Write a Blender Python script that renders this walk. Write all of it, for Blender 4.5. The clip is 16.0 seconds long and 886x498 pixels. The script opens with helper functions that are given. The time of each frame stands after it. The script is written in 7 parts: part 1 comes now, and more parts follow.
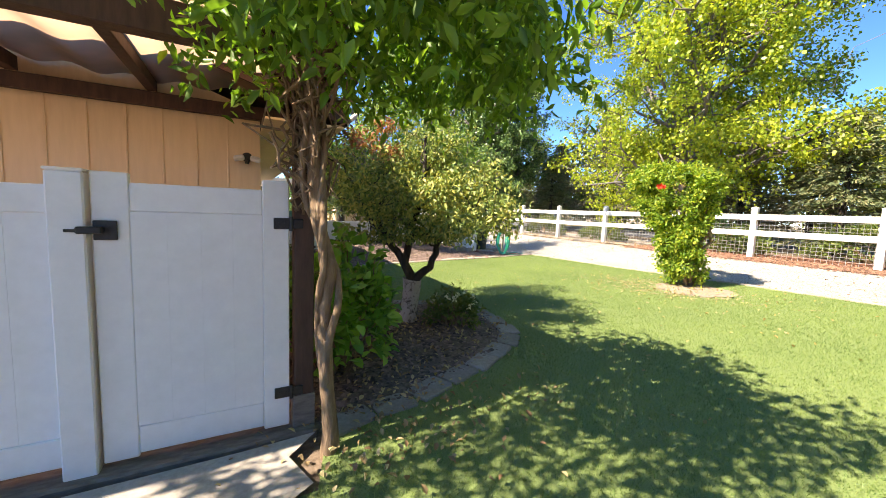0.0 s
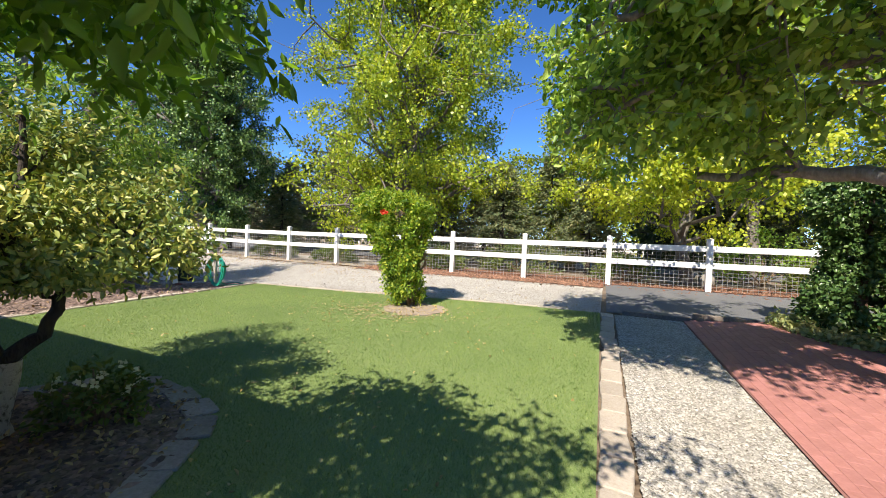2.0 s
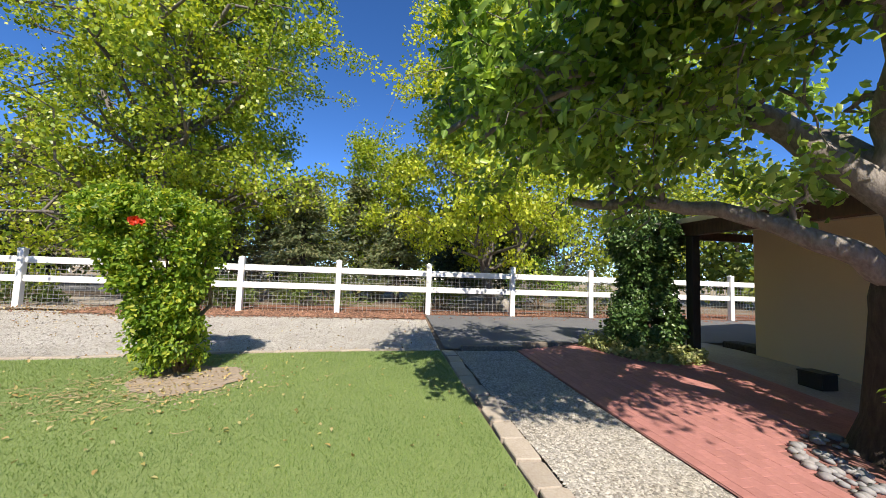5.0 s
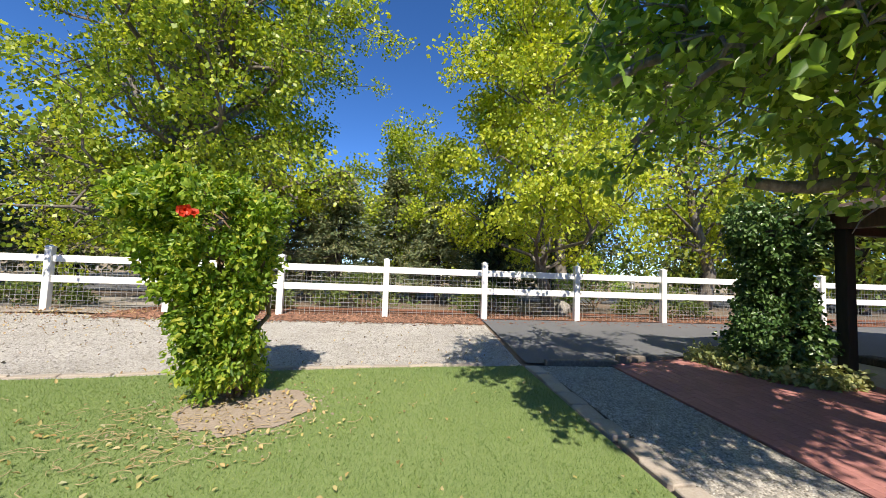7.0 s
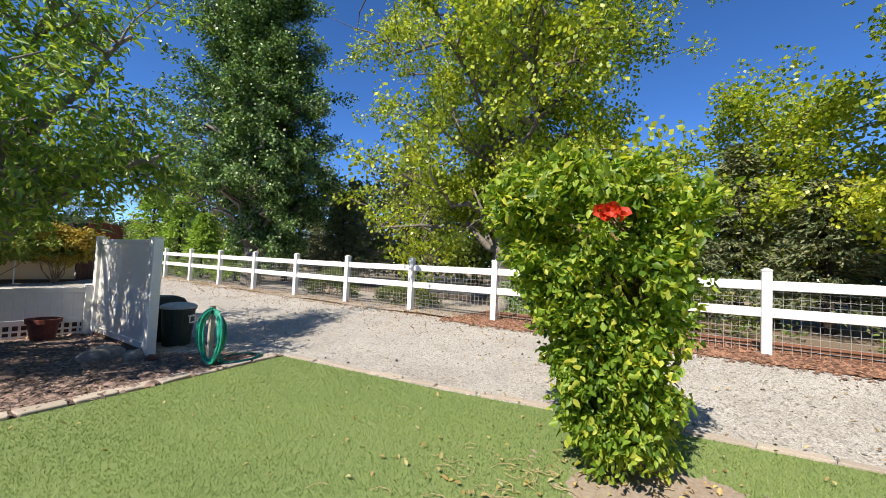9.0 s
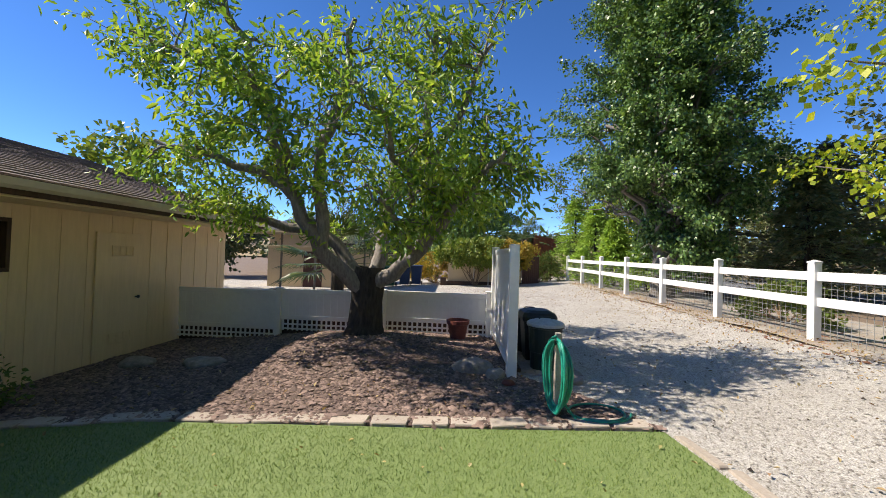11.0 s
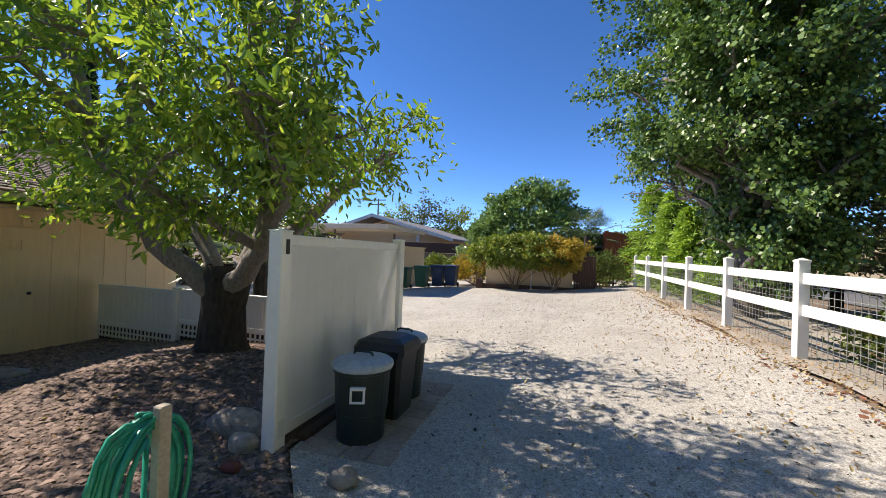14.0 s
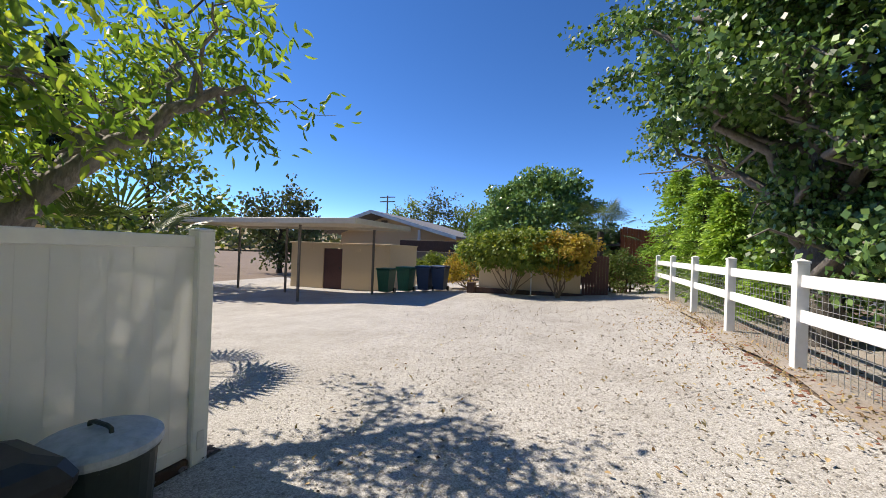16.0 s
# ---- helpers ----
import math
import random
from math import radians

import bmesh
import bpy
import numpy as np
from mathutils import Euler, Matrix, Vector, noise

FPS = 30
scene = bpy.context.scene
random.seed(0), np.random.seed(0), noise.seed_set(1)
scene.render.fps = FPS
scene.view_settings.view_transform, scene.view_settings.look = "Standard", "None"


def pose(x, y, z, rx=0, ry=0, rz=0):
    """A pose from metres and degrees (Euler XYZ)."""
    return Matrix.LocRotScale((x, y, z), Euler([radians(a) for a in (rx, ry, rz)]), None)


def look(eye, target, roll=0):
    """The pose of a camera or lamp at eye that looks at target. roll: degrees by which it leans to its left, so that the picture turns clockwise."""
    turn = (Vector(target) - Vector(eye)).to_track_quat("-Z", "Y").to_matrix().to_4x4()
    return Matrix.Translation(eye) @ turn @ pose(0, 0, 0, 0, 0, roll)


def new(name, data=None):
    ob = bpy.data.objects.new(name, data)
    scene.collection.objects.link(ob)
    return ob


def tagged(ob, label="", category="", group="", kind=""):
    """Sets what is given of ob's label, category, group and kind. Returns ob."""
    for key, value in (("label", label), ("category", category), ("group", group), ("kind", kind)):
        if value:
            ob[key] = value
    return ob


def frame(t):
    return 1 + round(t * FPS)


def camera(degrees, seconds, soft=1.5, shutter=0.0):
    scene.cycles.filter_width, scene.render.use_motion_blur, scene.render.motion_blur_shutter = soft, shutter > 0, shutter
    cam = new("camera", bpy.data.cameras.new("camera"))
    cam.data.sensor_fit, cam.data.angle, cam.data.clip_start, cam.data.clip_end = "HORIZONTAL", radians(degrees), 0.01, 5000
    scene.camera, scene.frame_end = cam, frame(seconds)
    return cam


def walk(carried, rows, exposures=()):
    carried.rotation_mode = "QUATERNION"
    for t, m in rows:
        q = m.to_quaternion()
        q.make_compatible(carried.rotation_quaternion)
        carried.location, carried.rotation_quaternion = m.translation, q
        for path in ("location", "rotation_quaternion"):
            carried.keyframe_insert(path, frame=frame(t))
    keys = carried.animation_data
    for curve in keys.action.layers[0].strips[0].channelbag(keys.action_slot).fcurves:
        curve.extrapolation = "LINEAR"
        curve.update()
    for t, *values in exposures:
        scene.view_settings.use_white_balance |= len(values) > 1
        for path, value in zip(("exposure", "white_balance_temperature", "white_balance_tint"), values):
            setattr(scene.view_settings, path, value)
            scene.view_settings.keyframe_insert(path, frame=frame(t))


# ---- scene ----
cam = camera(99.4, 16.0, soft=0.9)
METRES, EYE, TILT, LEAN, TURN = 14.87, 1.56, 0.0, 0.0, -28.7
ROWS = [
    (0.0, 0.0, 0.0, 0.0, 0.22, -5.64, -2.2),
    (0.5, 0.0058, 0.0116, 0.0023, -11.86, -5.23, -2.18),
    (1.0, 0.0171, 0.0236, 0.0051, -21.5, -4.38, -2.17),
    (1.5, 0.0257, 0.0337, 0.0066, -29.66, -2.92, -2.27),
    (2.0, 0.0286, 0.0475, 0.0077, -38.39, -1.22, -2.33),
    (2.5, 0.0343, 0.0627, 0.0068, -47.78, 0.0, -2.27),
    (3.0, 0.0462, 0.077, 0.0069, -54.59, 1.54, -2.16),
    (3.5, 0.0559, 0.0947, 0.007, -59.53, 3.15, -2.15),
    (6.0, 0.097, 0.2003, 0.01, -73.35, 3.76, -2.01),
    (6.5, 0.1086, 0.2222, 0.0111, -72.4, 3.65, -1.99),
    (7.0, 0.1168, 0.2435, 0.0114, -68.53, 3.57, -2.03),
    (7.5, 0.1224, 0.2701, 0.0123, -64.06, 3.46, -2.11),
    (8.0, 0.1303, 0.3003, 0.0136, -56.28, 3.23, -2.24),
    (8.5, 0.1356, 0.3295, 0.0158, -43.78, 2.97, -2.35),
    (9.0, 0.1365, 0.3576, 0.0175, -29.08, 2.6, -2.52),
    (9.5, 0.1429, 0.3943, 0.0202, -11.93, 2.07, -2.22),
    (10.0, 0.1518, 0.4308, 0.0214, 6.11, 1.65, -1.99),
    (12.5, 0.2447, 0.6234, 0.0218, 44.38, 0.81, -1.95),
    (13.0, 0.259, 0.6643, 0.0233, 45.41, 0.68, -2.01),
    (13.5, 0.2702, 0.7083, 0.0231, 45.66, 0.63, -2.01),
    (14.0, 0.2739, 0.7505, 0.0247, 45.95, 0.57, -2.1),
    (14.5, 0.2703, 0.7943, 0.0268, 46.01, 0.5, -2.12),
    (15.0, 0.2574, 0.8393, 0.0273, 46.09, 0.46, -2.2),
    (15.5, 0.2421, 0.8866, 0.0277, 46.24, 0.45, -2.15),
    (16.0, 0.221, 0.9311, 0.0286, 49.04, 0.28, -2.12),
]
walk(cam, [(t, pose(0, 0, EYE, TILT, LEAN, TURN) @ pose(METRES * x, METRES * y, METRES * z, 90 + pitch, roll, yaw)) for t, x, y, z, yaw, pitch, roll in ROWS],
     [(0.0, 1.95, 8000, 14), (1.0, 1.62, 7500, 12), (1.5, 1.4, 7300, 11), (3.0, 1.0, 7100, 11), (7.0, 0.95, 7100, 11), (10.0, 0.92, 7150, 12), (13.0, 1.05, 7400, 13), (16.0, 0.85, 7150, 12)])

# ---- light ----
SUN_DIR = Vector((-1.0, 0.03, 1.04)).normalized()
world = bpy.data.worlds.new("world")
scene.world = world
world.use_nodes = True
wn = world.node_tree
sky = wn.nodes.new("ShaderNodeTexSky")
sky.sky_type = "NISHITA"
sky.sun_disc = False
sky.sun_elevation = math.asin(SUN_DIR.z)
sky.sun_rotation = math.atan2(SUN_DIR.x, SUN_DIR.y)
sky.altitude, sky.air_density, sky.dust_density, sky.ozone_density = 3000, 0.68, 0.0, 3.4
tone = wn.nodes.new("ShaderNodeHueSaturation")
tone.inputs["Saturation"].default_value = 1.22
tone.inputs["Hue"].default_value = 0.506
wn.links.new(sky.outputs[0], tone.inputs["Color"])
wn.links.new(tone.outputs[0], wn.nodes["Background"].inputs[0])
wn.nodes["Background"].inputs[1].default_value = 0.15
sun = new("sun", bpy.data.lights.new("sun", "SUN"))
sun.data.energy, sun.data.angle, sun.data.color = 3.9, radians(0.55), (1.0, 0.95, 0.86)
sun.matrix_world = look(SUN_DIR * 60, (0, 0, 0))


# ---- materials ----
def nodes_of(name):
    m = bpy.data.materials.new(name)
    m.use_nodes = True
    nt = m.node_tree
    return m, nt, nt.nodes["Principled BSDF"]


def noise_tex(nt, scale, detail=4.0, rough=0.55, stretch=None):
    co = nt.nodes.new("ShaderNodeTexCoord")
    n = nt.nodes.new("ShaderNodeTexNoise")
    n.inputs["Scale"].default_value, n.inputs["Detail"].default_value, n.inputs["Roughness"].default_value = scale, detail, rough
    if stretch:
        mp = nt.nodes.new("ShaderNodeMapping")
        mp.inputs["Scale"].default_value = stretch
        nt.links.new(co.outputs["Object"], mp.inputs[0])
        nt.links.new(mp.outputs[0], n.inputs[0])
    else:
        nt.links.new(co.outputs["Object"], n.inputs[0])
    return n.outputs["Fac"]


def ramp(nt, fac, stops):
    r = nt.nodes.new("ShaderNodeValToRGB")
    while len(r.color_ramp.elements) < len(stops):
        r.color_ramp.elements.new(0.5)
    for e, (p, c) in zip(r.color_ramp.elements, stops):
        e.position, e.color = p, (*c, 1)
    nt.links.new(fac, r.inputs[0])
    return r.outputs[0]


def mix(nt, fac, a, b, kind="MIX"):
    n = nt.nodes.new("ShaderNodeMix")
    n.data_type, n.blend_type = "RGBA", kind
    if isinstance(fac, float):
        n.inputs[0].default_value = fac
    else:
        nt.links.new(fac, n.inputs[0])
    for i, v in ((6, a), (7, b)):
        if isinstance(v, tuple):
            n.inputs[i].default_value = (*v, 1)
        else:
            nt.links.new(v, n.inputs[i])
    return n.outputs[2]


def bump(nt, bsdf, fac, strength, dist):
    b = nt.nodes.new("ShaderNodeBump")
    b.inputs["Strength"].default_value, b.inputs["Distance"].default_value = strength, dist
    nt.links.new(fac, b.inputs["Height"])
    nt.links.new(b.outputs[0], bsdf.inputs["Normal"])


def surface(name, stops, fine, coarse, rough=0.8, relief=0.4, dist=0.01, stain=(0.6, 0.6, 0.6), stain_amount=0.35, metal=0.0, stretch=None, rand=0.0, island=0.0):
    """Fine grain between the stops' colours, large stains over it, and relief."""
    m, nt, b = nodes_of(name)
    f = noise_tex(nt, fine, 6, 0.65, stretch)
    col = ramp(nt, f, stops)
    c = noise_tex(nt, coarse, 5, 0.6)
    fade = ramp(nt, c, [(0.38, (0, 0, 0)), (0.68, (stain_amount,) * 3)])
    col = mix(nt, fade, col, stain, "MULTIPLY")
    if rand or island:
        src = nt.nodes.new("ShaderNodeObjectInfo").outputs["Random"] if rand else nt.nodes.new("ShaderNodeNewGeometry").outputs["Random Per Island"]
        k = rand or island
        col = mix(nt, 1.0, col, ramp(nt, src, [(0, (1 - k,) * 3), (1, (1, 1, 1))]), "MULTIPLY")
    nt.links.new(col, b.inputs["Base Color"])
    b.inputs["Roughness"].default_value, b.inputs["Metallic"].default_value = rough, metal
    if relief:
        bump(nt, b, f, relief, dist)
    return m


def leaf_material(name, cols, glow=0.35, rough=0.45, patch=1.2, through_tint=(1.25, 1.2, 0.6)):
    """Leaves: a colour for each leaf, drifting over the crown, with light passing through."""
    m, nt, b = nodes_of(name)
    geo = nt.nodes.new("ShaderNodeNewGeometry")
    n = len(cols)
    col = ramp(nt, geo.outputs["Random Per Island"], [(i / max(1, n - 1), c) for i, c in enumerate(cols)])
    drift = ramp(nt, noise_tex(nt, patch, 3), [(0.3, (0.72, 0.78, 0.7)), (0.7, (1.15, 1.1, 1.0))])
    col = mix(nt, 1.0, col, drift, "MULTIPLY")
    nt.links.new(col, b.inputs["Base Color"])
    b.inputs["Roughness"].default_value = rough
    tr = nt.nodes.new("ShaderNodeBsdfTranslucent")
    warm = mix(nt, 1.0, col, through_tint, "MULTIPLY")
    nt.links.new(warm, tr.inputs[0])
    mx = nt.nodes.new("ShaderNodeMixShader")
    mx.inputs[0].default_value = glow
    out = nt.nodes["Material Output"]
    nt.links.new(b.outputs[0], mx.inputs[1])
    nt.links.new(tr.outputs[0], mx.inputs[2])
    nt.links.new(mx.outputs[0], out.inputs[0])
    return m


def gravel_surface(name, stops, cell, dark, coarse, stain, relief=0.9, dist=0.012):
    """Loose stones: a tone for each stone, dark chinks between them, and large stains."""
    m, nt, b = nodes_of(name)
    co = nt.nodes.new("ShaderNodeTexCoord")
    vo = nt.nodes.new("ShaderNodeTexVoronoi")
    vo.inputs["Scale"].default_value = cell
    nt.links.new(co.outputs["Object"], vo.inputs["Vector"])
    sep = nt.nodes.new("ShaderNodeSeparateColor")
    nt.links.new(vo.outputs["Color"], sep.inputs[0])
    col = ramp(nt, sep.outputs[0], stops)
    chink = ramp(nt, vo.outputs["Distance"], [(0.45, (1, 1, 1)), (0.8, dark)])
    col = mix(nt, 1.0, col, chink, "MULTIPLY")
    grit = ramp(nt, noise_tex(nt, cell * 0.28, 5, 0.7), [(0.35, (0.78, 0.77, 0.75)), (0.65, (1.1, 1.1, 1.1))])
    col = mix(nt, 1.0, col, grit, "MULTIPLY")
    fade = ramp(nt, noise_tex(nt, coarse, 6, 0.65), [(0.4, (0, 0, 0)), (0.66, (0.6, 0.6, 0.6))])
    col = mix(nt, fade, col, stain, "MULTIPLY")
    nt.links.new(col, b.inputs["Base Color"])
    b.inputs["Roughness"].default_value = 0.95
    inv = nt.nodes.new("ShaderNodeMath")
    inv.operation = "SUBTRACT"
    inv.inputs[0].default_value = 1.0
    nt.links.new(vo.outputs["Distance"], inv.inputs[1])
    bump(nt, b, inv.outputs[0], relief, dist)
    return m


def vinyl_surface(name, tone, pass_light):
    """Thin white vinyl: faintly stained, with some light coming through."""
    m, nt, b = nodes_of(name)
    col = ramp(nt, noise_tex(nt, 0.9, 5, 0.6), [(0.35, tuple(0.95 * c for c in tone)), (0.65, tone)])
    nt.links.new(col, b.inputs["Base Color"])
    b.inputs["Roughness"].default_value = 0.42
    tr = nt.nodes.new("ShaderNodeBsdfTranslucent")
    nt.links.new(col, tr.inputs[0])
    mx = nt.nodes.new("ShaderNodeMixShader")
    mx.inputs[0].default_value = pass_light
    nt.links.new(b.outputs[0], mx.inputs[1])
    nt.links.new(tr.outputs[0], mx.inputs[2])
    nt.links.new(mx.outputs[0], nt.nodes["Material Output"].inputs[0])
    return m


TURF = surface("artificial_turf", [(0.3, (0.115, 0.172, 0.054)), (0.7, (0.248, 0.317, 0.115))], 90, 0.6, 0.75, 0.6, 0.01, (0.678, 0.795, 0.586), 0.4)
BLADE = leaf_material("turf_blade", [(0.096, 0.174, 0.045), (0.192, 0.294, 0.09), (0.304, 0.373, 0.144)], 0.25, 0.5, 0.8)
GRAVEL = gravel_surface("decomposed_granite", [(0.0, (0.33, 0.32, 0.30)), (0.4, (0.47, 0.455, 0.435)), (1.0, (0.61, 0.595, 0.57))], 95, (0.72, 0.7, 0.68), 1.1, (0.7, 0.68, 0.65), 0.7, 0.006)
STONE_CHIP = surface("granite_chip", [(0.3, (0.289, 0.264, 0.238)), (0.7, (0.527, 0.493, 0.451))], 20, 2, 0.9, 0.3, 0.004, island=0.45)
PEBBLE = surface("pale_pebble", [(0.3, (0.387, 0.365, 0.333)), (0.7, (0.71, 0.677, 0.624))], 30, 1.5, 0.85, 0.3, 0.004, (0.75, 0.68, 0.58), 0.4, island=0.6)
PEBBLE_BED = gravel_surface("pebble_bed", [(0.0, (0.24, 0.22, 0.19)), (0.5, (0.45, 0.425, 0.39)), (1.0, (0.68, 0.66, 0.62))], 60, (0.5, 0.47, 0.44), 1.3, (0.72, 0.66, 0.58), 1.0, 0.012)
SOIL = surface("dry_soil", [(0.3, (0.13, 0.095, 0.07)), (0.7, (0.26, 0.2, 0.15))], 25, 0.5, 0.95, 0.7, 0.02, (0.7, 0.62, 0.55), 0.5)
PALE_SOIL = surface("pale_soil", [(0.3, (0.266, 0.209, 0.16)), (0.7, (0.408, 0.343, 0.28))], 35, 2.5, 0.95, 0.8, 0.015, (0.775, 0.738, 0.687), 0.5)
VERGE = surface("verge_dirt", [(0.3, (0.285, 0.255, 0.222)), (0.7, (0.44, 0.41, 0.37))], 50, 0.9, 0.95, 0.8, 0.015, (0.72, 0.58, 0.48), 0.7)
DARK_POST = surface("near_black_wood", [(0.3, (0.018, 0.014, 0.012)), (0.7, (0.035, 0.027, 0.022))], 25, 1.2, 0.75, 0.4, 0.004, stretch=(1, 1, 0.15))
MULCH = surface("bark_mulch", [(0.3, (0.06, 0.04, 0.033)), (0.5, (0.163, 0.114, 0.1)), (0.7, (0.327, 0.251, 0.228))], 60, 1.4, 0.95, 1.0, 0.025, (0.559, 0.484, 0.475), 0.5)
MULCH_CHIP = surface("mulch_chip", [(0.3, (0.203, 0.133, 0.107)), (0.7, (0.441, 0.32, 0.277))], 20, 1.5, 0.9, 0.3, 0.004, island=0.75)
RED_BARK = surface("red_bark", [(0.3, (0.16, 0.06, 0.035)), (0.7, (0.36, 0.15, 0.09))], 40, 1.0, 0.95, 0.9, 0.02, (0.6, 0.55, 0.5), 0.5)
ASPHALT = surface("asphalt", [(0.3, (0.088, 0.092, 0.101)), (0.7, (0.155, 0.159, 0.169))], 80, 0.6, 0.9, 0.5, 0.006, (1.35, 1.3, 1.25), 0.5)
DRY_FIELD = surface("dry_grass_field", [(0.3, (0.26, 0.2, 0.12)), (0.7, (0.44, 0.35, 0.22))], 8, 0.15, 0.95, 0.5, 0.03, (0.7, 0.72, 0.6), 0.5)
CONCRETE = surface("concrete", [(0.3, (0.34, 0.31, 0.28)), (0.7, (0.47, 0.44, 0.40))], 30, 0.9, 0.9, 0.35, 0.005, (0.62, 0.58, 0.54), 0.5)
PAVER = surface("tan_paver", [(0.3, (0.39, 0.33, 0.275)), (0.7, (0.53, 0.47, 0.405))], 45, 3, 0.9, 0.5, 0.005, (0.72, 0.68, 0.64), 0.45, rand=0.2)
FLAG = surface("grey_flagstone", [(0.3, (0.27, 0.245, 0.22)), (0.7, (0.42, 0.39, 0.36))], 35, 4, 0.9, 0.5, 0.006, (0.66, 0.6, 0.55), 0.5, rand=0.3)
BRICK = surface("red_brick", [(0.3, (0.39, 0.165, 0.15)), (0.7, (0.49, 0.225, 0.205))], 30, 1.1, 0.8, 0.25, 0.003, (0.74, 0.68, 0.68), 0.5, rand=0.16)
BRICK_JOINED = surface("red_brick_far", [(0.3, (0.39, 0.165, 0.15)), (0.7, (0.49, 0.225, 0.205))], 30, 1.1, 0.8, 0.25, 0.003, (0.74, 0.68, 0.68), 0.5, island=0.16)
DUSTY_BRICK = surface("dusty_brick", [(0.3, (0.27, 0.22, 0.195)), (0.7, (0.42, 0.37, 0.335))], 30, 3, 0.95, 0.6, 0.006, (0.75, 0.66, 0.6), 0.5, rand=0.25)
VINYL = surface("white_vinyl", [(0.3, (0.807, 0.807, 0.796)), (0.7, (0.872, 0.872, 0.861))], 12, 0.9, 0.38, 0.04, 0.002, (0.90, 0.88, 0.84), 0.5)
SCREEN_VINYL = vinyl_surface("white_screen_vinyl", (0.93, 0.93, 0.92), 0.3)
FENCE_PAINT = surface("white_fence_vinyl", [(0.3, (0.76, 0.76, 0.75)), (0.7, (0.83, 0.83, 0.82))], 14, 1.2, 0.42, 0.05, 0.002, (0.86, 0.84, 0.8), 0.5)
WIRE = surface("galvanised_wire", [(0.3, (0.35, 0.35, 0.336)), (0.7, (0.588, 0.588, 0.574))], 30, 3, 0.5, 0, metal=0.6)
SIDING = surface("tan_siding", [(0.3, (0.74, 0.562, 0.353)), (0.7, (0.83, 0.64, 0.418))], 18, 0.8, 0.75, 0.25, 0.004, (0.95, 0.95, 0.927), 0.45, stretch=(1, 1, 0.12))
STUCCO = surface("tan_stucco", [(0.3, (0.625, 0.488, 0.312)), (0.7, (0.725, 0.575, 0.388))], 70, 0.7, 0.9, 0.5, 0.005, (0.95, 0.95, 0.875), 0.45)
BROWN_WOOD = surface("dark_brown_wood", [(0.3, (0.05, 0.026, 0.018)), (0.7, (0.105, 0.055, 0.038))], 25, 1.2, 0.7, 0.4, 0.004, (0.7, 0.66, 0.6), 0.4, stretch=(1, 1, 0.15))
GREY_WOOD = surface("weathered_wood", [(0.3, (0.12, 0.10, 0.085)), (0.7, (0.26, 0.22, 0.18))], 30, 1.5, 0.9, 0.5, 0.005, stretch=(0.3, 1, 1))
RED_WOOD = surface("red_stained_wood", [(0.3, (0.22, 0.055, 0.025)), (0.7, (0.34, 0.10, 0.045))], 22, 1.5, 0.8, 0.3, 0.004, stretch=(1, 1, 0.15))
SHINGLE = surface("brown_shingle", [(0.3, (0.15, 0.11, 0.09)), (0.7, (0.29, 0.22, 0.185))], 30, 1.5, 0.95, 0.6, 0.008, (0.7, 0.68, 0.66), 0.5, island=0.3)
GREY_ROOF = surface("grey_roof", [(0.3, (0.13, 0.13, 0.14)), (0.7, (0.22, 0.22, 0.23))], 20, 1.0, 0.9, 0.5, 0.008)
POLYCARB = leaf_material("pink_corrugated_sheet", [(0.62, 0.44, 0.33), (0.66, 0.47, 0.36)], 0.6, 0.5, 1.5, (1.1, 1.0, 0.95))
CREAM_METAL = surface("cream_metal_roof", [(0.3, (0.56, 0.50, 0.40)), (0.7, (0.64, 0.58, 0.48))], 10, 0.8, 0.5, 0.1, 0.003, (0.8, 0.7, 0.6), 0.5)
BLACK_IRON = surface("black_iron", [(0.3, (0.012, 0.012, 0.013)), (0.7, (0.03, 0.03, 0.032))], 40, 4, 0.5, 0.2, 0.002)
BIN_GREEN = surface("dark_green_plastic", [(0.3, (0.007, 0.017, 0.016)), (0.7, (0.013, 0.027, 0.025))], 20, 2, 0.5, 0.15, 0.003, (0.95, 0.9, 0.84), 0.4)
BIN_BLACK = surface("black_plastic", [(0.3, (0.010, 0.011, 0.013)), (0.7, (0.022, 0.023, 0.026))], 20, 2, 0.5, 0.15, 0.003, (1.6, 1.5, 1.4), 0.4)
BIN_LID = surface("grey_plastic_lid", [(0.3, (0.275, 0.322, 0.37)), (0.7, (0.436, 0.487, 0.555))], 20, 2, 0.5, 0.15, 0.003, (0.945, 0.95, 0.95), 0.4)
CART_GREEN = surface("green_cart_plastic", [(0.3, (0.012, 0.10, 0.055)), (0.7, (0.02, 0.14, 0.08))], 20, 2, 0.45, 0.1, 0.003)
CART_BLUE = surface("blue_cart_plastic", [(0.3, (0.02, 0.045, 0.10)), (0.7, (0.03, 0.06, 0.14))], 20, 2, 0.45, 0.1, 0.003)
HOSE = surface("green_hose_rubber", [(0.3, (0.0, 0.24, 0.17)), (0.7, (0.015, 0.36, 0.26))], 30, 3, 0.35, 0.1, 0.002)
TERRACOTTA = surface("dark_red_clay", [(0.3, (0.13, 0.03, 0.022)), (0.7, (0.2, 0.055, 0.04))], 25, 3, 0.6, 0.2, 0.003)
TERRACOTTA_SAND = surface("brick_sand", [(0.3, (0.2, 0.09, 0.08)), (0.7, (0.3, 0.15, 0.13))], 60, 2, 0.95, 0.4, 0.003)
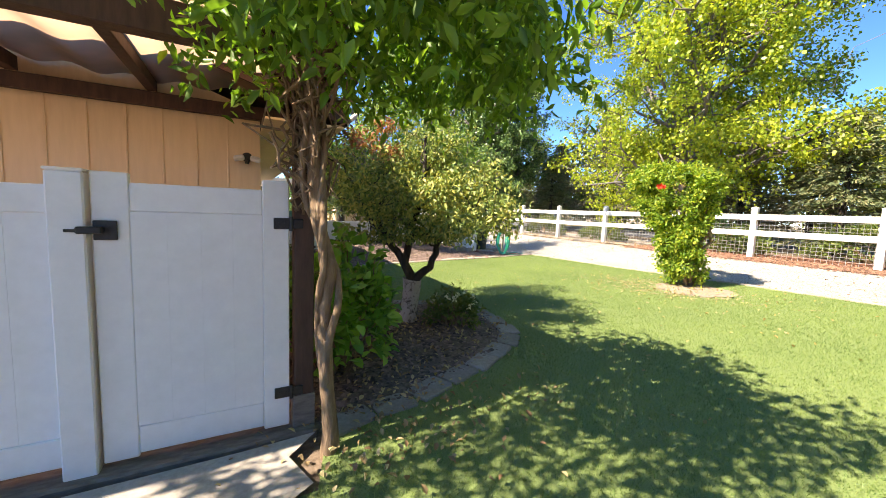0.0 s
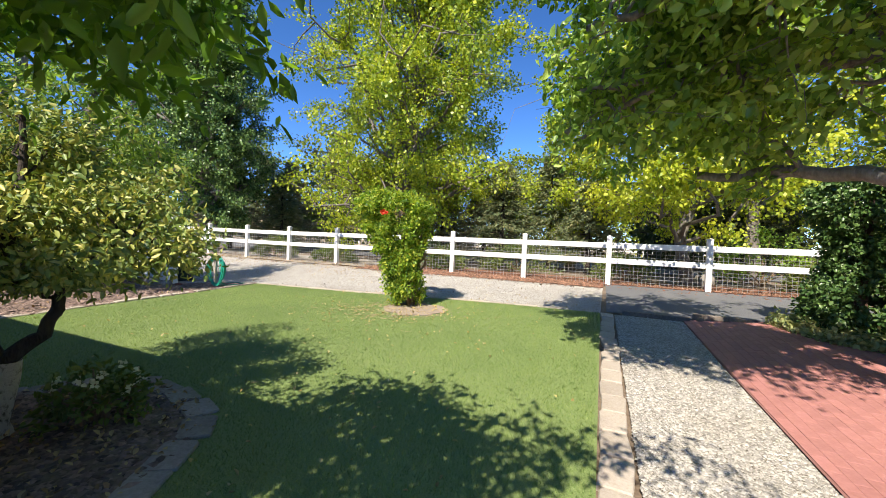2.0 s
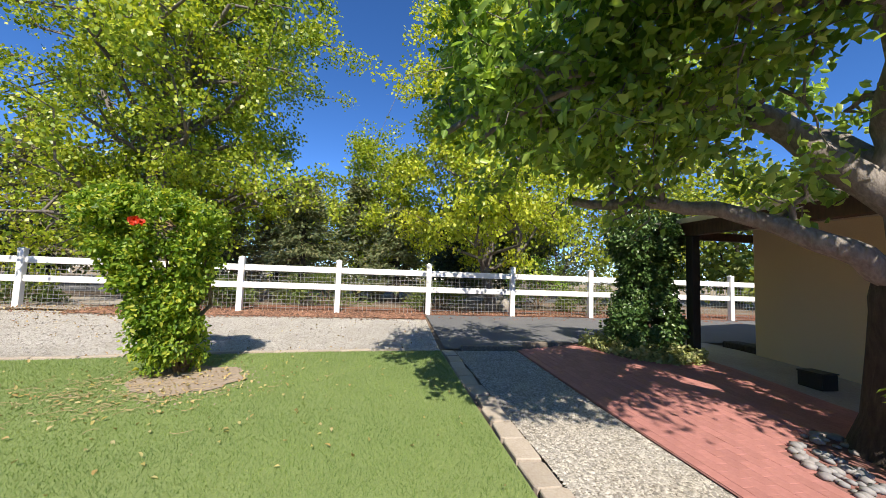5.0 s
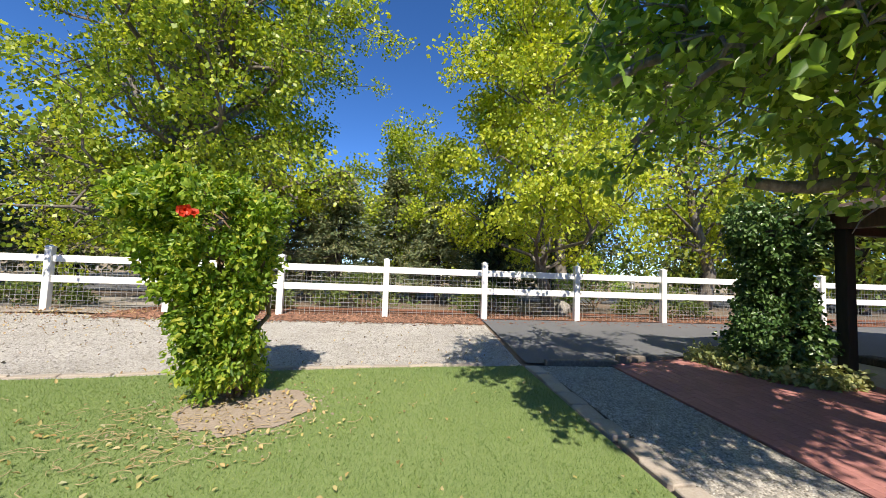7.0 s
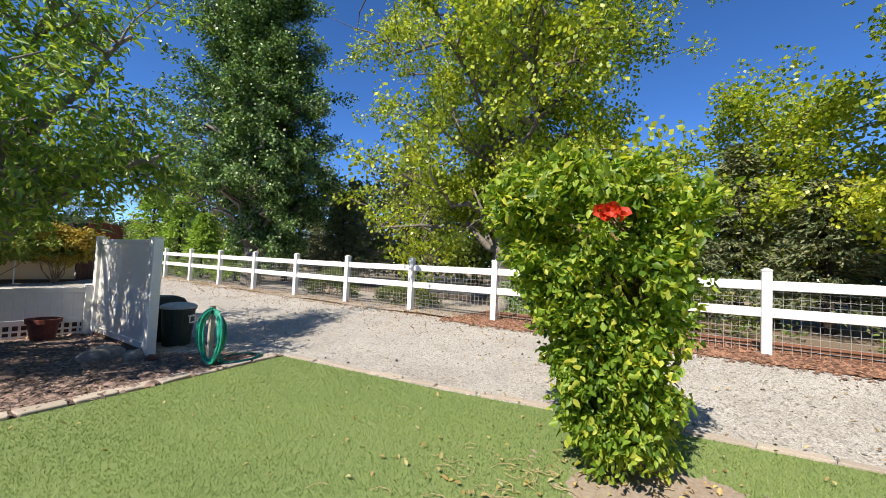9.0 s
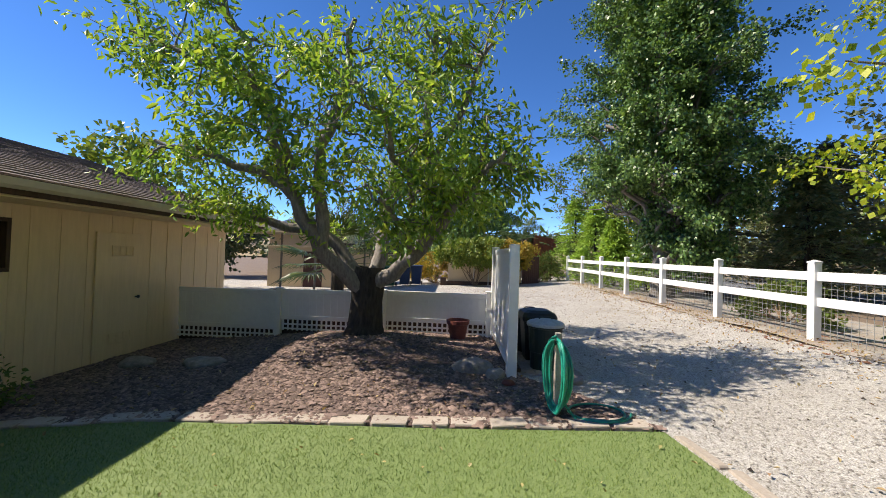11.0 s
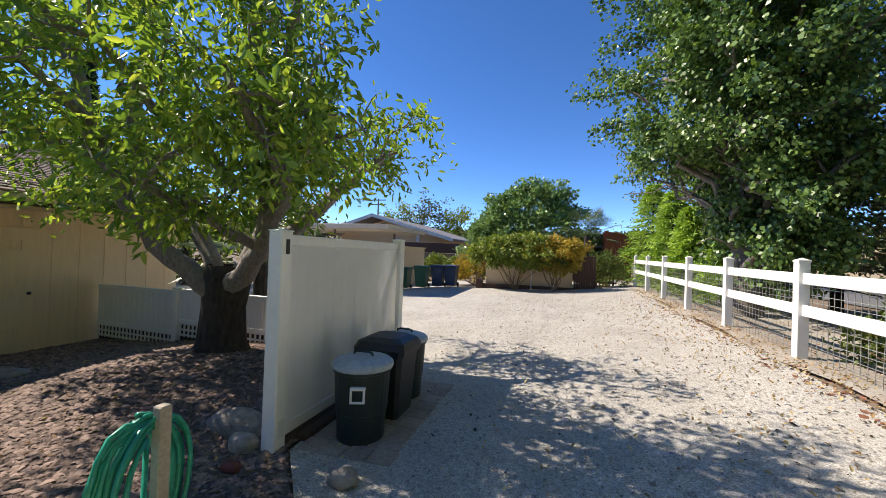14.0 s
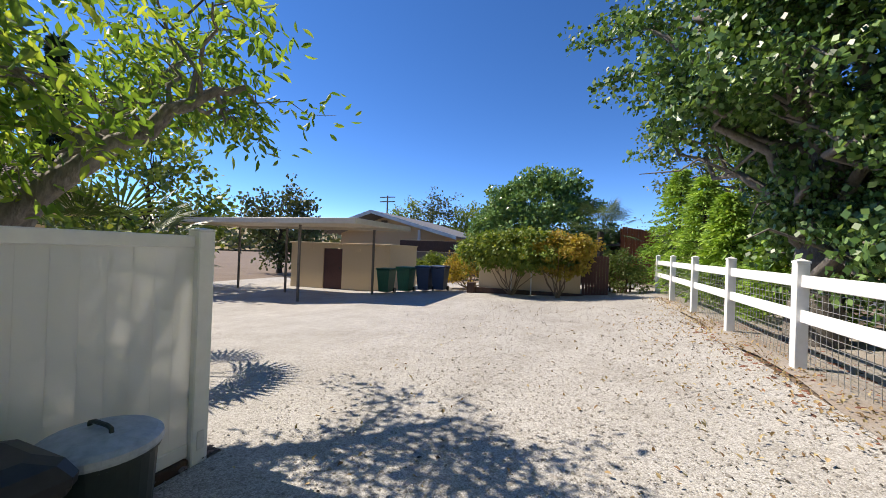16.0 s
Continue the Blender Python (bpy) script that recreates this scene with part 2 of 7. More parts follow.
ROCK = surface("grey_rock", [(0.3, (0.19, 0.175, 0.16)), (0.7, (0.38, 0.355, 0.33))], 14, 2.5, 0.9, 0.8, 0.02, (0.65, 0.6, 0.56), 0.5)
COBBLE = surface("river_cobble", [(0.3, (0.25, 0.26, 0.28)), (0.7, (0.42, 0.42, 0.43))], 14, 1.2, 0.7, 0.2, 0.005, (1.15, 0.9, 0.8), 0.7, island=0.5)
WALNUT_BARK = surface("grey_walnut_bark", [(0.3, (0.15, 0.13, 0.115)), (0.7, (0.34, 0.31, 0.285))], 26, 2.0, 0.9, 0.9, 0.02, (0.6, 0.56, 0.52), 0.6, stretch=(1, 1, 0.3))
DARK_BARK = surface("dark_furrowed_bark", [(0.3, (0.022, 0.017, 0.014)), (0.7, (0.085, 0.068, 0.056))], 22, 2.0, 0.95, 1.0, 0.04, stretch=(1, 1, 0.25))
TAN_BARK = surface("tan_bark", [(0.3, (0.15, 0.095, 0.055)), (0.7, (0.36, 0.255, 0.165))], 26, 3.0, 0.9, 0.9, 0.02, (0.6, 0.55, 0.5), 0.5, stretch=(1, 1, 0.2))
APPLE_BARK = surface("whitewashed_bark", [(0.36, (0.13, 0.10, 0.08)), (0.5, (0.55, 0.51, 0.47))], 16, 4.0, 0.9, 0.9, 0.02, (0.6, 0.55, 0.5), 0.4)
POPLAR_BARK = surface("grey_poplar_bark", [(0.3, (0.10, 0.088, 0.075)), (0.7, (0.23, 0.205, 0.18))], 18, 1.5, 0.9, 0.9, 0.03, stretch=(1, 1, 0.25))
STRAW = surface("dry_stalk", [(0.3, (0.34, 0.25, 0.13)), (0.7, (0.52, 0.42, 0.25))], 30, 4, 0.85, 0)
LAMP_WHITE = surface("white_lamp_plastic", [(0.3, (0.7, 0.7, 0.7)), (0.7, (0.8, 0.8, 0.8))], 20, 3, 0.3, 0)
DARK_GLASS = surface("dark_window_glass", [(0.3, (0.012, 0.015, 0.018)), (0.7, (0.02, 0.024, 0.028))], 3, 1, 0.06, 0)
DOOR_BROWN = surface("brown_door_paint", [(0.3, (0.075, 0.03, 0.025)), (0.7, (0.11, 0.045, 0.037))], 20, 2, 0.6, 0.1, 0.002)
RED_PETAL = leaf_material("red_petal", [(0.55, 0.03, 0.015), (0.75, 0.08, 0.03)], 0.35, 0.5)
WHITE_PETAL = leaf_material("pale_green_petal", [(0.30, 0.36, 0.12), (0.5, 0.52, 0.26), (0.42, 0.36, 0.2)], 0.3, 0.6)
IVORY_PETAL = leaf_material("white_petal", [(0.7, 0.72, 0.62), (0.8, 0.8, 0.74)], 0.3, 0.6)
DRY_LEAF = leaf_material("dry_leaf", [(0.22, 0.13, 0.07), (0.42, 0.30, 0.17), (0.55, 0.45, 0.27), (0.32, 0.17, 0.1)], 0.15, 0.8)
YELLOW_LITTER = leaf_material("yellow_fallen_leaf", [(0.4, 0.336, 0.112), (0.496, 0.44, 0.224), (0.4, 0.264, 0.112), (0.48, 0.448, 0.288)], 0.15, 0.7)
L_POPLAR = leaf_material("poplar_leaf", [(0.139, 0.24, 0.029), (0.277, 0.381, 0.04), (0.416, 0.508, 0.059), (0.592, 0.621, 0.079), (0.202, 0.311, 0.04)], 0.45, 0.4, 0.45)
L_POPLAR_YELLOW = leaf_material("yellowing_poplar_leaf", [(0.24, 0.367, 0.04), (0.456, 0.536, 0.059), (0.624, 0.663, 0.079), (0.528, 0.564, 0.079)], 0.45, 0.4, 0.5)
L_GUM = leaf_material("dark_gum_leaf", [(0.03, 0.071, 0.022), (0.067, 0.144, 0.04), (0.148, 0.26, 0.075), (0.269, 0.404, 0.148)], 0.24, 0.4, 0.7)
L_WALNUT = leaf_material("walnut_leaf", [(0.115, 0.227, 0.046), (0.196, 0.341, 0.073), (0.278, 0.421, 0.092), (0.46, 0.54, 0.12)], 0.48, 0.42, 0.8)
L_BROAD = leaf_material("broad_leaf", [(0.114, 0.219, 0.046), (0.227, 0.375, 0.077), (0.357, 0.531, 0.125), (0.552, 0.719, 0.204)], 0.5, 0.33, 0.9)
L_APPLE = leaf_material("apple_leaf", [(0.101, 0.164, 0.052), (0.183, 0.274, 0.072), (0.304, 0.385, 0.103), (0.568, 0.527, 0.165), (0.203, 0.286, 0.083)], 0.25, 0.45, 2.0)
L_RUST = leaf_material("rusty_leaf", [(0.30, 0.10, 0.06), (0.38, 0.17, 0.10), (0.25, 0.2, 0.07)], 0.3, 0.6, 2.0)
L_VINE = leaf_material("trumpet_vine_leaf", [(0.065, 0.147, 0.022), (0.174, 0.309, 0.042), (0.303, 0.456, 0.07), (0.447, 0.577, 0.099), (0.634, 0.616, 0.114)], 0.5, 0.45, 1.5)
L_WISTERIA = leaf_material("wisteria_leaf", [(0.084, 0.189, 0.025), (0.154, 0.311, 0.042), (0.28, 0.486, 0.07)], 0.5, 0.42, 1.5)
L_IVY = leaf_material("ivy_leaf", [(0.039, 0.094, 0.029), (0.078, 0.159, 0.047), (0.146, 0.234, 0.075)], 0.15, 0.35, 2.0)
L_IVY_PALE = leaf_material("variegated_ivy_leaf", [(0.297, 0.351, 0.149), (0.486, 0.486, 0.257), (0.176, 0.243, 0.095)], 0.25, 0.5, 2.0)
L_HYDRANGEA = leaf_material("hydrangea_leaf", [(0.096, 0.255, 0.039), (0.174, 0.39, 0.057), (0.294, 0.546, 0.096)], 0.35, 0.42, 3.0)
L_CONIFER = leaf_material("conifer_spray", [(0.108, 0.154, 0.082), (0.18, 0.226, 0.118), (0.306, 0.288, 0.162)], 0.2, 0.7, 0.6)
L_BROWN_CONIFER = leaf_material("bronze_conifer_spray", [(0.18, 0.154, 0.108), (0.27, 0.226, 0.162), (0.154, 0.18, 0.108), (0.396, 0.342, 0.252)], 0.15, 0.75, 0.6)
L_FEATHER = leaf_material("feathery_shrub_spray", [(0.192, 0.33, 0.048), (0.272, 0.435, 0.072), (0.384, 0.54, 0.108)], 0.3, 0.7, 1.0)
L_BAY = leaf_material("glossy_bay_leaf", [(0.111, 0.208, 0.073), (0.195, 0.317, 0.122), (0.293, 0.439, 0.17)], 0.2, 0.3, 1.0)
L_GRAPE = leaf_material("grape_leaf", [(0.112, 0.188, 0.037), (0.188, 0.263, 0.056), (0.3, 0.338, 0.062)], 0.35, 0.5, 1.0)
L_GRAPE_YELLOW = leaf_material("yellow_grape_leaf", [(0.34, 0.28, 0.04), (0.46, 0.36, 0.06), (0.40, 0.25, 0.06)], 0.35, 0.5, 1.5)
L_PALM = leaf_material("palm_frond", [(0.06, 0.10, 0.035), (0.10, 0.15, 0.05), (0.15, 0.19, 0.08)], 0.2, 0.4, 2.0)
L_FAR = leaf_material("far_woodland_leaf", [(0.045, 0.075, 0.03), (0.08, 0.11, 0.045), (0.13, 0.14, 0.06)], 0.2, 0.6, 0.1)
L_CYPRESS = leaf_material("cypress_spray", [(0.02, 0.04, 0.018), (0.035, 0.06, 0.026)], 0.1, 0.7, 0.5)
L_SHRUB = leaf_material("low_shrub_leaf", [(0.08, 0.14, 0.03), (0.14, 0.20, 0.05), (0.22, 0.25, 0.07)], 0.3, 0.5, 1.0)


# ---- building helpers ----
def clamp(v):
    return max(0.0, min(1.0, v))


def gz(x, y):
    """Height of the ground: a gentle rise from the house to the fence."""
    z = float(np.interp(x, [-6, 0, 3, 6, 9, 12, 20], [0.0, 0.07, 0.19, 0.27, 0.38, 0.66, 0.75]))
    z -= 0.12 * clamp((y - 5) / 4) * clamp((3 - x) / 3)
    z += 0.008 * min(25.0, max(0.0, y - 12)) * clamp((x - 1) / 4)
    z += 0.24 * math.exp(-((x - 4.5) ** 2 + (y - 11.5) ** 2) / 2.2)
    z += 0.15 * clamp((-y - 1) / 1.5) * clamp((x - 4) / 3) * clamp((11 - x) / 2.5)
    return z


class Build:
    """Vertices and faces of one mesh, in world coordinates."""

    def __init__(self):
        self.v, self.f = [], []

    def add(self, verts, faces, m=None):
        o = len(self.v)
        self.v += [tuple(m @ Vector(p)) for p in verts] if m else [tuple(p) for p in verts]
        self.f += [tuple(i + o for i in f) for f in faces]
        return self

    def box(self, lo, hi, c=0.006, m=None):
        lo, hi = Vector(lo), Vector(hi)
        c = min(c, 0.45 * min(hi - lo))
        corners = [(i, j, k) for i in (0, 1) for j in (0, 1) for k in (0, 1)]
        idx, verts = {}, []
        for cn in corners:
            for a in range(3):
                p = [(lo[b], hi[b])[cn[b]] + (0 if b == a else (c, -c)[cn[b]]) for b in range(3)]
                idx[cn, a] = len(verts)
                verts.append(p)
        faces = []
        for a in range(3):
            b, d = (a + 1) % 3, (a + 2) % 3
            for s in (0, 1):
                q = []
                for u, w in ((0, 0), (1, 0), (1, 1), (0, 1)):
                    cn = [0, 0, 0]
                    cn[a], cn[b], cn[d] = s, u, w
                    q.append(idx[tuple(cn), a])
                faces.append(q if s else q[::-1])
            for u in (0, 1):
                for w in (0, 1):
                    c0, c1 = [0, 0, 0], [0, 0, 0]
                    c0[a], c1[a] = 0, 1
                    c0[b] = c1[b] = u
                    c0[d] = c1[d] = w
                    c0, c1 = tuple(c0), tuple(c1)
                    q = [idx[c0, b], idx[c1, b], idx[c1, d], idx[c0, d]]
                    faces.append(q if u == w else q[::-1])
        for cn in corners:
            q = [idx[cn, 0], idx[cn, 1], idx[cn, 2]]
            faces.append(q if sum(cn) % 2 else q[::-1])
        return self.add(verts, faces, m)

    def tube(self, pts, radii, n=7, cap=True):
        pts = [Vector(p) for p in pts]
        if not hasattr(radii, "__len__"):
            radii = [radii] * len(pts)
        verts, faces = [], []
        side = None
        for i, p in enumerate(pts):
            t = (pts[min(i + 1, len(pts) - 1)] - pts[max(i - 1, 0)]).normalized()
            if side is None:
                side = t.orthogonal().normalized()
            side = (side - t * side.dot(t)).normalized()
            other = t.cross(side)
            for k in range(n):
                a = 2 * math.pi * k / n
                verts.append(p + (side * math.cos(a) + other * math.sin(a)) * radii[i])
        for i in range(len(pts) - 1):
            for k in range(n):
                faces.append((i * n + k, i * n + (k + 1) % n, (i + 1) * n + (k + 1) % n, (i + 1) * n + k))
        if cap:
            faces += [tuple(range(n))[::-1], tuple(range((len(pts) - 1) * n, len(pts) * n))]
        return self.add(verts, faces)

    def lathe(self, centre, profile, n=20, m=None):
        cx, cy, cz = centre
        verts = [(cx + r * math.cos(2 * math.pi * k / n), cy + r * math.sin(2 * math.pi * k / n), cz + z) for r, z in profile for k in range(n)]
        faces = [(i * n + k, i * n + (k + 1) % n, (i + 1) * n + (k + 1) % n, (i + 1) * n + k) for i in range(len(profile) - 1) for k in range(n)]
        faces += [tuple(range(n))[::-1], tuple(range((len(profile) - 1) * n, len(profile) * n))]
        return self.add(verts, faces, m)

    def mesh(self, name, mat, smooth=False, base=(0, 0, 0)):
        me = bpy.data.meshes.new(name)
        b = Vector(base)
        me.from_pydata([Vector(p) - b for p in self.v], [], self.f)
        me.materials.append(mat)
        if smooth:
            me.polygons.foreach_set("use_smooth", [True] * len(me.polygons))
        me.update()
        return me


def thing(name, base, label, category, group="", kind=""):
    ob = new(name)
    ob.location = base
    ob.empty_display_size = 0.2
    return tagged(ob, label, category, group, kind)


def base_of(ob):
    p = Vector((0, 0, 0))
    while ob:
        p += ob.location
        ob = ob.parent
    return p


def part(name, build, mat, parent, label="", smooth=False, kind=""):
    ob = new(name, build.mesh(name, mat, smooth, base_of(parent)))
    ob.parent = parent
    return tagged(ob, label, kind=kind)


def solid(name, build, mat, label, category, group="", kind="", smooth=False, base=(0, 0, 0)):
    ob = new(name, build.mesh(name, mat, smooth, base))
    ob.location = base
    return tagged(ob, label, category, group, kind)


def mesh_from_arrays(name, verts, faces, mat, smooth=False):
    """verts (n, 3), faces (m, k): a mesh of equal faces, made quickly."""
    me = bpy.data.meshes.new(name)
    m, k = faces.shape
    me.vertices.add(len(verts))
    me.vertices.foreach_set("co", verts.astype(np.float32).ravel())
    me.loops.add(m * k)
    me.loops.foreach_set("vertex_index", faces.astype(np.int32).ravel())
    me.polygons.add(m)
    me.polygons.foreach_set("loop_start", np.arange(0, m * k, k, dtype=np.int32))
    me.polygons.foreach_set("loop_total", np.full(m, k, dtype=np.int32))
    if smooth:
        me.polygons.foreach_set("use_smooth", np.ones(m, dtype=bool))
    me.materials.append(mat)
    me.update(calc_edges=True)
    return me


def unit(a):
    return a / np.maximum(1e-9, np.linalg.norm(a, axis=1, keepdims=True))


def leaf_mesh(name, mat, at, length, width, droop, rng, base, up=0.7, out=None, fold=0.18, jitter=0.35, spread=1.0, simple=False):
    """One folded leaf at each place: pointed, drooping, turned at random but mostly face up."""
    n = len(at)
    d = rng.normal(size=(n, 3)) * spread
    if out is not None:
        d += out * 0.9
    d[:, 2] -= droop
    d = unit(d)
    nrm = rng.normal(size=(n, 3)) * (1 - up)
    nrm[:, 2] += up
    side = unit(np.cross(d, nrm))
    nrm = unit(np.cross(side, d))
    s = 1 + jitter * rng.uniform(-1, 1, (n, 1))
    ln, wd = length * s, width * s * 0.5
    p = at - np.asarray(base)
    if simple:
        v = np.stack([p, p + d * ln * 0.5 + side * wd, p + d * ln - nrm * ln * 0.1, p + d * ln * 0.5 - side * wd], 1)
        return mesh_from_arrays(name, v.reshape(-1, 3), np.arange(4 * n).reshape(-1, 4), mat)
    v = np.empty((n, 6, 3))
    v[:, 0] = p
    v[:, 1] = p + d * ln * 0.35 + side * wd + nrm * wd * fold * 2
    v[:, 2] = p + d * ln * 0.72 + side * wd * 0.7 + nrm * wd * fold
    v[:, 3] = p + d * ln - nrm * ln * 0.12
    v[:, 4] = p + d * ln * 0.72 - side * wd * 0.7 + nrm * wd * fold
    v[:, 5] = p + d * ln * 0.35 - side * wd + nrm * wd * fold * 2
    o = (np.arange(n) * 6)[:, None]
    quads = np.concatenate([o + np.array([[0, 1, 2, 3]]), o + np.array([[0, 3, 4, 5]])])
    return mesh_from_arrays(name, v.reshape(-1, 3), quads, mat)


def crown_part(name, mat, at, length, width, droop, rng, parent, label="", **kw):
    ob = new(name, leaf_mesh(name, mat, at, length, width, droop, rng, base_of(parent), **kw))
    ob.parent = parent
    return tagged(ob, label)


def clumps(rng, centres, per, radius, flat=0.7):
    """Leaf places gathered round the centres."""
    c = np.repeat(np.asarray(centres), per, axis=0)
    r = np.repeat(np.broadcast_to(radius, (len(centres),)), per)[:, None]
    d = unit(rng.normal(size=c.shape)) * rng.uniform(0, 1, (len(c), 1)) ** 0.5
    return c + d * r * np.array([1, 1, flat])


def bent(rng, a, b, sag=0.0, wobble=0.08, n=6):
    """A crooked line from a to b."""
    a, b = np.asarray(a, float), np.asarray(b, float)
    t = np.linspace(0, 1, n)[:, None]
    p = a + (b - a) * t
    ln = np.linalg.norm(b - a)
    off = rng.normal(size=(n, 3)) * wobble * ln * np.sin(np.pi * t) ** 0.7
    off[:, 2] += (sag * ln * np.sin(np.pi * t))[:, 0]
    return p + off


def grow(rng, wood, start, end, radius, twigs, spread, sag=0.1, tip=0.25, sides=7):
    """A limb with side twigs. Returns the places where leaves gather."""
    line = bent(rng, start, end, sag)
    wood.tube(line, np.linspace(radius, radius * tip, len(line)), sides, False)
    ends = [line[-1]]
    for _ in range(twigs):
        k = rng.uniform(0.3, 1.0) * (len(line) - 1)
        i = min(int(k), len(line) - 2)
        p = line[i] + (line[i + 1] - line[i]) * (k - i)
        q = p + rng.normal(size=3) * spread * np.array([1, 1, 0.75]) + (line[-1] - line[0]) * 0.15
        sub = bent(rng, p, q, 0.05, 0.08, 4)
        wood.tube(sub, np.linspace(radius * 0.32, radius * 0.08, 4), 5, False)
        ends += [sub[2], sub[3], (sub[1] + sub[2]) / 2]
    return ends


def scatter(rng, n, x0, x1, y0, y1, inside):
    """n places in the plan for which inside() holds."""
    got = []
    while sum(map(len, got)) < n:
        p = np.stack([rng.uniform(x0, x1, 4 * n), rng.uniform(y0, y1, 4 * n)], 1)
        got.append(p[inside(p)])
    return np.concatenate(got)[:n]


def in_poly(poly):
    q = np.array(poly)

    def test(p):
        hit = np.zeros(len(p), bool)
        for (ax, ay), (bx, by) in zip(q, np.roll(q, -1, 0)):
            cross = (ay > p[:, 1]) != (by > p[:, 1])
            with np.errstate(divide="ignore", invalid="ignore"):
                hit ^= cross & (p[:, 0] < (bx - ax) * (p[:, 1] - ay) / (by - ay + 1e-12) + ax)
        return hit
    return test


def heights(p):
    return np.array([gz(a, b) for a, b in p])


def sheet(name, poly, lift, mat, label, category, thick=0.0, cell=0.75):
    """A piece of ground that follows the slope, cut from its outline."""
    bm = bmesh.new()
    bm.faces.new([bm.verts.new((x, y, 0)) for x, y in poly])
    xs, ys = [p[0] for p in poly], [p[1] for p in poly]
    for axis, lo, hi in ((0, min(xs), max(xs)), (1, min(ys), max(ys))):
        k = math.ceil(lo / cell) * cell
        while k < hi:
            co, no = [0, 0, 0], [0, 0, 0]
            co[axis], no[axis] = k, 1
            bmesh.ops.bisect_plane(bm, geom=bm.verts[:] + bm.edges[:] + bm.faces[:], plane_co=co, plane_no=no)
            k += cell
    for v in bm.verts:
        v.co.z = gz(v.co.x, v.co.y) + lift
    bmesh.ops.recalc_face_normals(bm, faces=bm.faces[:])
    if sum(f.normal.z for f in bm.faces) < 0:
        bmesh.ops.reverse_faces(bm, faces=bm.faces[:])
    me = bpy.data.meshes.new(name)
    bm.to_mesh(me)
    bm.free()
    me.materials.append(mat)
    return tagged(new(name, me), label, category, kind="structure")


def chips(name, mat, at, size, rng, label, category, flat=0.4, lift=0.0):
    """Small broken pieces lying on the ground: one object of stuff."""
    n = len(at)
    oct_v = np.array([[1, 0, 0], [0, 1, 0], [-1, 0, 0], [0, -1, 0], [0, 0, 1], [0, 0, -0.3]], float)
    oct_f = np.array([[0, 1, 4], [1, 2, 4], [2, 3, 4], [3, 0, 4]])
    a = rng.uniform(0, 6.28, n)
    s = size * np.exp(rng.normal(size=(n, 1)) * 0.35)
    v = oct_v[None] * (1 + rng.uniform(-0.35, 0.35, (n, 6, 1)))
    v = v * np.stack([np.ones(n), rng.uniform(0.5, 1, n), np.full(n, flat)], 1)[:, None]
    x = v[..., 0] * np.cos(a)[:, None] - v[..., 1] * np.sin(a)[:, None]
    y = v[..., 0] * np.sin(a)[:, None] + v[..., 1] * np.cos(a)[:, None]
    z = v[..., 2] + x * rng.uniform(-0.3, 0.3, (n, 1)) + y * rng.uniform(-0.3, 0.3, (n, 1))
    w = np.stack([x, y, z], 2) * s[:, None] + np.concatenate([at, heights(at)[:, None] + lift], 1)[:, None]
    f = (np.arange(n) * 6)[:, None, None] + oct_f[None]
    return tagged(new(name, mesh_from_arrays(name, w.reshape(-1, 3), f.reshape(-1, 3), mat)), label, category, kind="stuff")


def litter(name, mat, at, length, rng, label, lift=0.012):
    p = np.concatenate([at, heights(at)[:, None] + lift + rng.uniform(0, 0.02, (len(at), 1))], 1)
    me = leaf_mesh(name, mat, p, length, length * 0.6, 0.0, rng, (0, 0, 0), up=0.85, fold=0.25)
    return tagged(new(name, me), label, "fallen leaves", kind="stuff")


def rock(rng, centre, size, n=2):
    """A lumpy stone as a Build."""
    bm = bmesh.new()
    bmesh.ops.create_icosphere(bm, subdivisions=n, radius=1)
    ph = rng.uniform(0, 50, 3)
    b = Build()
    vs = []
    for v in bm.verts:
        k = 1 + 0.28 * noise.noise(Vector(v.co) * 1.4 + Vector(ph))
        vs.append([centre[i] + v.co[i] * k * size[i] for i in range(3)])
    b.add(vs, [[w.index for w in f.verts] for f in bm.faces])
    bm.free()
    return b


# ---- the ground ----
def ground_sheet():
    xs = sorted(set(list(np.arange(-12, 30, 1.5)) + [-400, -200, -100, -50, -25, 40, 60, 100, 200, 400]))
    ys = sorted(set(list(np.arange(-16, 40, 1.5)) + [-400, -200, -100, -50, -25, 55, 80, 120, 200, 400]))
    b = Build()
    b.v = [(x, y, gz(x, y) - 0.035) for y in ys for x in xs]
    n = len(xs)
    b.f = [(j * n + i, j * n + i + 1, (j + 1) * n + i + 1, (j + 1) * n + i) for j in range(len(ys) - 1) for i in range(n - 1)]
    solid("ground", b, SOIL, "dry brown soil reaching to the horizon", "ground", kind="structure", smooth=True)


ground_sheet()
BED_EDGE = [(0.5, 2.42), (0.75, 2.48), (1.3, 2.57), (2.0, 2.82), (2.5, 3.08), (2.75, 3.3), (2.93, 3.85), (2.95, 4.4), (2.6, 4.95), (2.04, 5.35), (1.62, 5.75), (1.2, 5.95)]
DRIVE_EDGE = [(8.8, 0.38), (8.72, 2.0), (8.57, 3.5), (8.2, 6.0), (7.97, 8.8)]
TURF_POLY = DRIVE_EDGE + [(3.0, 8.83), (1.2, 8.7)] + BED_EDGE[::-1] + [(0.35, 1.9), (-2.6, 1.8), (-2.6, 0.38)]
BED_POLY = BED_EDGE + [(0.22, 5.95), (0.22, 2.6)]
NORTH_BED = [(8.0, 8.83), (7.5, 9.7), (6.9, 10.35), (6.84, 12.8), (0.22, 13.0), (0.22, 8.7), (1.2, 8.73), (3.0, 8.86)]
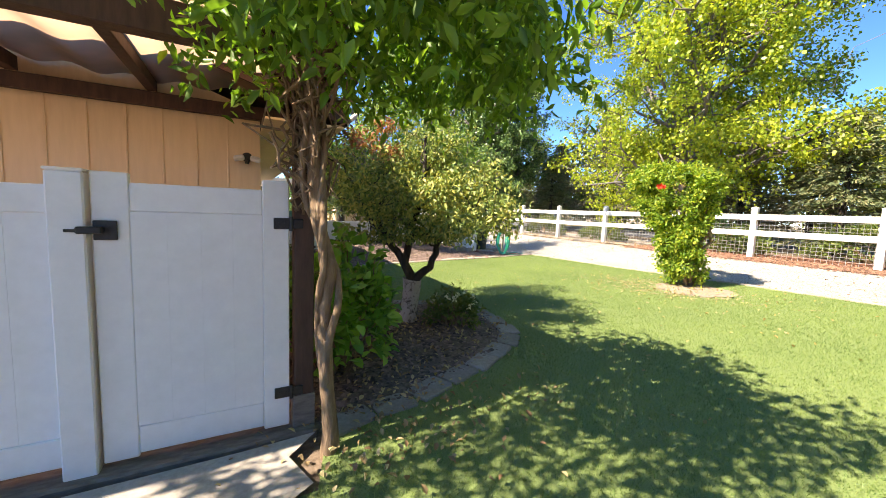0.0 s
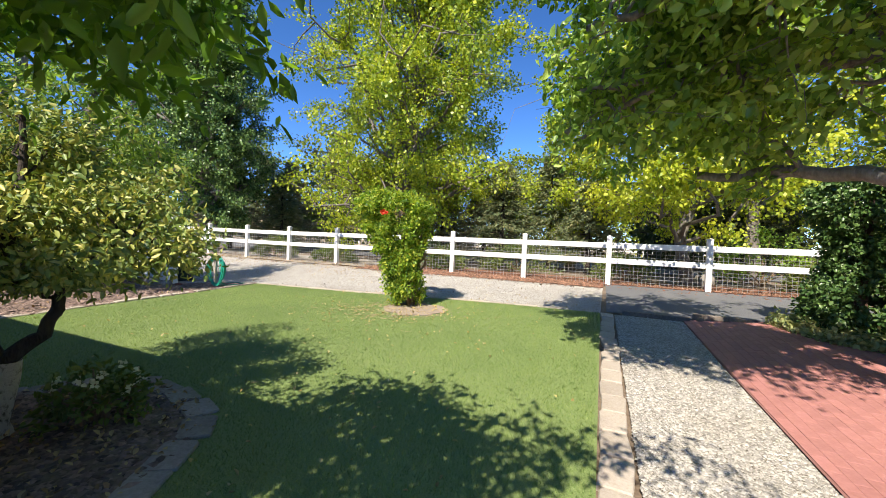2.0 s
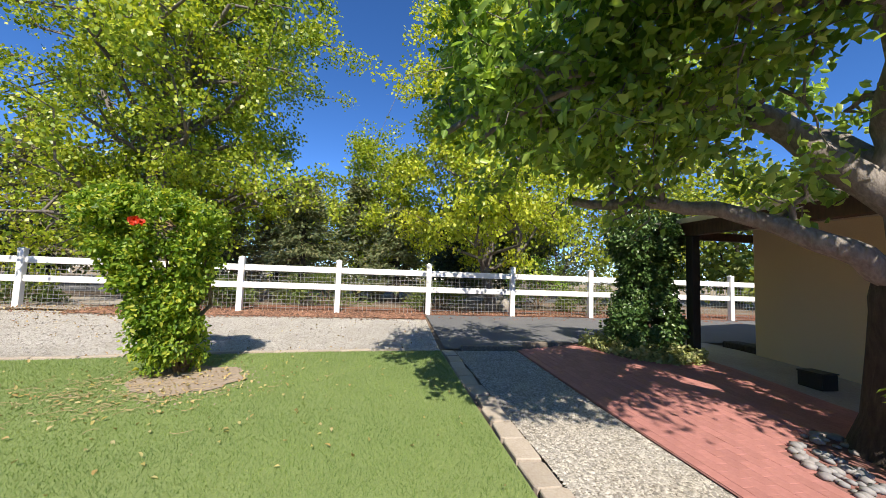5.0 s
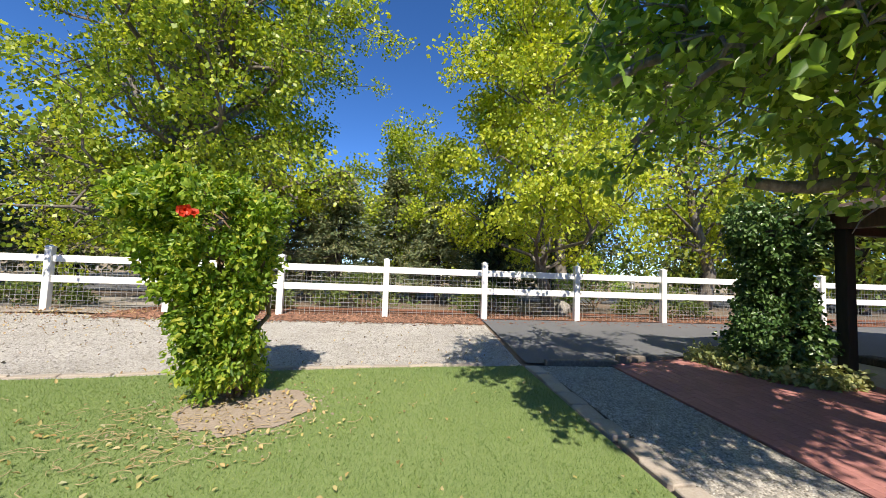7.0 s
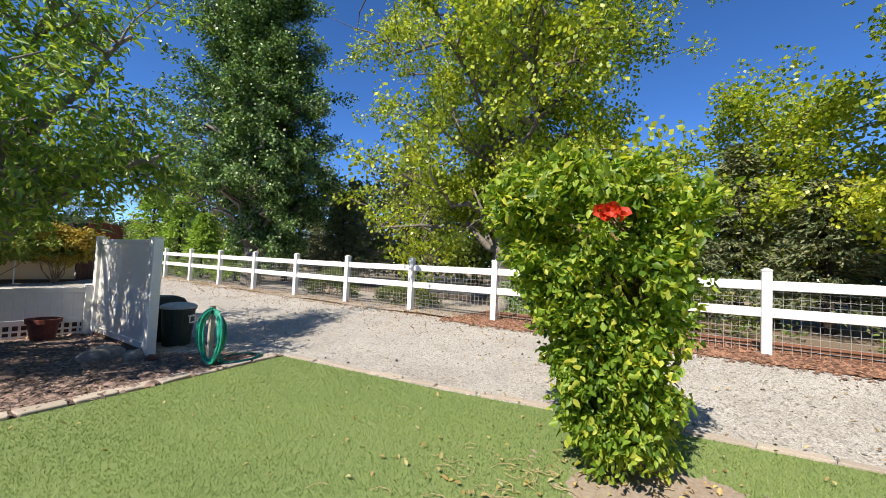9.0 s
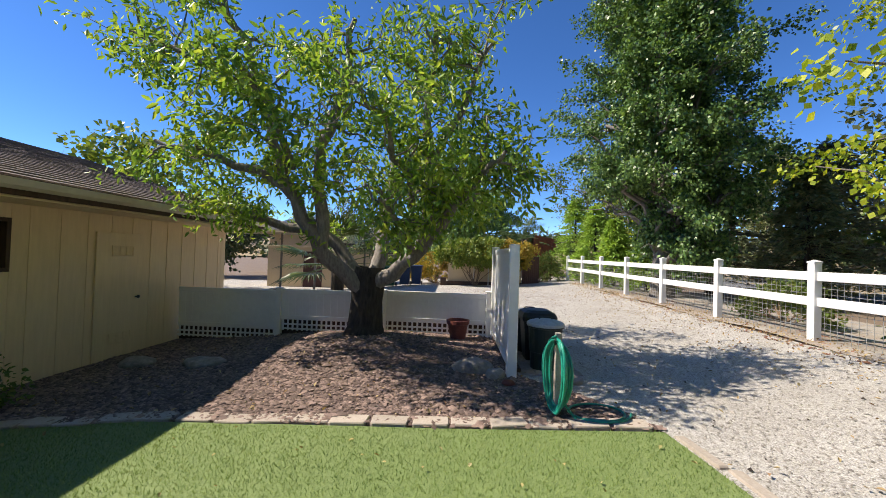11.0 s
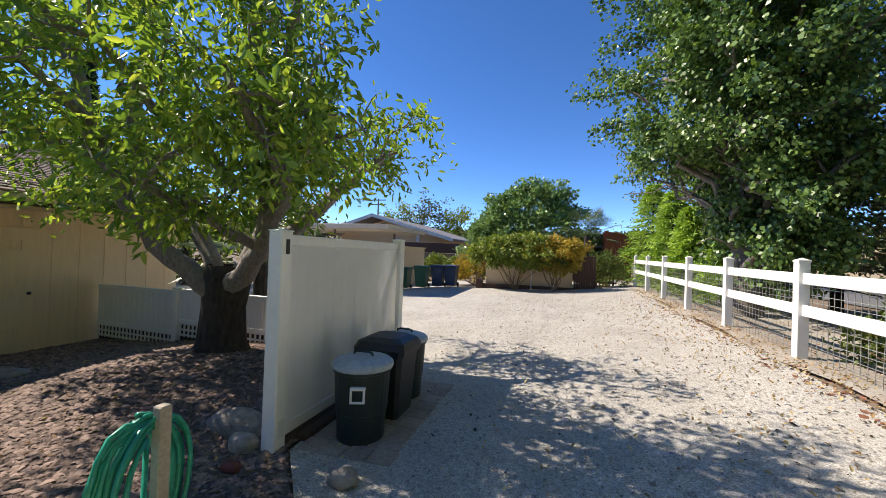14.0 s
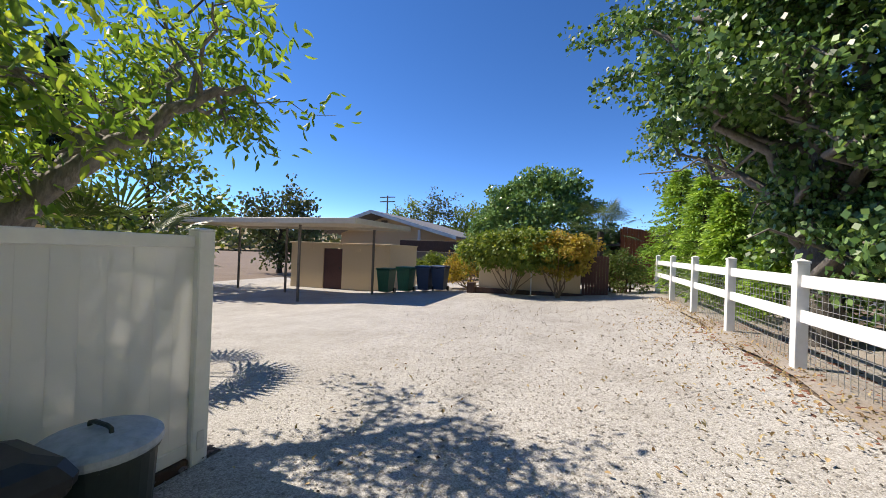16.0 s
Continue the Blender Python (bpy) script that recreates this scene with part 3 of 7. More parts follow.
DRIVE_POLY = DRIVE_EDGE + [(7.5, 9.72), (6.92, 10.37), (6.86, 12.82), (-9, 13.1), (-9, 30), (12.0, 30), (11.8, 22), (11.75, 9), (11.45, 0.34)]
sheet("lawn", TURF_POLY, 0.0, TURF, "short green artificial turf lawn", "lawn")
sheet("driveway", DRIVE_POLY, -0.004, GRAVEL, "pale decomposed granite gravel driveway", "driveway")
sheet("planting_bed_south", BED_POLY, 0.01, SOIL, "dark bark mulch bed by the house", "planting bed")
sheet("planting_bed_north", NORTH_BED, 0.006, MULCH, "brown bark mulch bed round the walnut tree", "planting bed", cell=0.4)
sheet("pebble_path", [(8.8, 0.12), (-2.6, 0.12), (-2.6, -1.0), (8.75, -1.02)], 0.0, PEBBLE_BED, "path of pale crushed stone", "path")
sheet("asphalt_apron", [(8.95, 0.27), (12.0, 0.27), (12.0, -14), (9.0, -14), (9.0, -3.2)], 0.002, ASPHALT, "dark grey asphalt apron in front of the fence", "driveway")
sheet("concrete_walk", [(9.0, -3.7), (2.0, -3.72), (2.0, -5.2), (9.0, -5.2)], 0.002, CONCRETE, "grey concrete walk beside the house wall", "walk")
sheet("bark_strip", [(11.47, 0.33), (11.62, 8), (13.6, 8), (13.6, 0.33)], 0.012, RED_BARK, "reddish bark strip under the fence", "planting bed")
sheet("verge_soil", [(11.8 + 0.1 * math.sin(k * 1.7) + 0.06 * math.sin(k * 3.1), 8.02 + k) for k in range(22)] + [(15, 30), (15, 8.02)], 0.011, VERGE, "dry pale soil along the fence", "verge")
sheet("bark_strip_south", [(12.02, 0.3), (13.6, 0.3), (13.6, -14), (12.02, -14)], 0.012, RED_BARK, "reddish bark strip under the fence", "planting bed")
sheet("road", [(17.5, -70), (22.5, -70), (22.5, 70), (17.5, 70)], 0.0, ASPHALT, "grey asphalt lane beyond the fence", "road", cell=5)
sheet("field", [(22.6, -120), (160, -120), (160, 120), (22.6, 120)], 0.0, DRY_FIELD, "dry tan grass field beyond the lane", "field", cell=20)
sheet("patio_slab", [(-2.6, 1.82), (0.1, 1.78), (0.33, 1.92), (0.24, 2.2), (0.42, 2.38), (-2.6, 2.36)], 0.035, CONCRETE, "worn concrete slab before the gate", "slab")


def soft_edge_stones(name, line, size, depth, mat, label, group, seed):
    """Edging stones laid end to end along a line: each one a child of the edging."""
    rng = np.random.default_rng(seed)
    e = thing(name, (line[0][0], line[0][1], gz(*line[0])), label, "edging", kind="structure")
    meshes = []
    for k in range(5):
        w, h = size * 0.5, depth * 0.5
        ring = [(-w, -h * 0.88), (-w * 0.86, -h), (w * 0.88, -h * 0.98), (w, -h * 0.84), (w * 0.98, h * 0.86), (w * 0.84, h), (-w * 0.88, h * 0.98), (-w * 0.99, h * 0.84)]
        ring = [(x * rng.uniform(0.9, 1.03), y * rng.uniform(0.88, 1.06)) for x, y in ring]
        b = Build()
        n = len(ring)
        b.add([(x, y, -0.05) for x, y in ring] + [(x, y, 0.012) for x, y in ring] + [(x * 0.96, y * 0.94, 0.022) for x, y in ring],
              [tuple((k2, (k2 + 1) % n, n + (k2 + 1) % n, n + k2)) for k2 in range(n)] + [tuple((n + k2, n + (k2 + 1) % n, 2 * n + (k2 + 1) % n, 2 * n + k2)) for k2 in range(n)] + [tuple(range(2 * n, 3 * n))])
        meshes.append(b.mesh("edging_stone", mat))
    pts = [Vector(p) for p in line]
    lens = [(b - a).length for a, b in zip(pts, pts[1:])]
    total, s = sum(lens), size * 0.5
    k = 0
    while s < total:
        r, i = s, 0
        while r > lens[i] and i < len(lens) - 1:
            r -= lens[i]
            i += 1
        p = pts[i].lerp(pts[i + 1], r / lens[i])
        d = pts[i + 1] - pts[i]
        ob = new("edging_stone", meshes[k % 5])
        ob.parent = e
        q = Vector((p.x + rng.normal() * 0.012, p.y + rng.normal() * 0.012, gz(p.x, p.y) + rng.uniform(-0.006, 0.006)))
        ob.location = q - e.location
        ob.rotation_euler = (rng.normal() * 0.012, rng.normal() * 0.012 - math.atan((gz(p.x + 0.2 * d.normalized().x, p.y + 0.2 * d.normalized().y) - gz(p.x - 0.2 * d.normalized().x, p.y - 0.2 * d.normalized().y)) / 0.4), math.atan2(d.y, d.x) + rng.normal() * 0.05)
        k += 1
        s += size * rng.uniform(1.0, 1.06)
    return e


# ---- the ranch fence ----
def ranch_fence(x, ys, name, label, mesh=True, z0=None, height=1.34):
    f = thing(name, (x, ys[0], gz(x, ys[0])), label, "fence")
    for y in ys:
        g = gz(x, y)
        b = Build().box((x - 0.065, y - 0.065, g - 0.1), (x + 0.065, y + 0.065, g + height - 0.04), 0.006)
        p = part("post", b, FENCE_PAINT, f)
        c = Build()
        c.add([(x + i * 0.07, y + j * 0.07, g + height - 0.04) for i, j in ((-1, -1), (1, -1), (1, 1), (-1, 1))] + [(x + i * 0.07, y + j * 0.07, g + height - 0.015) for i, j in ((-1, -1), (1, -1), (1, 1), (-1, 1))] + [(x, y, g + height + 0.02)],
              [(3, 2, 1, 0), (0, 1, 5, 4), (1, 2, 6, 5), (2, 3, 7, 6), (3, 0, 4, 7), (4, 5, 8), (5, 6, 8), (6, 7, 8), (7, 4, 8)])
        part("cap", c, FENCE_PAINT, p)
    for y0, y1 in zip(ys, ys[1:]):
        a, c = gz(x, y0), gz(x, y1)
        for h in (1.08, 0.655):
            b = Build().box((x - 0.022, 0.066, h - 0.075), (x + 0.022, y1 - y0 - 0.066, h + 0.075), 0.008)
            sl = (c - a) / (y1 - y0)
            b.v = [(vx, vy + y0, vz + a + sl * vy - 0.012 * math.sin(math.pi * clamp(vy / (y1 - y0)))) for vx, vy, vz in b.v]
            part("rail", b, FENCE_PAINT, f)
        if mesh:
            w = Build()
            rng = np.random.default_rng(int(1000 + y0 * 10))
            n = int((y1 - y0) / 0.105)
            bulge = rng.uniform(-0.02, 0.05)
            for i in range(n + 1):
                yy = y0 + (y1 - y0) * i / n
                w.tube([(x + 0.07 + bulge * math.sin(k * 0.8) * math.sin(math.pi * i / n), yy + rng.normal() * 0.004, a + k * 0.27) for k in range(5)], 0.0038, 4, False)
            for k in range(12):
                zz = a + 0.02 + k * 0.096
                w.tube([(x + 0.072 + bulge * math.sin(k * 0.29) * math.sin(math.pi * i / 4), y0 + (y1 - y0) * i / 4, zz - 0.01 * math.sin(math.pi * i / 4)) for i in range(5)], 0.004, 4, False)
            part("wire_mesh", w, WIRE, f, "galvanised welded wire mesh")
    return f


ranch_fence(12.07, [0.22 + 2.32 * k for k in range(-6, 12)], "ranch_fence", "white two-rail vinyl ranch fence with wire mesh")
ranch_fence(38.0, [-30 + 3.0 * k for k in range(0, 22)], "field_fence", "white two-rail fence far across the dry field", mesh=False)


# ---- vinyl panels ----
def privacy_panel():
    x, y0, y1 = 6.80, 10.32, 12.62
    g = gz(x, 11)
    f = thing("privacy_screen", (x, y0, g), "free-standing white vinyl privacy screen between two posts", "fence panel")
    for y, top in ((y0, 2.05), (y1, 2.07)):
        p = part("post", Build().box((x - 0.065, y - 0.065, g - 0.1), (x + 0.065, y + 0.065, top), 0.008), VINYL, f)
        c = Build().box((x - 0.069, y - 0.069, top), (x + 0.069, y + 0.069, top + 0.012), 0.003)
        c.add([(x - 0.066, y - 0.066, top + 0.012), (x + 0.066, y - 0.066, top + 0.012), (x + 0.066, y + 0.066, top + 0.012), (x - 0.066, y + 0.066, top + 0.012), (x, y, top + 0.024)], [(0, 1, 4), (1, 2, 4), (2, 3, 4), (3, 0, 4)])
        part("cap", c, VINYL, p)
        part("bracket", Build().box((x + 0.066, y - 0.03, g + 0.1), (x + 0.072, y + 0.03, g + 0.24), 0.002), LAMP_WHITE, p)
        if y == y0:
            part("latch_plate", Build().box((x + 0.066, y - 0.02, top - 0.18), (x + 0.074, y + 0.02, top - 0.06), 0.003), BLACK_IRON, p)
    n = 16
    w = (y1 - y0 - 0.13) / n
    for i in range(n):
        ya = y0 + 0.065 + i * w
        part("board", Build().box((x - 0.012, ya, g + 0.13), (x + 0.012, ya + w, 1.96), 0.0005), SCREEN_VINYL, f)
    part("top_rail", Build().box((x - 0.026, y0 + 0.066, 1.94), (x + 0.026, y1 - 0.066, 2.03), 0.006), VINYL, f)
    part("bottom_rail", Build().box((x - 0.026, y0 + 0.066, g + 0.06), (x + 0.026, y1 - 0.066, g + 0.16), 0.006), VINYL, f)
    part("ground_board", Build().box((x + 0.06, y0 + 0.2, g - 0.03), (x + 0.17, y1 - 0.5, g + 0.05), 0.012), BROWN_WOOD, f, "rotting dark timber board")
    part("ground_board", Build().box((x - 0.04, y0 + 0.07, g - 0.03), (x + 0.05, y1 - 0.07, g + 0.055), 0.01), BROWN_WOOD, f, "rotting dark timber board")


privacy_panel()


def low_fence():
    pts = [(0.26, 12.9), (2.45, 12.85), (4.6, 12.78), (6.7, 12.7)]
    f = thing("low_vinyl_fence", (pts[0][0], pts[0][1], gz(*pts[0])), "low solid white vinyl fence with lattice skirt", "fence")
    for k, ((xa, ya), (xb, yb)) in enumerate(zip(pts, pts[1:])):
        top = 1.08 + 0.04 * k
        g = gz((xa + xb) / 2, ya) + 0.02
        for (x, y) in ((xb, yb),):
            p = part("post", Build().box((x - 0.06, y - 0.06, gz(x, y) - 0.1), (x + 0.06, y + 0.06, top + 0.03), 0.008), VINYL, f)
            part("cap", Build().box((x - 0.07, y - 0.07, top + 0.03), (x + 0.07, y + 0.07, top + 0.06), 0.012), VINYL, p)
        m = Matrix.Translation((xa, ya, 0)) @ Matrix.Rotation(math.atan2(yb - ya, xb - xa), 4, "Z")
        ln = math.hypot(xb - xa, yb - ya)
        b = Build().box((0.06, -0.025, top - 0.09), (ln - 0.06, 0.025, top), 0.006, m)
        part("top_rail", b, VINYL, f)
        b = Build().box((0.06, -0.025, g + 0.2), (ln - 0.06, 0.025, g + 0.29), 0.006, m)
        part("mid_rail", b, VINYL, f)
        n = 14
        for i in range(n):
            w = (ln - 0.12) / n
            part("board", Build().box((0.06 + i * w, -0.011, g + 0.28), (0.06 + (i + 1) * w, 0.011, top - 0.07), 0.004, m), VINYL, f)
        lat = Build()
        for i in range(int(ln / 0.1)):
            lat.box((0.08 + i * 0.1, -0.008, g - 0.02), (0.115 + i * 0.1, 0.008, g + 0.2), 0.002, m)
        for zz in (0.0, 0.09):
            lat.box((0.06, -0.014, g + zz), (ln - 0.06, -0.008, g + zz + 0.035), 0.002, m)
        part("lattice_skirt", lat, VINYL, f, "white lattice skirt")
        # dark backing just behind the lattice, filling its gaps with dark brown
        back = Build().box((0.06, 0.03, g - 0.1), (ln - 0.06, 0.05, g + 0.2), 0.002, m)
        part("skirt_backing", back, BROWN_WOOD, f)


low_fence()


def gate():
    y = 2.55
    g = thing("garden_gate", (-0.2, y, 0.1), "closed white vinyl gate with black strap hinges", "gate")
    part("hinge_stile", Build().box((0.13, y - 0.028, 0.13), (0.28, y + 0.028, 1.71), 0.006), VINYL, g)
    part("latch_stile", Build().box((-0.655, y - 0.0255, 0.13), (-0.5, y + 0.028, 1.70), 0.006), VINYL, g)
    part("top_rail", Build().box((-0.499, y - 0.024, 1.50), (0.129, y + 0.024, 1.65), 0.006), VINYL, g)
    part("bottom_rail", Build().box((-0.499, y - 0.024, 0.15), (0.129, y + 0.024, 0.31), 0.006), VINYL, g)
    for i in range(4):
        w = 0.628 / 4
        part("board", Build().box((-0.499 + i * w, y - 0.024, 0.311), (-0.499 + (i + 1) * w, y + 0.024, 1.499), 0.0012), VINYL, g)
    for z in (1.45, 0.36):
        h = Build().box((0.19, y - 0.04, z - 0.035), (0.285, y - 0.029, z + 0.035), 0.003)
        h.tube([(0.29, y - 0.04, z - 0.045), (0.29, y - 0.04, z + 0.045)], 0.012, 8)
        h.box((0.3, y - 0.045, z - 0.03), (0.36, y - 0.033, z + 0.03), 0.003)
        for i in (0, 1):
            h.tube([(0.215 + 0.04 * i, y - 0.04, z), (0.215 + 0.04 * i, y - 0.047, z)], 0.008, 6)
        part("hinge", h, BLACK_IRON, g, "black iron strap hinge")
    la = Build().box((-0.645, y - 0.045, 1.35), (-0.55, y - 0.029, 1.45), 0.003)
    la.box((-0.7, y - 0.1, 1.385), (-0.6, y - 0.045, 1.42), 0.006)
    la.tube([(-0.74, y - 0.09, 1.40), (-0.65, y - 0.09, 1.40)], 0.008, 6)
    part("latch", la, BLACK_IRON, g, "black iron gate latch")
    s = thing("side_fence_panel", (-1.6, y, 0.1), "white vinyl fence panel beside the gate", "fence panel")
    p = part("post", Build().box((-0.81, y - 0.065, 0.0), (-0.668, y + 0.065, 1.69), 0.008), VINYL, s)
    part("cap", Build().box((-0.815, y - 0.07, 1.69), (-0.664, y + 0.07, 1.705), 0.006), VINYL, p)
    part("top_rail", Build().box((-3.4, y - 0.026, 1.48), (-0.811, y + 0.026, 1.62), 0.006), VINYL, s)
    part("bottom_rail", Build().box((-3.4, y - 0.026, 0.16), (-0.811, y + 0.026, 0.32), 0.006), VINYL, s)
    for i in range(16):
        w = 2.588 / 16
        part("board", Build().box((-3.4 + i * w, y - 0.011, 0.31), (-3.4 + (i + 1) * w, y + 0.011, 1.49), 0.0015), VINYL, s)
    sill = Build().box((-3.4, y - 0.12, -0.05), (0.44, y + 0.12, 0.105), 0.012)
    solid("gate_sill", sill, GREY_WOOD, "weathered timber sill under the gate", "sill", kind="structure")


gate()


# ---- the garage house ----
def garage_house():
    x1, y0, y1, x0 = 0.24, 5.0, 14.5, -8.2
    h = thing("house", (x1, y0, -0.06), "tan board-sided house with brown shingle roof", "house")
    top = 2.62
    part("wall", Build().box((x0, y0, -0.3), (x1, y0 + 0.16, top), 0.004), SIDING, h)
    # the east wall stands in three lengths round the door and the window
    e = Build()
    e.box((x1 - 0.16, y0 + 0.162, -0.3), (x1, 9.05, top), 0.004)
    e.box((x1 - 0.16, 9.05, -0.3), (x1, 9.95, 1.5), 0.004)
    e.box((x1 - 0.16, 9.05, 2.2), (x1, 9.95, top), 0.004)
    e.box((x1 - 0.16, 9.95, -0.3), (x1, y1 - 0.162, top), 0.004)
    part("wall", e, SIDING, h)
    part("wall", Build().box((x0, y1 - 0.16, -0.3), (x1, y1, top), 0.004), SIDING, h)
    part("wall", Build().box((x0, y0 + 0.162, -0.3), (x0 + 0.16, y1 - 0.162, top), 0.004), SIDING, h)
    k = y0 + 0.3
    while k < y1:
        if not 8.9 < k < 10.1:
            part("batten", Build().box((x1 + 0.001, k, -0.2), (x1 + 0.009, k + 0.022, 2.45), 0.003), SIDING, h)
        k += 0.405
    k = -0.1
    while k > -4:
        part("batten", Build().box((k, y0 - 0.009, 0.0), (k + 0.02, y0 - 0.001, 2.58), 0.003), SIDING, h)
        k -= 0.3
    w = part("window", Build().box((x1 - 0.1, 9.08, 1.53), (x1 - 0.08, 9.92, 2.17), 0.002), DARK_GLASS, h, "dark window pane in a brown frame")
    fr = Build()
    for lo, hi in (((9.05, 1.5), (9.95, 1.55)), ((9.05, 2.15), (9.95, 2.2)), ((9.05, 1.55), (9.1, 2.15)), ((9.9, 1.55), (9.95, 2.15))):
        fr.box((x1 - 0.12, lo[0], lo[1]), (x1 + 0.015, hi[0], hi[1]), 0.004)
    part("window_frame", fr, BROWN_WOOD, w)
    d = part("door", Build().box((x1 + 0.002, 11.1, -0.1), (x1 + 0.03, 11.95, 2.1), 0.005), SIDING, h, "flush tan side door")
    kn = Build().lathe((0, 0, 0), [(0.012, 0), (0.012, 0.03), (0.028, 0.045), (0.028, 0.065), (0.012, 0.075)], 12, Matrix.Translation((x1 + 0.03, 11.87, 0.98)) @ Matrix.Rotation(math.pi / 2, 4, "Y"))
    part("door_knob", kn, BLACK_IRON, d)
    for z in (1.7, 0.22):
        v = Build()
        for lo, hi in (((11.37, z), (11.79, z + 0.02)), ((11.37, z + 0.17), (11.79, z + 0.19)), ((11.37, z + 0.02), (11.39, z + 0.17)), ((11.77, z + 0.02), (11.79, z + 0.17)), ((11.51, z + 0.02), (11.525, z + 0.17)), ((11.64, z + 0.02), (11.655, z + 0.17))):
            v.box((x1 + 0.031, lo[0], lo[1]), (x1 + 0.045, hi[0], hi[1]), 0.002)
        for i in range(6):
            v.box((x1 + 0.031, 11.39, z + 0.024 + i * 0.024), (x1 + 0.04, 11.77, z + 0.036 + i * 0.024), 0.001)
        part("vent", v, SIDING, d)
    # roof: two slopes with rafters' fascia, ridge along y
    ex, ez, rx, rz, ra, rb = 1.03, 2.62, -4.0, 4.16, 4.09, 14.9
    for s, xe in ((1, ex), (-1, 2 * rx - ex)):
        r = Build()
        r.add([(xe, ra, ez), (xe, rb, ez), (rx, rb, rz), (rx, ra, rz), (xe, ra, ez - 0.05), (xe, rb, ez - 0.05), (rx, rb, rz - 0.05), (rx, ra, rz - 0.05)],
              [(0, 1, 2, 3), (7, 6, 5, 4), (0, 4, 5, 1), (2, 6, 7, 3), (0, 3, 7, 4), (1, 5, 6, 2)])
        part("roof_deck", r, BROWN_WOOD, h)
        rows = 26
        sh = Build()
        rr = np.random.default_rng(3)
        for i in range(rows):
            t0, t1 = i / rows, (i + 1.25) / rows
            a0, a1 = xe + (rx - xe) * t0, xe + (rx - xe) * min(1, t1)
            z0, z1 = ez + (rz - ez) * t0, ez + (rz - ez) * min(1, t1)
            y = ra - 0.02
            while y < rb:
                wy = rr.uniform(0.2, 0.4)
                ya, yb = y, min(y + wy - 0.008, rb + 0.02)
                li = 0.022 + rr.uniform(0, 0.006)
                sh.add([(a0 + 0.02 * s, ya, z0 + li), (a0 + 0.02 * s, yb, z0 + li), (a1, yb, z1 + 0.008), (a1, ya, z1 + 0.008), (a0 + 0.02 * s, ya, z0 + 0.002), (a0 + 0.02 * s, yb, z0 + 0.002)], [(0, 1, 2, 3), (4, 5, 1, 0)])
                y += wy
        part("shingles", sh, SHINGLE, h, "brown asphalt shingles", kind="stuff")
    part("fascia", Build().box((ex - 0.03, ra, ez - 0.2), (ex, rb, ez - 0.01), 0.004), BROWN_WOOD, h)
    gt = Build()
    prof = [(0.0, 0.0), (0.0, -0.1), (0.05, -0.12), (0.1, -0.08), (0.12, 0.0), (0.105, 0.0), (0.09, -0.07), (0.05, -0.1), (0.012, -0.09), (0.012, 0.0)]
    n = len(prof)
    gt.add([(ex + 0.003 + u, y, ez - 0.02 + v) for y in (ra, rb) for u, v in prof], [(i, (i + 1) % n, n + (i + 1) % n, n + i) for i in range(n)] + [tuple(range(n))[::-1], tuple(range(n, 2 * n))])
    part("gutter", gt, CREAM_METAL, h, "cream metal gutter")
    so = Build().box((x1, ra + 0.02, ez - 0.23), (ex - 0.031, rb, ez - 0.205), 0.003)
    part("soffit", so, SIDING, h)
    for s in (1, -1):
        for yy in (ra, rb - 0.03):
            b = Build()
            xe = ex if s > 0 else 2 * rx - ex
            b.add([(xe, yy, ez - 0.2), (xe, yy + 0.03, ez - 0.2), (rx, yy + 0.03, rz - 0.2), (rx, yy, rz - 0.2), (xe, yy, ez - 0.01), (xe, yy + 0.03, ez - 0.01), (rx, yy + 0.03, rz - 0.01), (rx, yy, rz - 0.01)],
                  [(3, 2, 1, 0), (4, 5, 6, 7), (0, 1, 5, 4), (1, 2, 6, 5), (2, 3, 7, 6), (3, 0, 4, 7)])
            part("rake_board", b, BROWN_WOOD, h)
    for yy in (y0 + 0.001, y1 - 0.161):
        gb = Build()
        gb.add([(x1, yy, top), (x0, yy, top), (rx, yy, rz - 0.08), (x1, yy + 0.16, top), (x0, yy + 0.16, top), (rx, yy + 0.16, rz - 0.08)], [(0, 1, 2), (5, 4, 3), (0, 2, 5, 3), (2, 1, 4, 5), (1, 0, 3, 4)])
        part("gable", gb, SIDING, h)
    tv = Build().lathe((-2.4, 11.3, 3.6), [(0.12, -0.05), (0.13, 0.12), (0.2, 0.14), (0.21, 0.22), (0.16, 0.3), (0.06, 0.34)], 16)
    part("roof_vent", tv, SHINGLE, h, "round brown roof vent", True)
    bl = thing("security_lamp", (0.1, y0 - 0.02, 2.05), "twin-head white security lamp on the siding", "wall lamp")
    part("base_plate", Build().lathe((0, 0, 0), [(0.05, 0), (0.055, 0.02), (0.03, 0.05)], 14, Matrix.Translation((0.1, y0 - 0.001, 2.1)) @ Matrix.Rotation(math.pi / 2, 4, "X")), BLACK_IRON, bl)
    for s in (-1, 1):
        part("lamp_head", Build().box((-0.055, -0.07, -0.025), (0.055, 0.02, 0.025), 0.014, Matrix.Translation((0.1 + s * 0.085, y0 - 0.09, 2.085)) @ Matrix.Rotation(s * 0.25, 4, "Y") @ Matrix.Rotation(0.4, 4, "X")), LAMP_WHITE, bl)
    part("sensor", Build().lathe((0.1, y0 - 0.07, 2.02), [(0.018, 0), (0.024, 0.02), (0.018, 0.05)], 10), BLACK_IRON, bl)


garage_house()


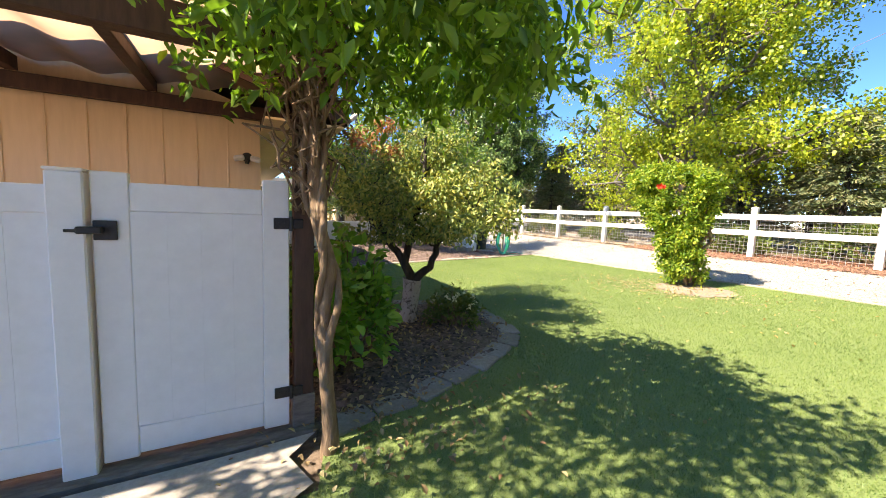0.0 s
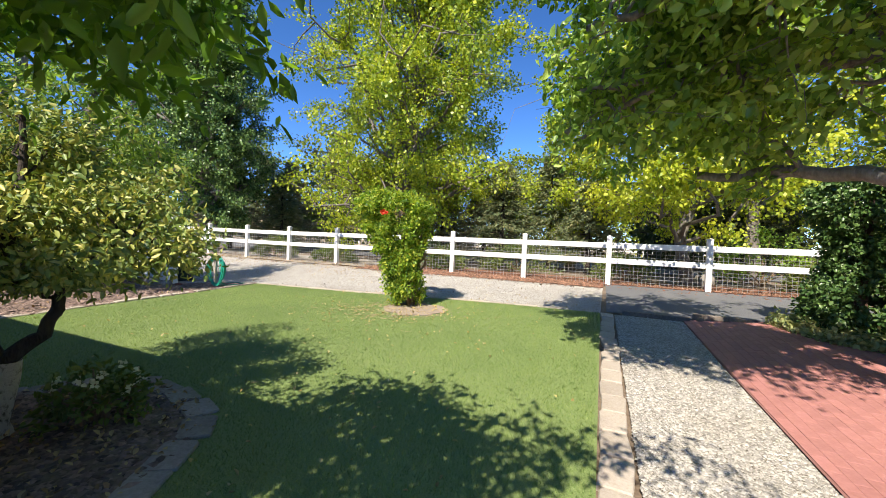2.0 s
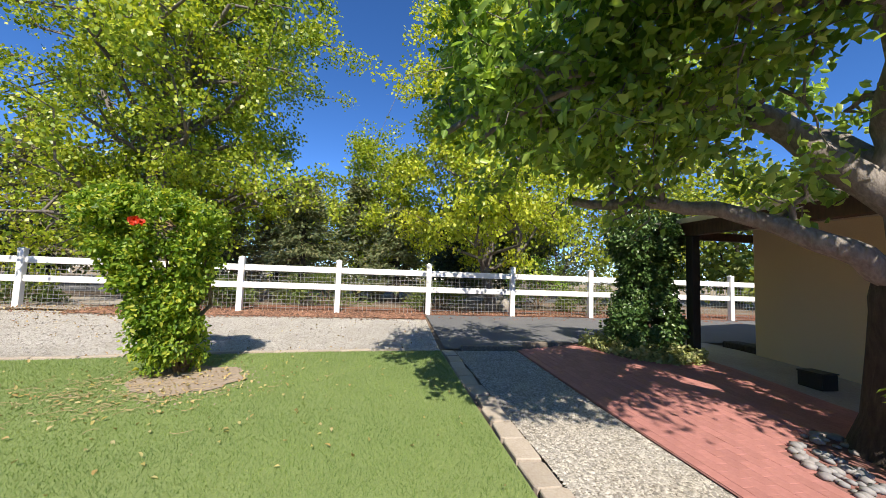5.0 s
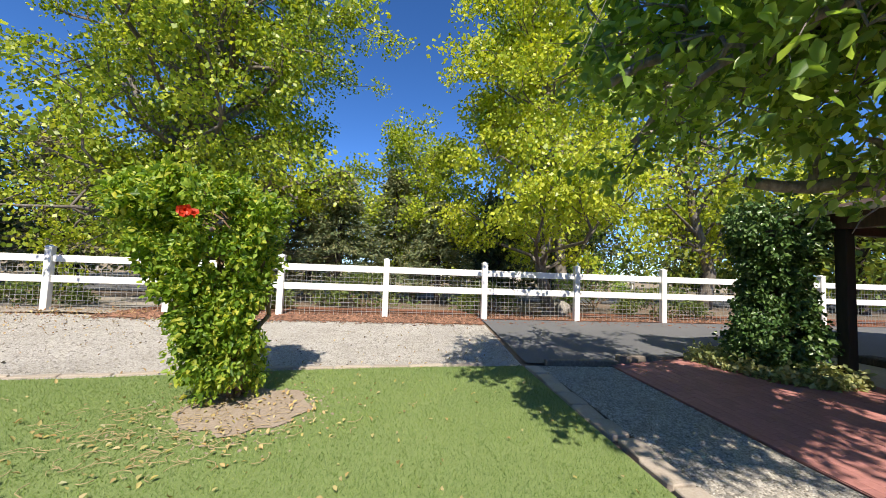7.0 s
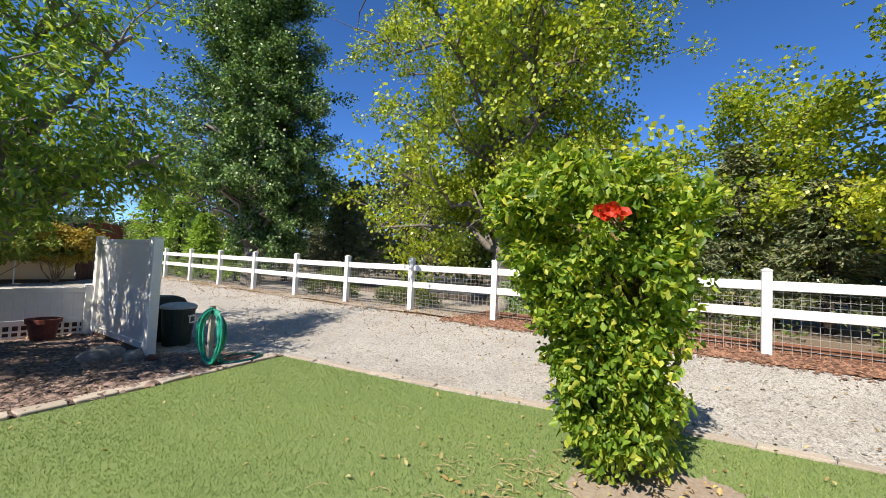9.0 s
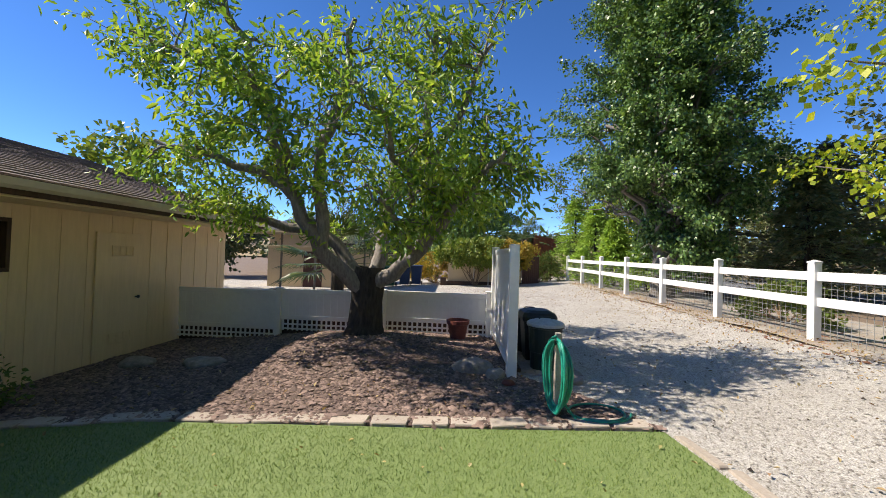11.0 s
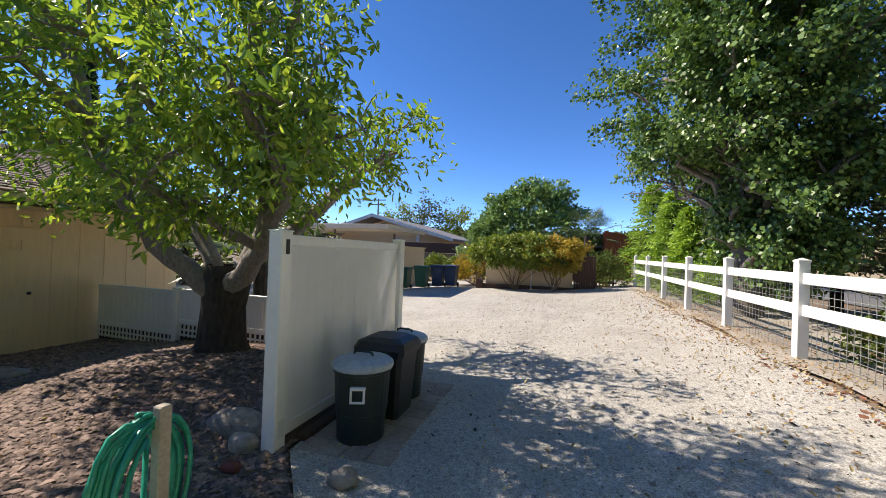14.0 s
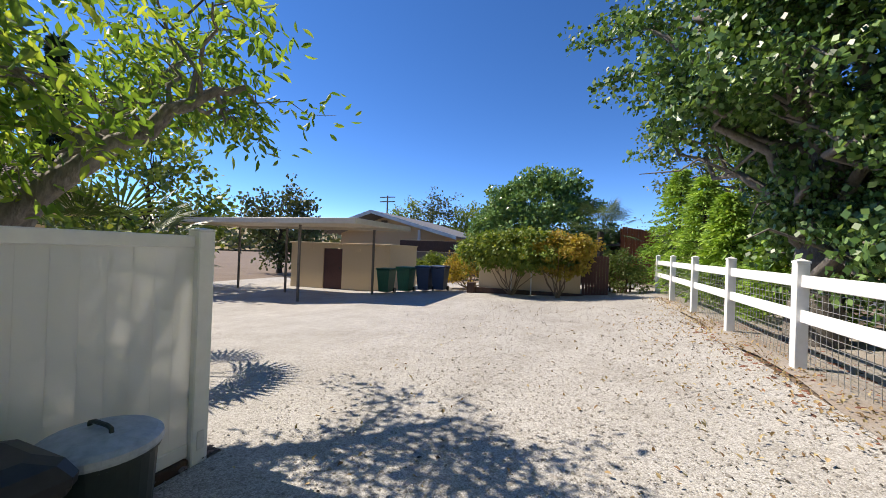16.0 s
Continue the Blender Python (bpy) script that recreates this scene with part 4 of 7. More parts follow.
def patio_cover():
    c = thing("patio_cover", (0.38, 2.55, 0.1), "patio cover with pinkish corrugated sheets on brown beams", "patio cover")
    part("post", Build().box((0.31, 2.52, 0.1), (0.43, 2.64, 2.42), 0.006), BROWN_WOOD, c)
    part("post_foot", Build().box((0.30, 2.51, 0.06), (0.44, 2.65, 0.32), 0.006), GREY_WOOD, c)
    part("ledger", Build().box((-5, 4.88, 2.52), (0.5, 4.98, 2.66), 0.006), BROWN_WOOD, c)
    part("beam", Build().box((-5, 2.5, 2.42), (0.6, 2.62, 2.60), 0.006), BROWN_WOOD, c)
    for x in (-4.0, -2.6, -1.75, -0.75, 0.42):
        r = Build().box((x - 0.045, 0, 0), (x + 0.045, 2.55, 0.13), 0.006, Matrix.Translation((0, 2.35, 2.61)) @ Matrix.Rotation(radians(1.2), 4, "X"))
        part("rafter", r, BROWN_WOOD, c)
    sh = Build()
    n = 90
    vs, fs = [], []
    for j, y in enumerate((2.36, 3.6, 4.95)):
        for i in range(n + 1):
            x = -5 + 5.65 * i / n
            vs.append((x, y, 2.79 + 0.012 * (y - 3) + 0.028 * math.sin(i * 0.9) + 0.03 * math.sin(x * 2.1)))
    for j in range(2):
        fs += [(j * (n + 1) + i, j * (n + 1) + i + 1, (j + 1) * (n + 1) + i + 1, (j + 1) * (n + 1) + i) for i in range(n)]
    sh.add(vs, fs)
    part("corrugated_sheet", sh, POLYCARB, c, "pinkish corrugated roof sheet", True)


patio_cover()


# ---- the stucco house and its porch ----
def stucco_house():
    h = thing("porch_house", (7.9, -5.1, 0.4), "tan stucco house with dark porch roof", "house")
    part("wall", Build().box((-3, -5.4, 0.0), (7.9, -5.1, 2.9), 0.03), STUCCO, h)
    part("wall", Build().box((7.6, -12, 0.0), (7.9, -5.402, 2.9), 0.03), STUCCO, h)
    part("wall", Build().box((-3, -12.3, 0.0), (7.9, -12.002, 2.9), 0.03), STUCCO, h)
    part("wall", Build().box((-3, -12, 0.0), (-2.7, -5.402, 2.9), 0.03), STUCCO, h)
    part("plinth", Build().box((7.9, -5.5, 0.3), (8.6, -5.15, 0.62), 0.02), DARK_BARK, h, "dark low planter edge")
    r = Build()
    r.add([(8.3, -3.35, 2.64), (-3.4, -3.35, 2.64), (-3.4, -8.7, 3.9), (8.3, -8.7, 3.9), (8.3, -3.35, 2.74), (-3.4, -3.35, 2.74), (-3.4, -8.7, 4.0), (8.3, -8.7, 4.0)],
          [(0, 1, 2, 3), (7, 6, 5, 4), (0, 4, 5, 1), (2, 6, 7, 3), (0, 3, 7, 4), (1, 5, 6, 2)])
    part("roof", r, BROWN_WOOD, h)
    r2 = Build()
    r2.add([(8.3, -13.6, 2.6), (-3.4, -13.6, 2.6), (-3.4, -8.7, 4.0), (8.3, -8.7, 4.0)], [(0, 3, 2, 1)])
    part("roof", r2, SHINGLE, h)
    part("porch_beam", Build().box((-3.2, -3.56, 2.48), (8.2, -3.42, 2.66), 0.008), BROWN_WOOD, h)
    part("side_beam", Build().box((8.02, -8, 2.5), (8.14, -3.57, 2.64), 0.008), BROWN_WOOD, h)
    part("post", Build().box((7.42, -3.57, gz(7.5, -3.5) - 0.05), (7.56, -3.43, 2.48), 0.008), DARK_POST, h, "dark brown porch post")
    part("fascia", Build().box((-3.4, -3.35, 2.68), (8.3, -3.325, 2.76), 0.004), CREAM_METAL, h)
    part("porch_ceiling", Build().box((-3.0, -5.09, 2.70), (8.0, -3.57, 2.72), 0.002), CREAM_METAL, h)
    b = thing("patio_box", (6.3, -4.2, gz(6.3, -4.2)), "small dark metal box on the concrete walk", "box")
    part("body", Build().box((6.15, -4.35, gz(6.3, -4.2)), (6.45, -4.1, gz(6.3, -4.2) + 0.2), 0.01), BLACK_IRON, b)
    part("lid", Build().box((6.14, -4.36, gz(6.3, -4.2) + 0.2), (6.46, -4.09, gz(6.3, -4.2) + 0.215), 0.005), BLACK_IRON, b)


stucco_house()


def kerb_timber():
    for y0, y1, h in ((-0.02, -1.18, 0.07), (-1.2, -2.15, 0.09)):
        z = gz(8.9, (y0 + y1) / 2)
        b = Build().box((8.84, y1, z - 0.06), (8.97, y0, z + h), 0.012)
        solid("timber_kerb", b, GREY_WOOD, "weathered grey timber kerb beside the asphalt", "kerb", kind="structure")


kerb_timber()


# ---- north yard: carport, shed, carts, planter shed, far house ----
def carport():
    c = thing("carport", (-2.3, 22.5, 0.0), "flat cream metal carport on thin posts", "carport")
    posts = [(-2.6, 23.6), (-0.15, 21.6), (1.4, 24.2), (-5.8, 21.0), (-5.8, 24.0)]
    for x, y in posts:
        part("post", Build().box((x - 0.04, y - 0.04, gz(x, y) - 0.1), (x + 0.04, y + 0.04, 2.75), 0.006), GREY_WOOD, c)
    z = 2.78
    x0, x1, y0, y1 = -6.4, 2.6, 21.0, 25.0
    for i in range(30):
        xa = x0 + (x1 - x0) * i / 30
        part("roof_pan", Build().box((xa, y0, z + 0.1), (xa + 0.285, y1, z + 0.13), 0.004), CREAM_METAL, c)
    for lo, hi in (((x0, y0 - 0.06), (x1, y0 - 0.002)), ((x0, y1 + 0.002), (x1, y1 + 0.06)), ((x0 - 0.06, y0 - 0.06), (x0 - 0.002, y1 + 0.06)), ((x1 + 0.002, y0 - 0.06), (x1 + 0.06, y1 + 0.06))):
        part("fascia", Build().box((lo[0], lo[1], z - 0.02), (hi[0], hi[1], z + 0.17), 0.006), CREAM_METAL, c)


carport()


def storage_shed():
    s = thing("storage_shed", (-1.6, 26.0, 0.0), "low tan storage shed with a dark brown door", "shed")
    x0, x1, y0, y1, t = -4.5, 1.2, 26.0, 29.0, 2.12
    part("wall", Build().box((x0, y0, -0.2), (-2.5, y0 + 0.1, t), 0.005), STUCCO, s)
    part("wall", Build().box((-1.4, y0, -0.2), (x1, y0 + 0.1, t), 0.005), STUCCO, s)
    part("wall", Build().box((-2.5, y0, 1.92), (-1.4, y0 + 0.1, t), 0.005), STUCCO, s)
    part("wall", Build().box((x1 - 0.1, y0 + 0.102, -0.2), (x1, y1, t), 0.005), STUCCO, s)
    part("wall", Build().box((x0, y0 + 0.102, -0.2), (x0 + 0.1, y1, t), 0.005), STUCCO, s)
    part("roof", Build().box((x0 - 0.08, y0 - 0.08, t), (x1 + 0.08, y1, t + 0.07), 0.01), STUCCO, s)
    d = part("door", Build().box((-2.48, y0 + 0.03, -0.1), (-1.42, y0 + 0.07, 1.9), 0.005), DOOR_BROWN, s, "dark brown double door")
    part("handle", Build().box((-1.56, y0 + 0.0, 0.9), (-1.53, y0 + 0.03, 1.02), 0.004), BLACK_IRON, d)
    for x in (-3.3, 0.9, -0.6):
        part("wall_light", Build().box((x, y0 - 0.05, 1.85), (x + 0.22, y0 - 0.001, 1.93), 0.01), STUCCO, s)


storage_shed()


def wheeled_cart(x, y, mat, label):
    z = gz(x, y)
    c = thing("wheeled_cart", (x, y, z), label, "wheelie bin", "carts by the shed")
    b = Build()
    rings = [(0.22, 0.24, 0.06), (0.26, 0.29, 0.55), (0.29, 0.33, 0.95), (0.32, 0.36, 0.97), (0.32, 0.36, 1.0)]
    b.add([(x + i * w, y + j * d, z + h) for w, d, h in rings for i, j in ((-1, -1), (1, -1), (1, 1), (-1, 1))],
          [(r * 4 + k, r * 4 + (k + 1) % 4, r * 4 + 4 + (k + 1) % 4, r * 4 + 4 + k) for r in range(4) for k in range(4)] + [(3, 2, 1, 0)])
    part("body", b, mat, c)
    li = part("lid", Build().box((x - 0.33, y - 0.38, z + 1.0), (x + 0.33, y + 0.37, z + 1.06), 0.025), mat, c)
    part("hinge_bar", Build().tube([(x - 0.28, y + 0.4, z + 1.0), (x + 0.28, y + 0.4, z + 1.0)], 0.018, 8), BIN_BLACK, li)
    for s in (-1, 1):
        w = Build().tube([(x + s * 0.24, y + 0.26, z + 0.11), (x + s * 0.3, y + 0.26, z + 0.11)], 0.11, 14)
        part("wheel", w, BIN_BLACK, c)


wheeled_cart(1.75, 24.75, CART_GREEN, "green wheeled waste cart with closed lid")
wheeled_cart(2.65, 24.8, CART_GREEN, "green wheeled waste cart with closed lid")
wheeled_cart(3.35, 25.2, CART_BLUE, "dark blue wheeled recycling cart")
wheeled_cart(3.95, 25.4, CART_BLUE, "dark blue wheeled recycling cart")


def planter_shed():
    s = thing("planter_shed", (7.5, 25.4, 0.4), "low tan shed wall with dark timber base", "shed")
    z = gz(7.5, 25.4)
    part("wall", Build().box((5.65, 25.3, z - 0.1), (9.5, 25.42, 1.75), 0.005), STUCCO, s)
    part("wall", Build().box((5.65, 25.422, z - 0.1), (5.77, 28, 1.75), 0.005), STUCCO, s)
    part("wall", Build().box((9.38, 25.422, z - 0.1), (9.5, 28, 1.75), 0.005), STUCCO, s)
    part("roof", Build().box((5.55, 25.2, 1.75), (9.6, 28.1, 1.83), 0.01), GREY_WOOD, s)
    part("timber_base", Build().box((5.3, 25.1, z - 0.1), (9.6, 25.22, z + 0.16), 0.01), BROWN_WOOD, s)
    part("end_block", Build().box((5.25, 25.0, z - 0.1), (5.55, 25.3, z + 0.34), 0.01), BROWN_WOOD, s)
    for i in range(9):
        part("board", Build().box((9.55 + i * 0.1, 25.3, z - 0.05), (9.642 + i * 0.1, 25.34, 2.0), 0.004), DOOR_BROWN, s)
    for x in (7.0, 7.75):
        part("stake", Build().tube([(x, 25.05, z - 0.1), (x, 25.05, z + 0.9)], 0.025, 6), LAMP_WHITE, s)
    r = thing("red_hut", (11.0, 31.0, 0.5), "red-stained timber hut with a sloping roof", "hut")
    for i in range(12):
        part("board", Build().box((11.35 + i * 0.12, 31.0, 0.4), (11.462 + i * 0.12, 31.05, 3.5 - i * 0.02), 0.004), RED_WOOD, r)
    part("wall", Build().box((11.3, 31.06, 0.4), (11.42, 34, 3.4), 0.004), RED_WOOD, r)
    part("roof", Build().box((9.4, 31.2, 2.55), (11.29, 34, 2.65), 0.006, Matrix.Identity(4)), GREY_WOOD, r)
    part("dark_wall", Build().box((8.8, 31.8, 0.4), (11.29, 31.9, 2.5), 0.004), BROWN_WOOD, r)
    g = thing("rail_gate", (10.6, 26.2, 0.6), "low dark slatted timber gate among shrubs", "gate")
    zz = gz(10.6, 26.2)
    for i in range(9):
        part("slat", Build().box((10.1 + i * 0.14, 26.2, zz), (10.17 + i * 0.14, 26.23, zz + 0.85), 0.004), BROWN_WOOD, g)
    part("rail", Build().box((10.05, 26.235, zz + 0.15), (11.4, 26.26, zz + 0.23), 0.004), BROWN_WOOD, g)
    part("rail", Build().box((10.05, 26.235, zz + 0.65), (11.4, 26.26, zz + 0.73), 0.004), BROWN_WOOD, g)


planter_shed()


def far_house():
    h = thing("neighbour_house", (-5, 38, 0.2), "tan neighbour house with grey gable roof", "house")
    rx, rz, ez = -7.2, 5.2, 3.15
    part("wall", Build().box((-11.5, 40, 0), (-1.2, 40.2, 3.3), 0.01), STUCCO, h)
    gb = Build()
    gb.add([(-11.5, 40, 3.3), (-1.2, 40, 3.3), (rx + 0.8, 40, 5.0), (-11.5, 40.2, 3.3), (-1.2, 40.2, 3.3), (rx + 0.8, 40.2, 5.0)], [(0, 1, 2), (5, 4, 3), (0, 2, 5, 3), (2, 1, 4, 5)])
    part("gable", gb, STUCCO, h)
    for xe, ze in ((0.4, ez), (-13.0, ez + 0.2)):
        r = Build()
        r.add([(xe, 38, ze), (xe, 52, ze), (rx, 52, rz), (rx, 38, rz), (xe, 38, ze - 0.15), (xe, 52, ze - 0.15), (rx, 52, rz - 0.15), (rx, 38, rz - 0.15)],
              [(0, 1, 2, 3), (7, 6, 5, 4), (0, 4, 5, 1), (2, 6, 7, 3), (0, 3, 7, 4), (1, 5, 6, 2)])
        part("roof", r, GREY_ROOF, h, "grey shingle roof slope")
        f = Build()
        f.add([(xe, 37.95, ze - 0.28), (xe, 37.99, ze - 0.28), (rx, 37.99, rz - 0.28), (rx, 37.95, rz - 0.28), (xe, 37.95, ze + 0.02), (xe, 37.99, ze + 0.02), (rx, 37.99, rz + 0.02), (rx, 37.95, rz + 0.02)],
              [(3, 2, 1, 0), (4, 5, 6, 7), (0, 1, 5, 4), (2, 3, 7, 6), (1, 2, 6, 5), (3, 0, 4, 7)])
        part("barge_board", f, LAMP_WHITE, h, "white barge board")
    part("wall", Build().box((-1.4, 40.2, 0), (-1.2, 52, 3.2), 0.01), STUCCO, h)
    part("porch_post", Build().box((-2.9, 38.1, 0), (-2.7, 38.3, 3.6), 0.01), LAMP_WHITE, h)
    d = part("door", Build().box((-4.9, 39.95, 0.2), (-3.9, 39.99, 2.4), 0.01), LAMP_WHITE, h, "white door")
    part("pane", Build().box((-4.7, 39.93, 1.2), (-4.1, 39.949, 2.2), 0.005), DARK_GLASS, d)
    part("gable_vent", Build().box((-7.3, 39.93, 4.0), (-6.7, 39.99, 4.5), 0.01), GREY_WOOD, h)
    part("deck_rail", Build().box((-3.6, 36.4, 1.9), (1.4, 36.45, 2.7), 0.01), BROWN_WOOD, h, "dark slatted deck rail")
    part("deck_wall", Build().box((-3.6, 36.46, 0.0), (1.4, 36.5, 1.88), 0.01), GREY_WOOD, h)
    p = thing("utility_pole", (-19, 62, 0), "wooden utility pole with two cross arms", "utility pole")
    part("pole", Build().tube([(-19, 62, 0), (-19, 62, 10.2)], [0.16, 0.11], 8), GREY_WOOD, p)
    for z in (9.9, 9.2):
        part("cross_arm", Build().box((-20.3, 61.93, z), (-17.7, 62.07, z + 0.14), 0.01), GREY_WOOD, p)


far_house()


# ---- trees ----
def broad_tree(name, label, base, height, crown_lo, radius, leaf_mat, bark, n_limbs, per, leaf, seed, trunk_r=0.22, droop=0.3, lean=(0, 0), profile=None, clump=0.6, twigs=5, glossy=0.32, fork=0.35, extra=None):
    """A trunk with limbs inside an envelope, and leaves gathered at the twigs."""
    rng = np.random.default_rng(seed)
    x, y = base
    z = gz(x, y)
    t = thing(name, (x, y, z), label, "tree")
    wood = Build()
    top = np.array([x + lean[0], y + lean[1], z + height * 0.92])
    line = bent(rng, (x, y, z - 0.1), top, 0, 0.02, 9)
    wood.tube(line, np.interp(np.linspace(0, 1, 9), [0, 0.06, 0.5, 1], [trunk_r * 1.35, trunk_r, trunk_r * 0.6, trunk_r * 0.1]), 9, False)
    profile = profile or (lambda u: math.sin(math.pi * clamp(0.12 + 0.8 * u)) ** 0.7)
    spots = []
    for i in range(n_limbs):
        u = ((i + rng.uniform(0, 1)) / n_limbs) ** 0.9
        a = i * 2.4 + rng.uniform(-0.5, 0.5)
        r = radius * profile(u) * rng.uniform(0.55, 1.05)
        ze = z + crown_lo + (height - crown_lo) * u
        zs = max(z + crown_lo * 0.75, ze - r * fork - 0.6)
        k = clamp((zs - z) / (height * 0.92)) * 8
        j = min(int(k), 7)
        s = line[j] + (line[j + 1] - line[j]) * (k - j)
        e = np.array([s[0] + math.cos(a) * r, s[1] + math.sin(a) * r, ze + rng.normal() * 0.3])
        if extra is not None and not extra(np.array([e]))[0]:
            continue
        spots += grow(rng, wood, s, e, trunk_r * (0.42 - 0.25 * u), twigs, 0.22 * radius * (1 - 0.4 * u) + 0.15, 0.06)
    spots = np.array(spots)
    spots = np.concatenate([spots, spots + unit(rng.normal(size=spots.shape)) * clump * 0.9])
    part("trunk", wood, bark, t, smooth=True)
    pts = clumps(rng, spots, max(1, per // len(spots)), clump)
    pts = pts[pts[:, 2] > z + 0.25]
    if extra is not None:
        pts = pts[extra(pts)]
    out = unit(pts - np.array([x, y, z + crown_lo + 0.4 * (height - crown_lo)]))
    crown_part("crown", leaf_mat, pts, leaf, leaf * 0.8, droop, rng, t, out=out, up=glossy, simple=True)
    return t


broad_tree("poplar_tree", "tall poplar with bright yellow-green leaves", (14.9, 8.3), 16.5, 2.4, 5.4, L_POPLAR, POPLAR_BARK, 84, 155000, 0.11, 11, 0.3, 0.35, (0.3, -0.5), lambda u: (0.55 + 1.5 * u) if u < 0.28 else 0.97 - 0.3 * (u - 0.28), 0.5, 6, extra=lambda p: ~((p[:, 1] > 10.3) & (p[:, 0] < 13.0)))
broad_tree("poplar_tree", "slender poplar with yellowing leaves behind the fence", (13.15, -1.9), 13.5, 1.9, 3.0, L_POPLAR_YELLOW, POPLAR_BARK, 50, 72000, 0.1, 12, 0.15, 0.4, (0.2, 0.5), lambda u: 1.0 - 0.45 * u, 0.45, 5)
broad_tree("poplar_tree", "young poplar with low yellow-green boughs", (17.6, 1.6), 6.2, 1.2, 2.6, L_POPLAR, POPLAR_BARK, 30, 24000, 0.11, 18, 0.15, 0.4, (0, 0), None, 0.45, 5)
broad_tree("poplar_tree", "tall poplar with mixed green and yellow leaves", (20.0, -5.5), 14.0, 3.0, 3.6, L_POPLAR, POPLAR_BARK, 34, 16000, 0.15, 13, 0.25, 0.4, (0, 0.4), lambda u: 0.8 + 0.2 * math.sin(3 * u), 0.55, 5)
broad_tree("poplar_tree", "poplar turning yellow and orange by the lane", (16.5, -9.5), 11.0, 2.2, 4.0, L_POPLAR_YELLOW, POPLAR_BARK, 34, 16000, 0.15, 14, 0.22, 0.4, (0, 0), None, 0.6, 5)
broad_tree("sweetgum_tree", "tall dense sweetgum with dark green leaves", (13.05, 18.3), 15.0, 1.5, 2.6, L_GUM, POPLAR_BARK, 130, 200000, 0.105, 16, 0.3, 0.5, (0.1, 0.3), lambda u: (0.6 + 1.5 * u) if u < 0.3 else 1.05 - 0.85 * (u - 0.3), 0.38, 5, extra=lambda p: ~((p[:, 0] < 12.4) & (p[:, 2] < 4.2)))
broad_tree("olive_toned_tree", "pale willow-like tree beyond the sweetgum", (16.5, 31.0), 9.0, 1.5, 3.6, L_SHRUB, POPLAR_BARK, 30, 14000, 0.13, 17, 0.2, 0.6, (0, 0), None, 0.6, 4)


def custom_tree(name, label, base, trunk, limbs, leaf_mat, bark, foot_mat, foot_h, per, leaf, droop, seed, clump=0.5, twigs=7, spread=0.7, width=0.45, glossy=0.28, sides=9, keep=None, extra_spots=()):
    """A tree with placed main limbs (lists of places and radii), each one ending in twigs and leaves."""
    rng = np.random.default_rng(seed)
    x, y = base
    z = gz(x, y)
    t = thing(name, (x, y, z), label, "tree")
    wood, foot = Build(), Build()
    foot.tube([p for p, _ in trunk], [r for _, r in trunk], 14, False)
    ph = rng.uniform(0, 30)
    foot.v = [tuple(Vector(v) + Vector((noise.noise(Vector(v) * 5 + Vector((ph, 0, 0))), noise.noise(Vector(v) * 5 + Vector((0, ph, 0))), 0)) * 0.05) for v in foot.v]
    part("trunk", foot, foot_mat, t, smooth=True)
    spots = []
    for pts, r0, r1, leafy in limbs:
        p, wood = np.array(pts, float), Build()
        fine = np.concatenate([bent(rng, p[i], p[i + 1], 0.02, 0.035, 5)[:-1] for i in range(len(p) - 1)] + [p[-1:]])
        wood.tube(fine, np.linspace(r0, r1, len(fine)), sides, False)
        n = len(fine)
        for _ in range(int(twigs * leafy)):
            k = int(rng.uniform(0.35, 1.0) * (n - 1))
            d = rng.normal(size=3) * np.array([1, 1, 0.6])
            q = fine[k] + d / np.linalg.norm(d) * spread * rng.uniform(0.5, 1.5)
            q[2] += 0.1
            if keep is not None and not keep(q[None])[0]:
                continue
            spots += grow(rng, wood, fine[k], q, r1 * 0.8, 4, spread * 0.45, 0.1, 0.3, 5)
        spots.append(fine[-1])
        part("limb", wood, bark, t, smooth=True)
    spots = np.array(list(spots) + list(extra_spots))
    if keep is not None:
        spots = spots[keep(spots)]
    pts = clumps(rng, spots, max(1, per // len(spots)), clump, 0.8)
    if keep is not None:
        pts = pts[keep(pts)]
    crown_part("crown", leaf_mat, pts, leaf, leaf * width, droop, rng, t, out=unit(pts - np.array([x, y, z + 2])) * 0.5, up=glossy)
    return t


